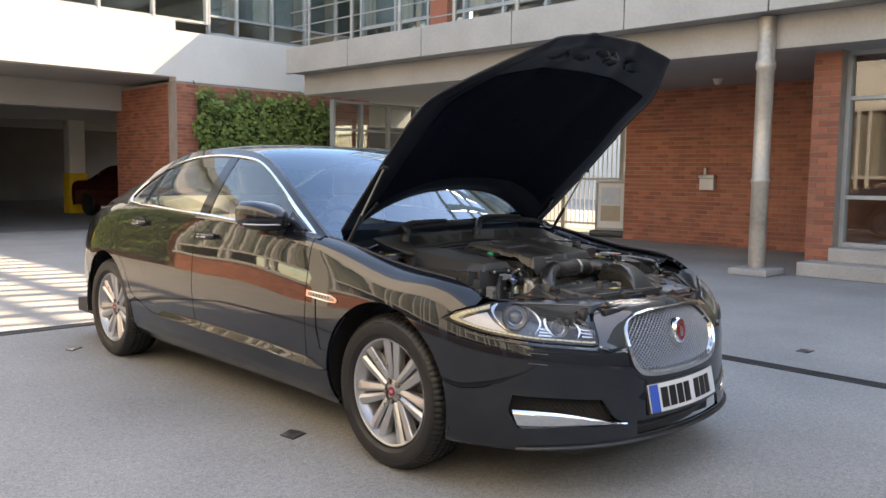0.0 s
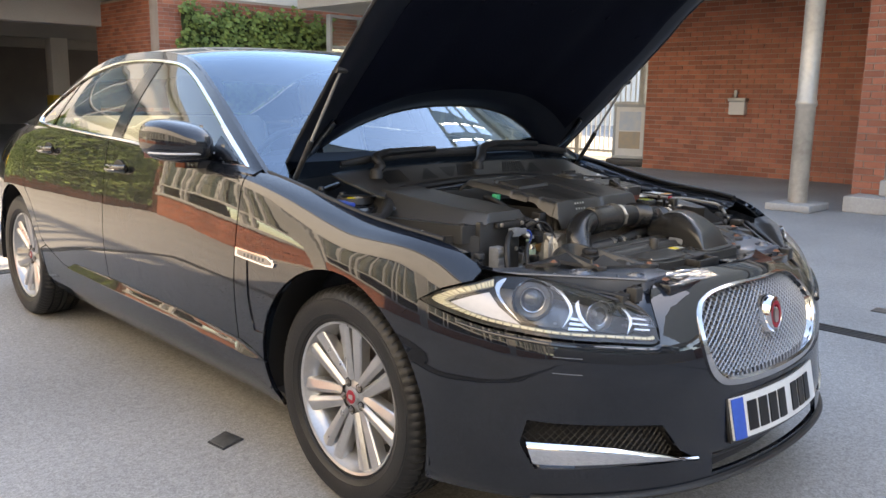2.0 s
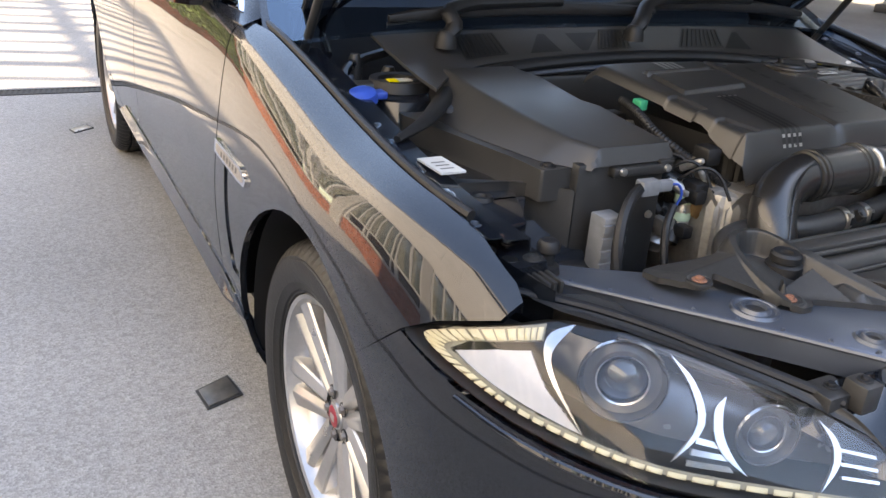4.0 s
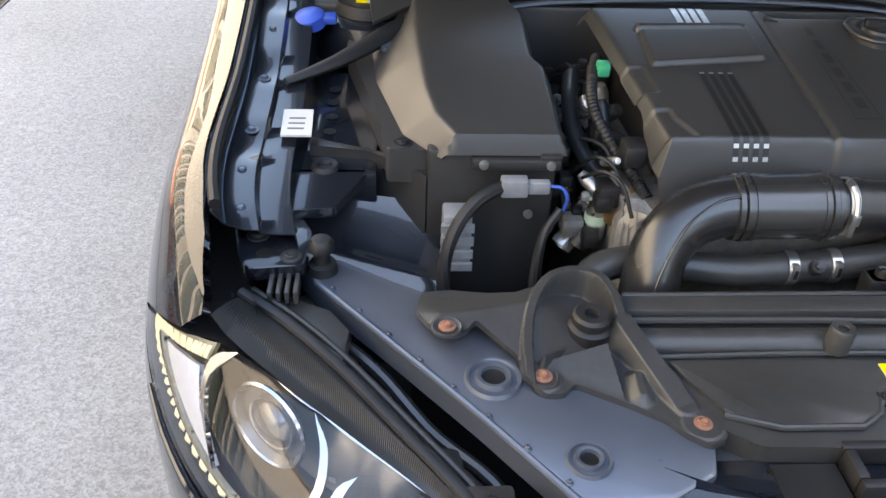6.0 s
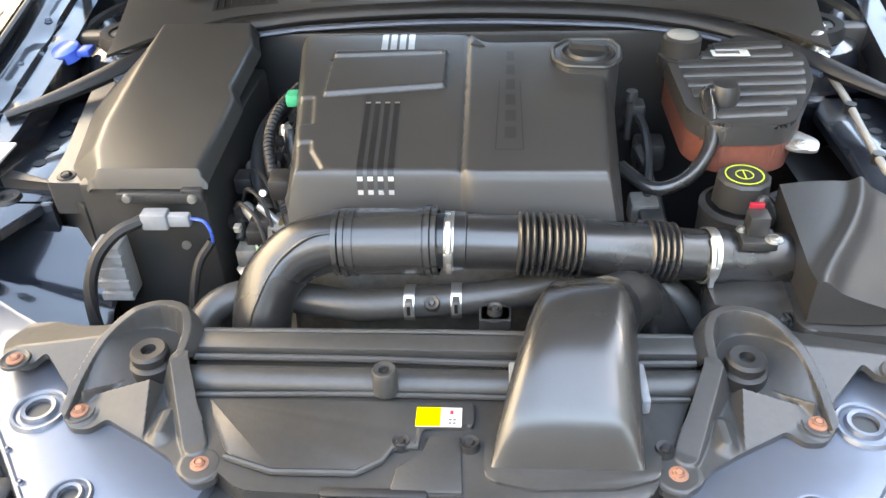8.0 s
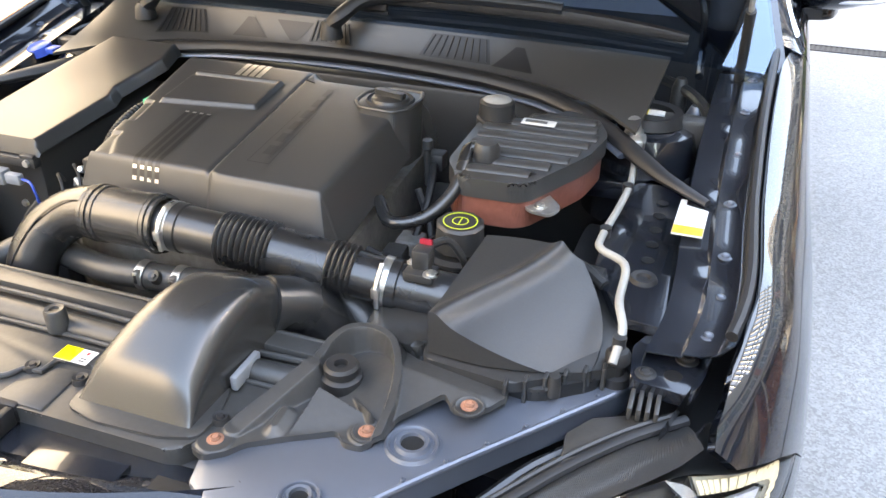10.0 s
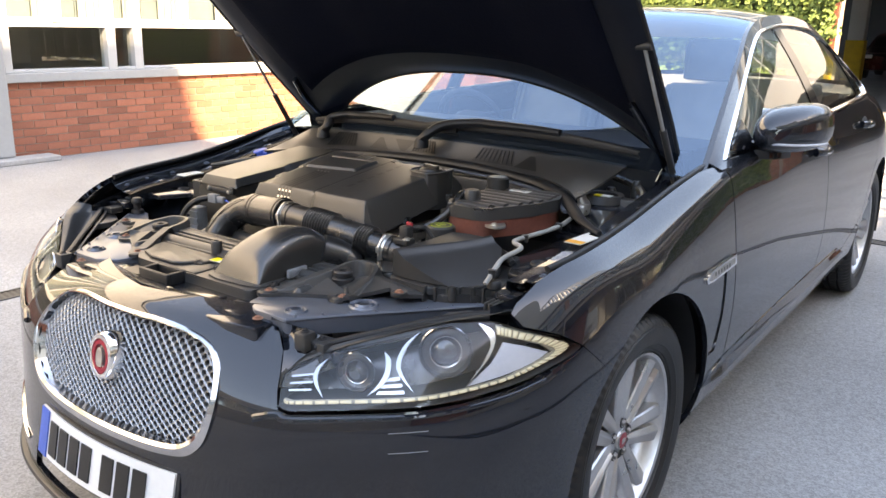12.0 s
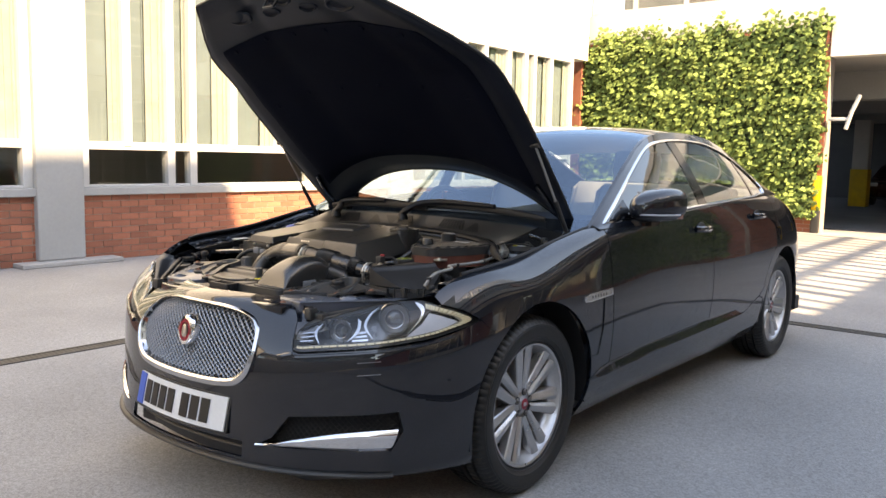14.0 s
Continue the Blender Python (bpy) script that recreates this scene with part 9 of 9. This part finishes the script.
    disc("brass_union", -0.238, -0.212, 0.785, [(0.0, 0.016), (0.013, 0.016), (0.016, 0.008), (0.021, 0.004), (0.021, -0.03), (0.017, -0.05)], "brass", car, "dull brass hose union", n=18, tilt=(25, 15, 20))
    disc("filler_valve", -0.277, -0.192, 0.725, [(0.0, 0.082), (0.009, 0.080), (0.0125, 0.066), (0.014, 0.062), (0.014, 0.03), (0.016, 0.026), (0.016, -0.02)], "zinc", car, "slim valve with two pale bands", n=18)
    for zz in (0.732, 0.764):
        disc("valve_band", -0.277, -0.192, zz, [(0.0162, 0.0), (0.0172, 0.001), (0.0172, 0.015), (0.0162, 0.016)], "pale_green", car, n=18)
    part("green_clip", boxes((-0.262, -0.243, -0.025, 0.0, 0.885, 0.905), bevel=0.003), "green", car, "green hose clip")
    rnd = random.Random(4)
    for k in range(110):
        x, y = rnd.uniform(-0.325, -0.235), rnd.uniform(-0.22, 0.2)
        z = rnd.uniform(0.70, 0.80) + (0.05 if x > -0.275 else 0.0)
        r = rnd.uniform(0.005, 0.017)
        if k % 3 == 0:
            part("casting", boxes((x - r, x + r, y - r * 1.2, y + r * 1.2, z - r, z + r), bevel=r * 0.35), "alu" if k % 4 == 1 else "seal", car)
        else:
            disc("casting_boss", x, y, z, [(0.0, r), (r * 0.7, r * 0.95), (r * 0.85, r * 0.5), (r, 0.0), (r, -0.04)], "bright_alu" if k % 6 == 1 else "alu" if k % 6 == 3 else "black", car, n=12, tilt=(rnd.uniform(-60, 60), rnd.uniform(-60, 60), 0))
    for k in range(10):
        y0 = 0.16 - 0.04 * k
        xa = rnd.uniform(-0.315, -0.28)
        part("thin_wire", tube([(xa, y0, 0.80 + rnd.uniform(0, 0.04)), (xa + 0.02, y0 - 0.03, 0.84), (-0.265, y0 - 0.05, 0.83), (-0.25, y0 - 0.07, 0.79)], 0.003, 6, steps=12), "seal", car)
    for k in range(9):
        x, y = -0.24 + 0.055 * k, -0.42 + 0.02 * math.sin(k * 2.1)
        part("fan_part", boxes((x - 0.022, x + 0.022, y - 0.02, y + 0.02, 0.62, 0.70 + 0.02 * (k % 3)), bevel=0.006), "black" if k % 2 else "alu", car)


bay_shell()
front_structure()
intake()
engine_cover()
left_side()
right_side()


# ---------------------------------------------------------------- cars parked in the garage
def parked_car(x, y, turn, material, label):
    """A simple saloon standing deep in the shade of the garage."""
    c = tagged(new("parked_car"), label, "car", "cars in the garage")
    c.matrix_basis = pose(x, y, 0, 0, 0, turn)
    side = [(-2.1, 0.35), (-2.15, 0.6), (-2.0, 0.78), (-1.1, 0.92), (-0.5, 1.36), (0.6, 1.42), (1.4, 1.05), (2.05, 0.98), (2.15, 0.6), (2.1, 0.32)]
    def hull(u, v):
        p = catmull(side, 41)[int(round(u * 40))]
        b = v * 2 - 1
        w = 0.88 - 0.22 * max(0.0, (p[1] - 0.9) / 0.5)
        return Vector((math.copysign(abs(b) ** 0.8, b) * w, p[0], p[1] - 0.06 * abs(b) ** 3))
    part("body", surface(hull, 40, 12, 0.01), material, c)
    part("flank", boxes((-0.86, 0.86, -2.08, 2.08, 0.28, 0.72), bevel=0.06), material, c)
    part("windscreen", surface(lambda u, v: hull(0.33 + 0.1 * u, 0.1 + 0.8 * v) + Vector((0, -0.01, 0.012)), 6, 6, 0.004), "gloss_black", c)
    for sx_ in (-1, 1):
        for yy in (-1.35, 1.35):
            part("wheel", turned([(0.0, 0.1), (0.2, 0.1), (0.22, 0.11), (0.3, 0.11), (0.32, 0.08), (0.32, -0.08), (0.3, -0.1)], 24, Matrix.Translation((sx_ * 0.78, yy, 0.32)) @ Matrix.Rotation(radians(90 * sx_), 4, 'Y')), "rubber", c)
        part("headlamp", boxes((sx_ * 0.62 - 0.15, sx_ * 0.62 + 0.15, -2.16, -2.08, 0.62, 0.74), bevel=0.03), "white_lens", c)


parked_car(6.6, 19.0, 10, "far_red", "red saloon parked in the garage, its colour darkened for shade")
parked_car(8.9, 18.6, 10, "far_grey", "grey saloon parked in the shaded garage")
parked_car(-2.6, 28.2, 0, "far_red", "red saloon behind a garage column, its colour darkened for shade")
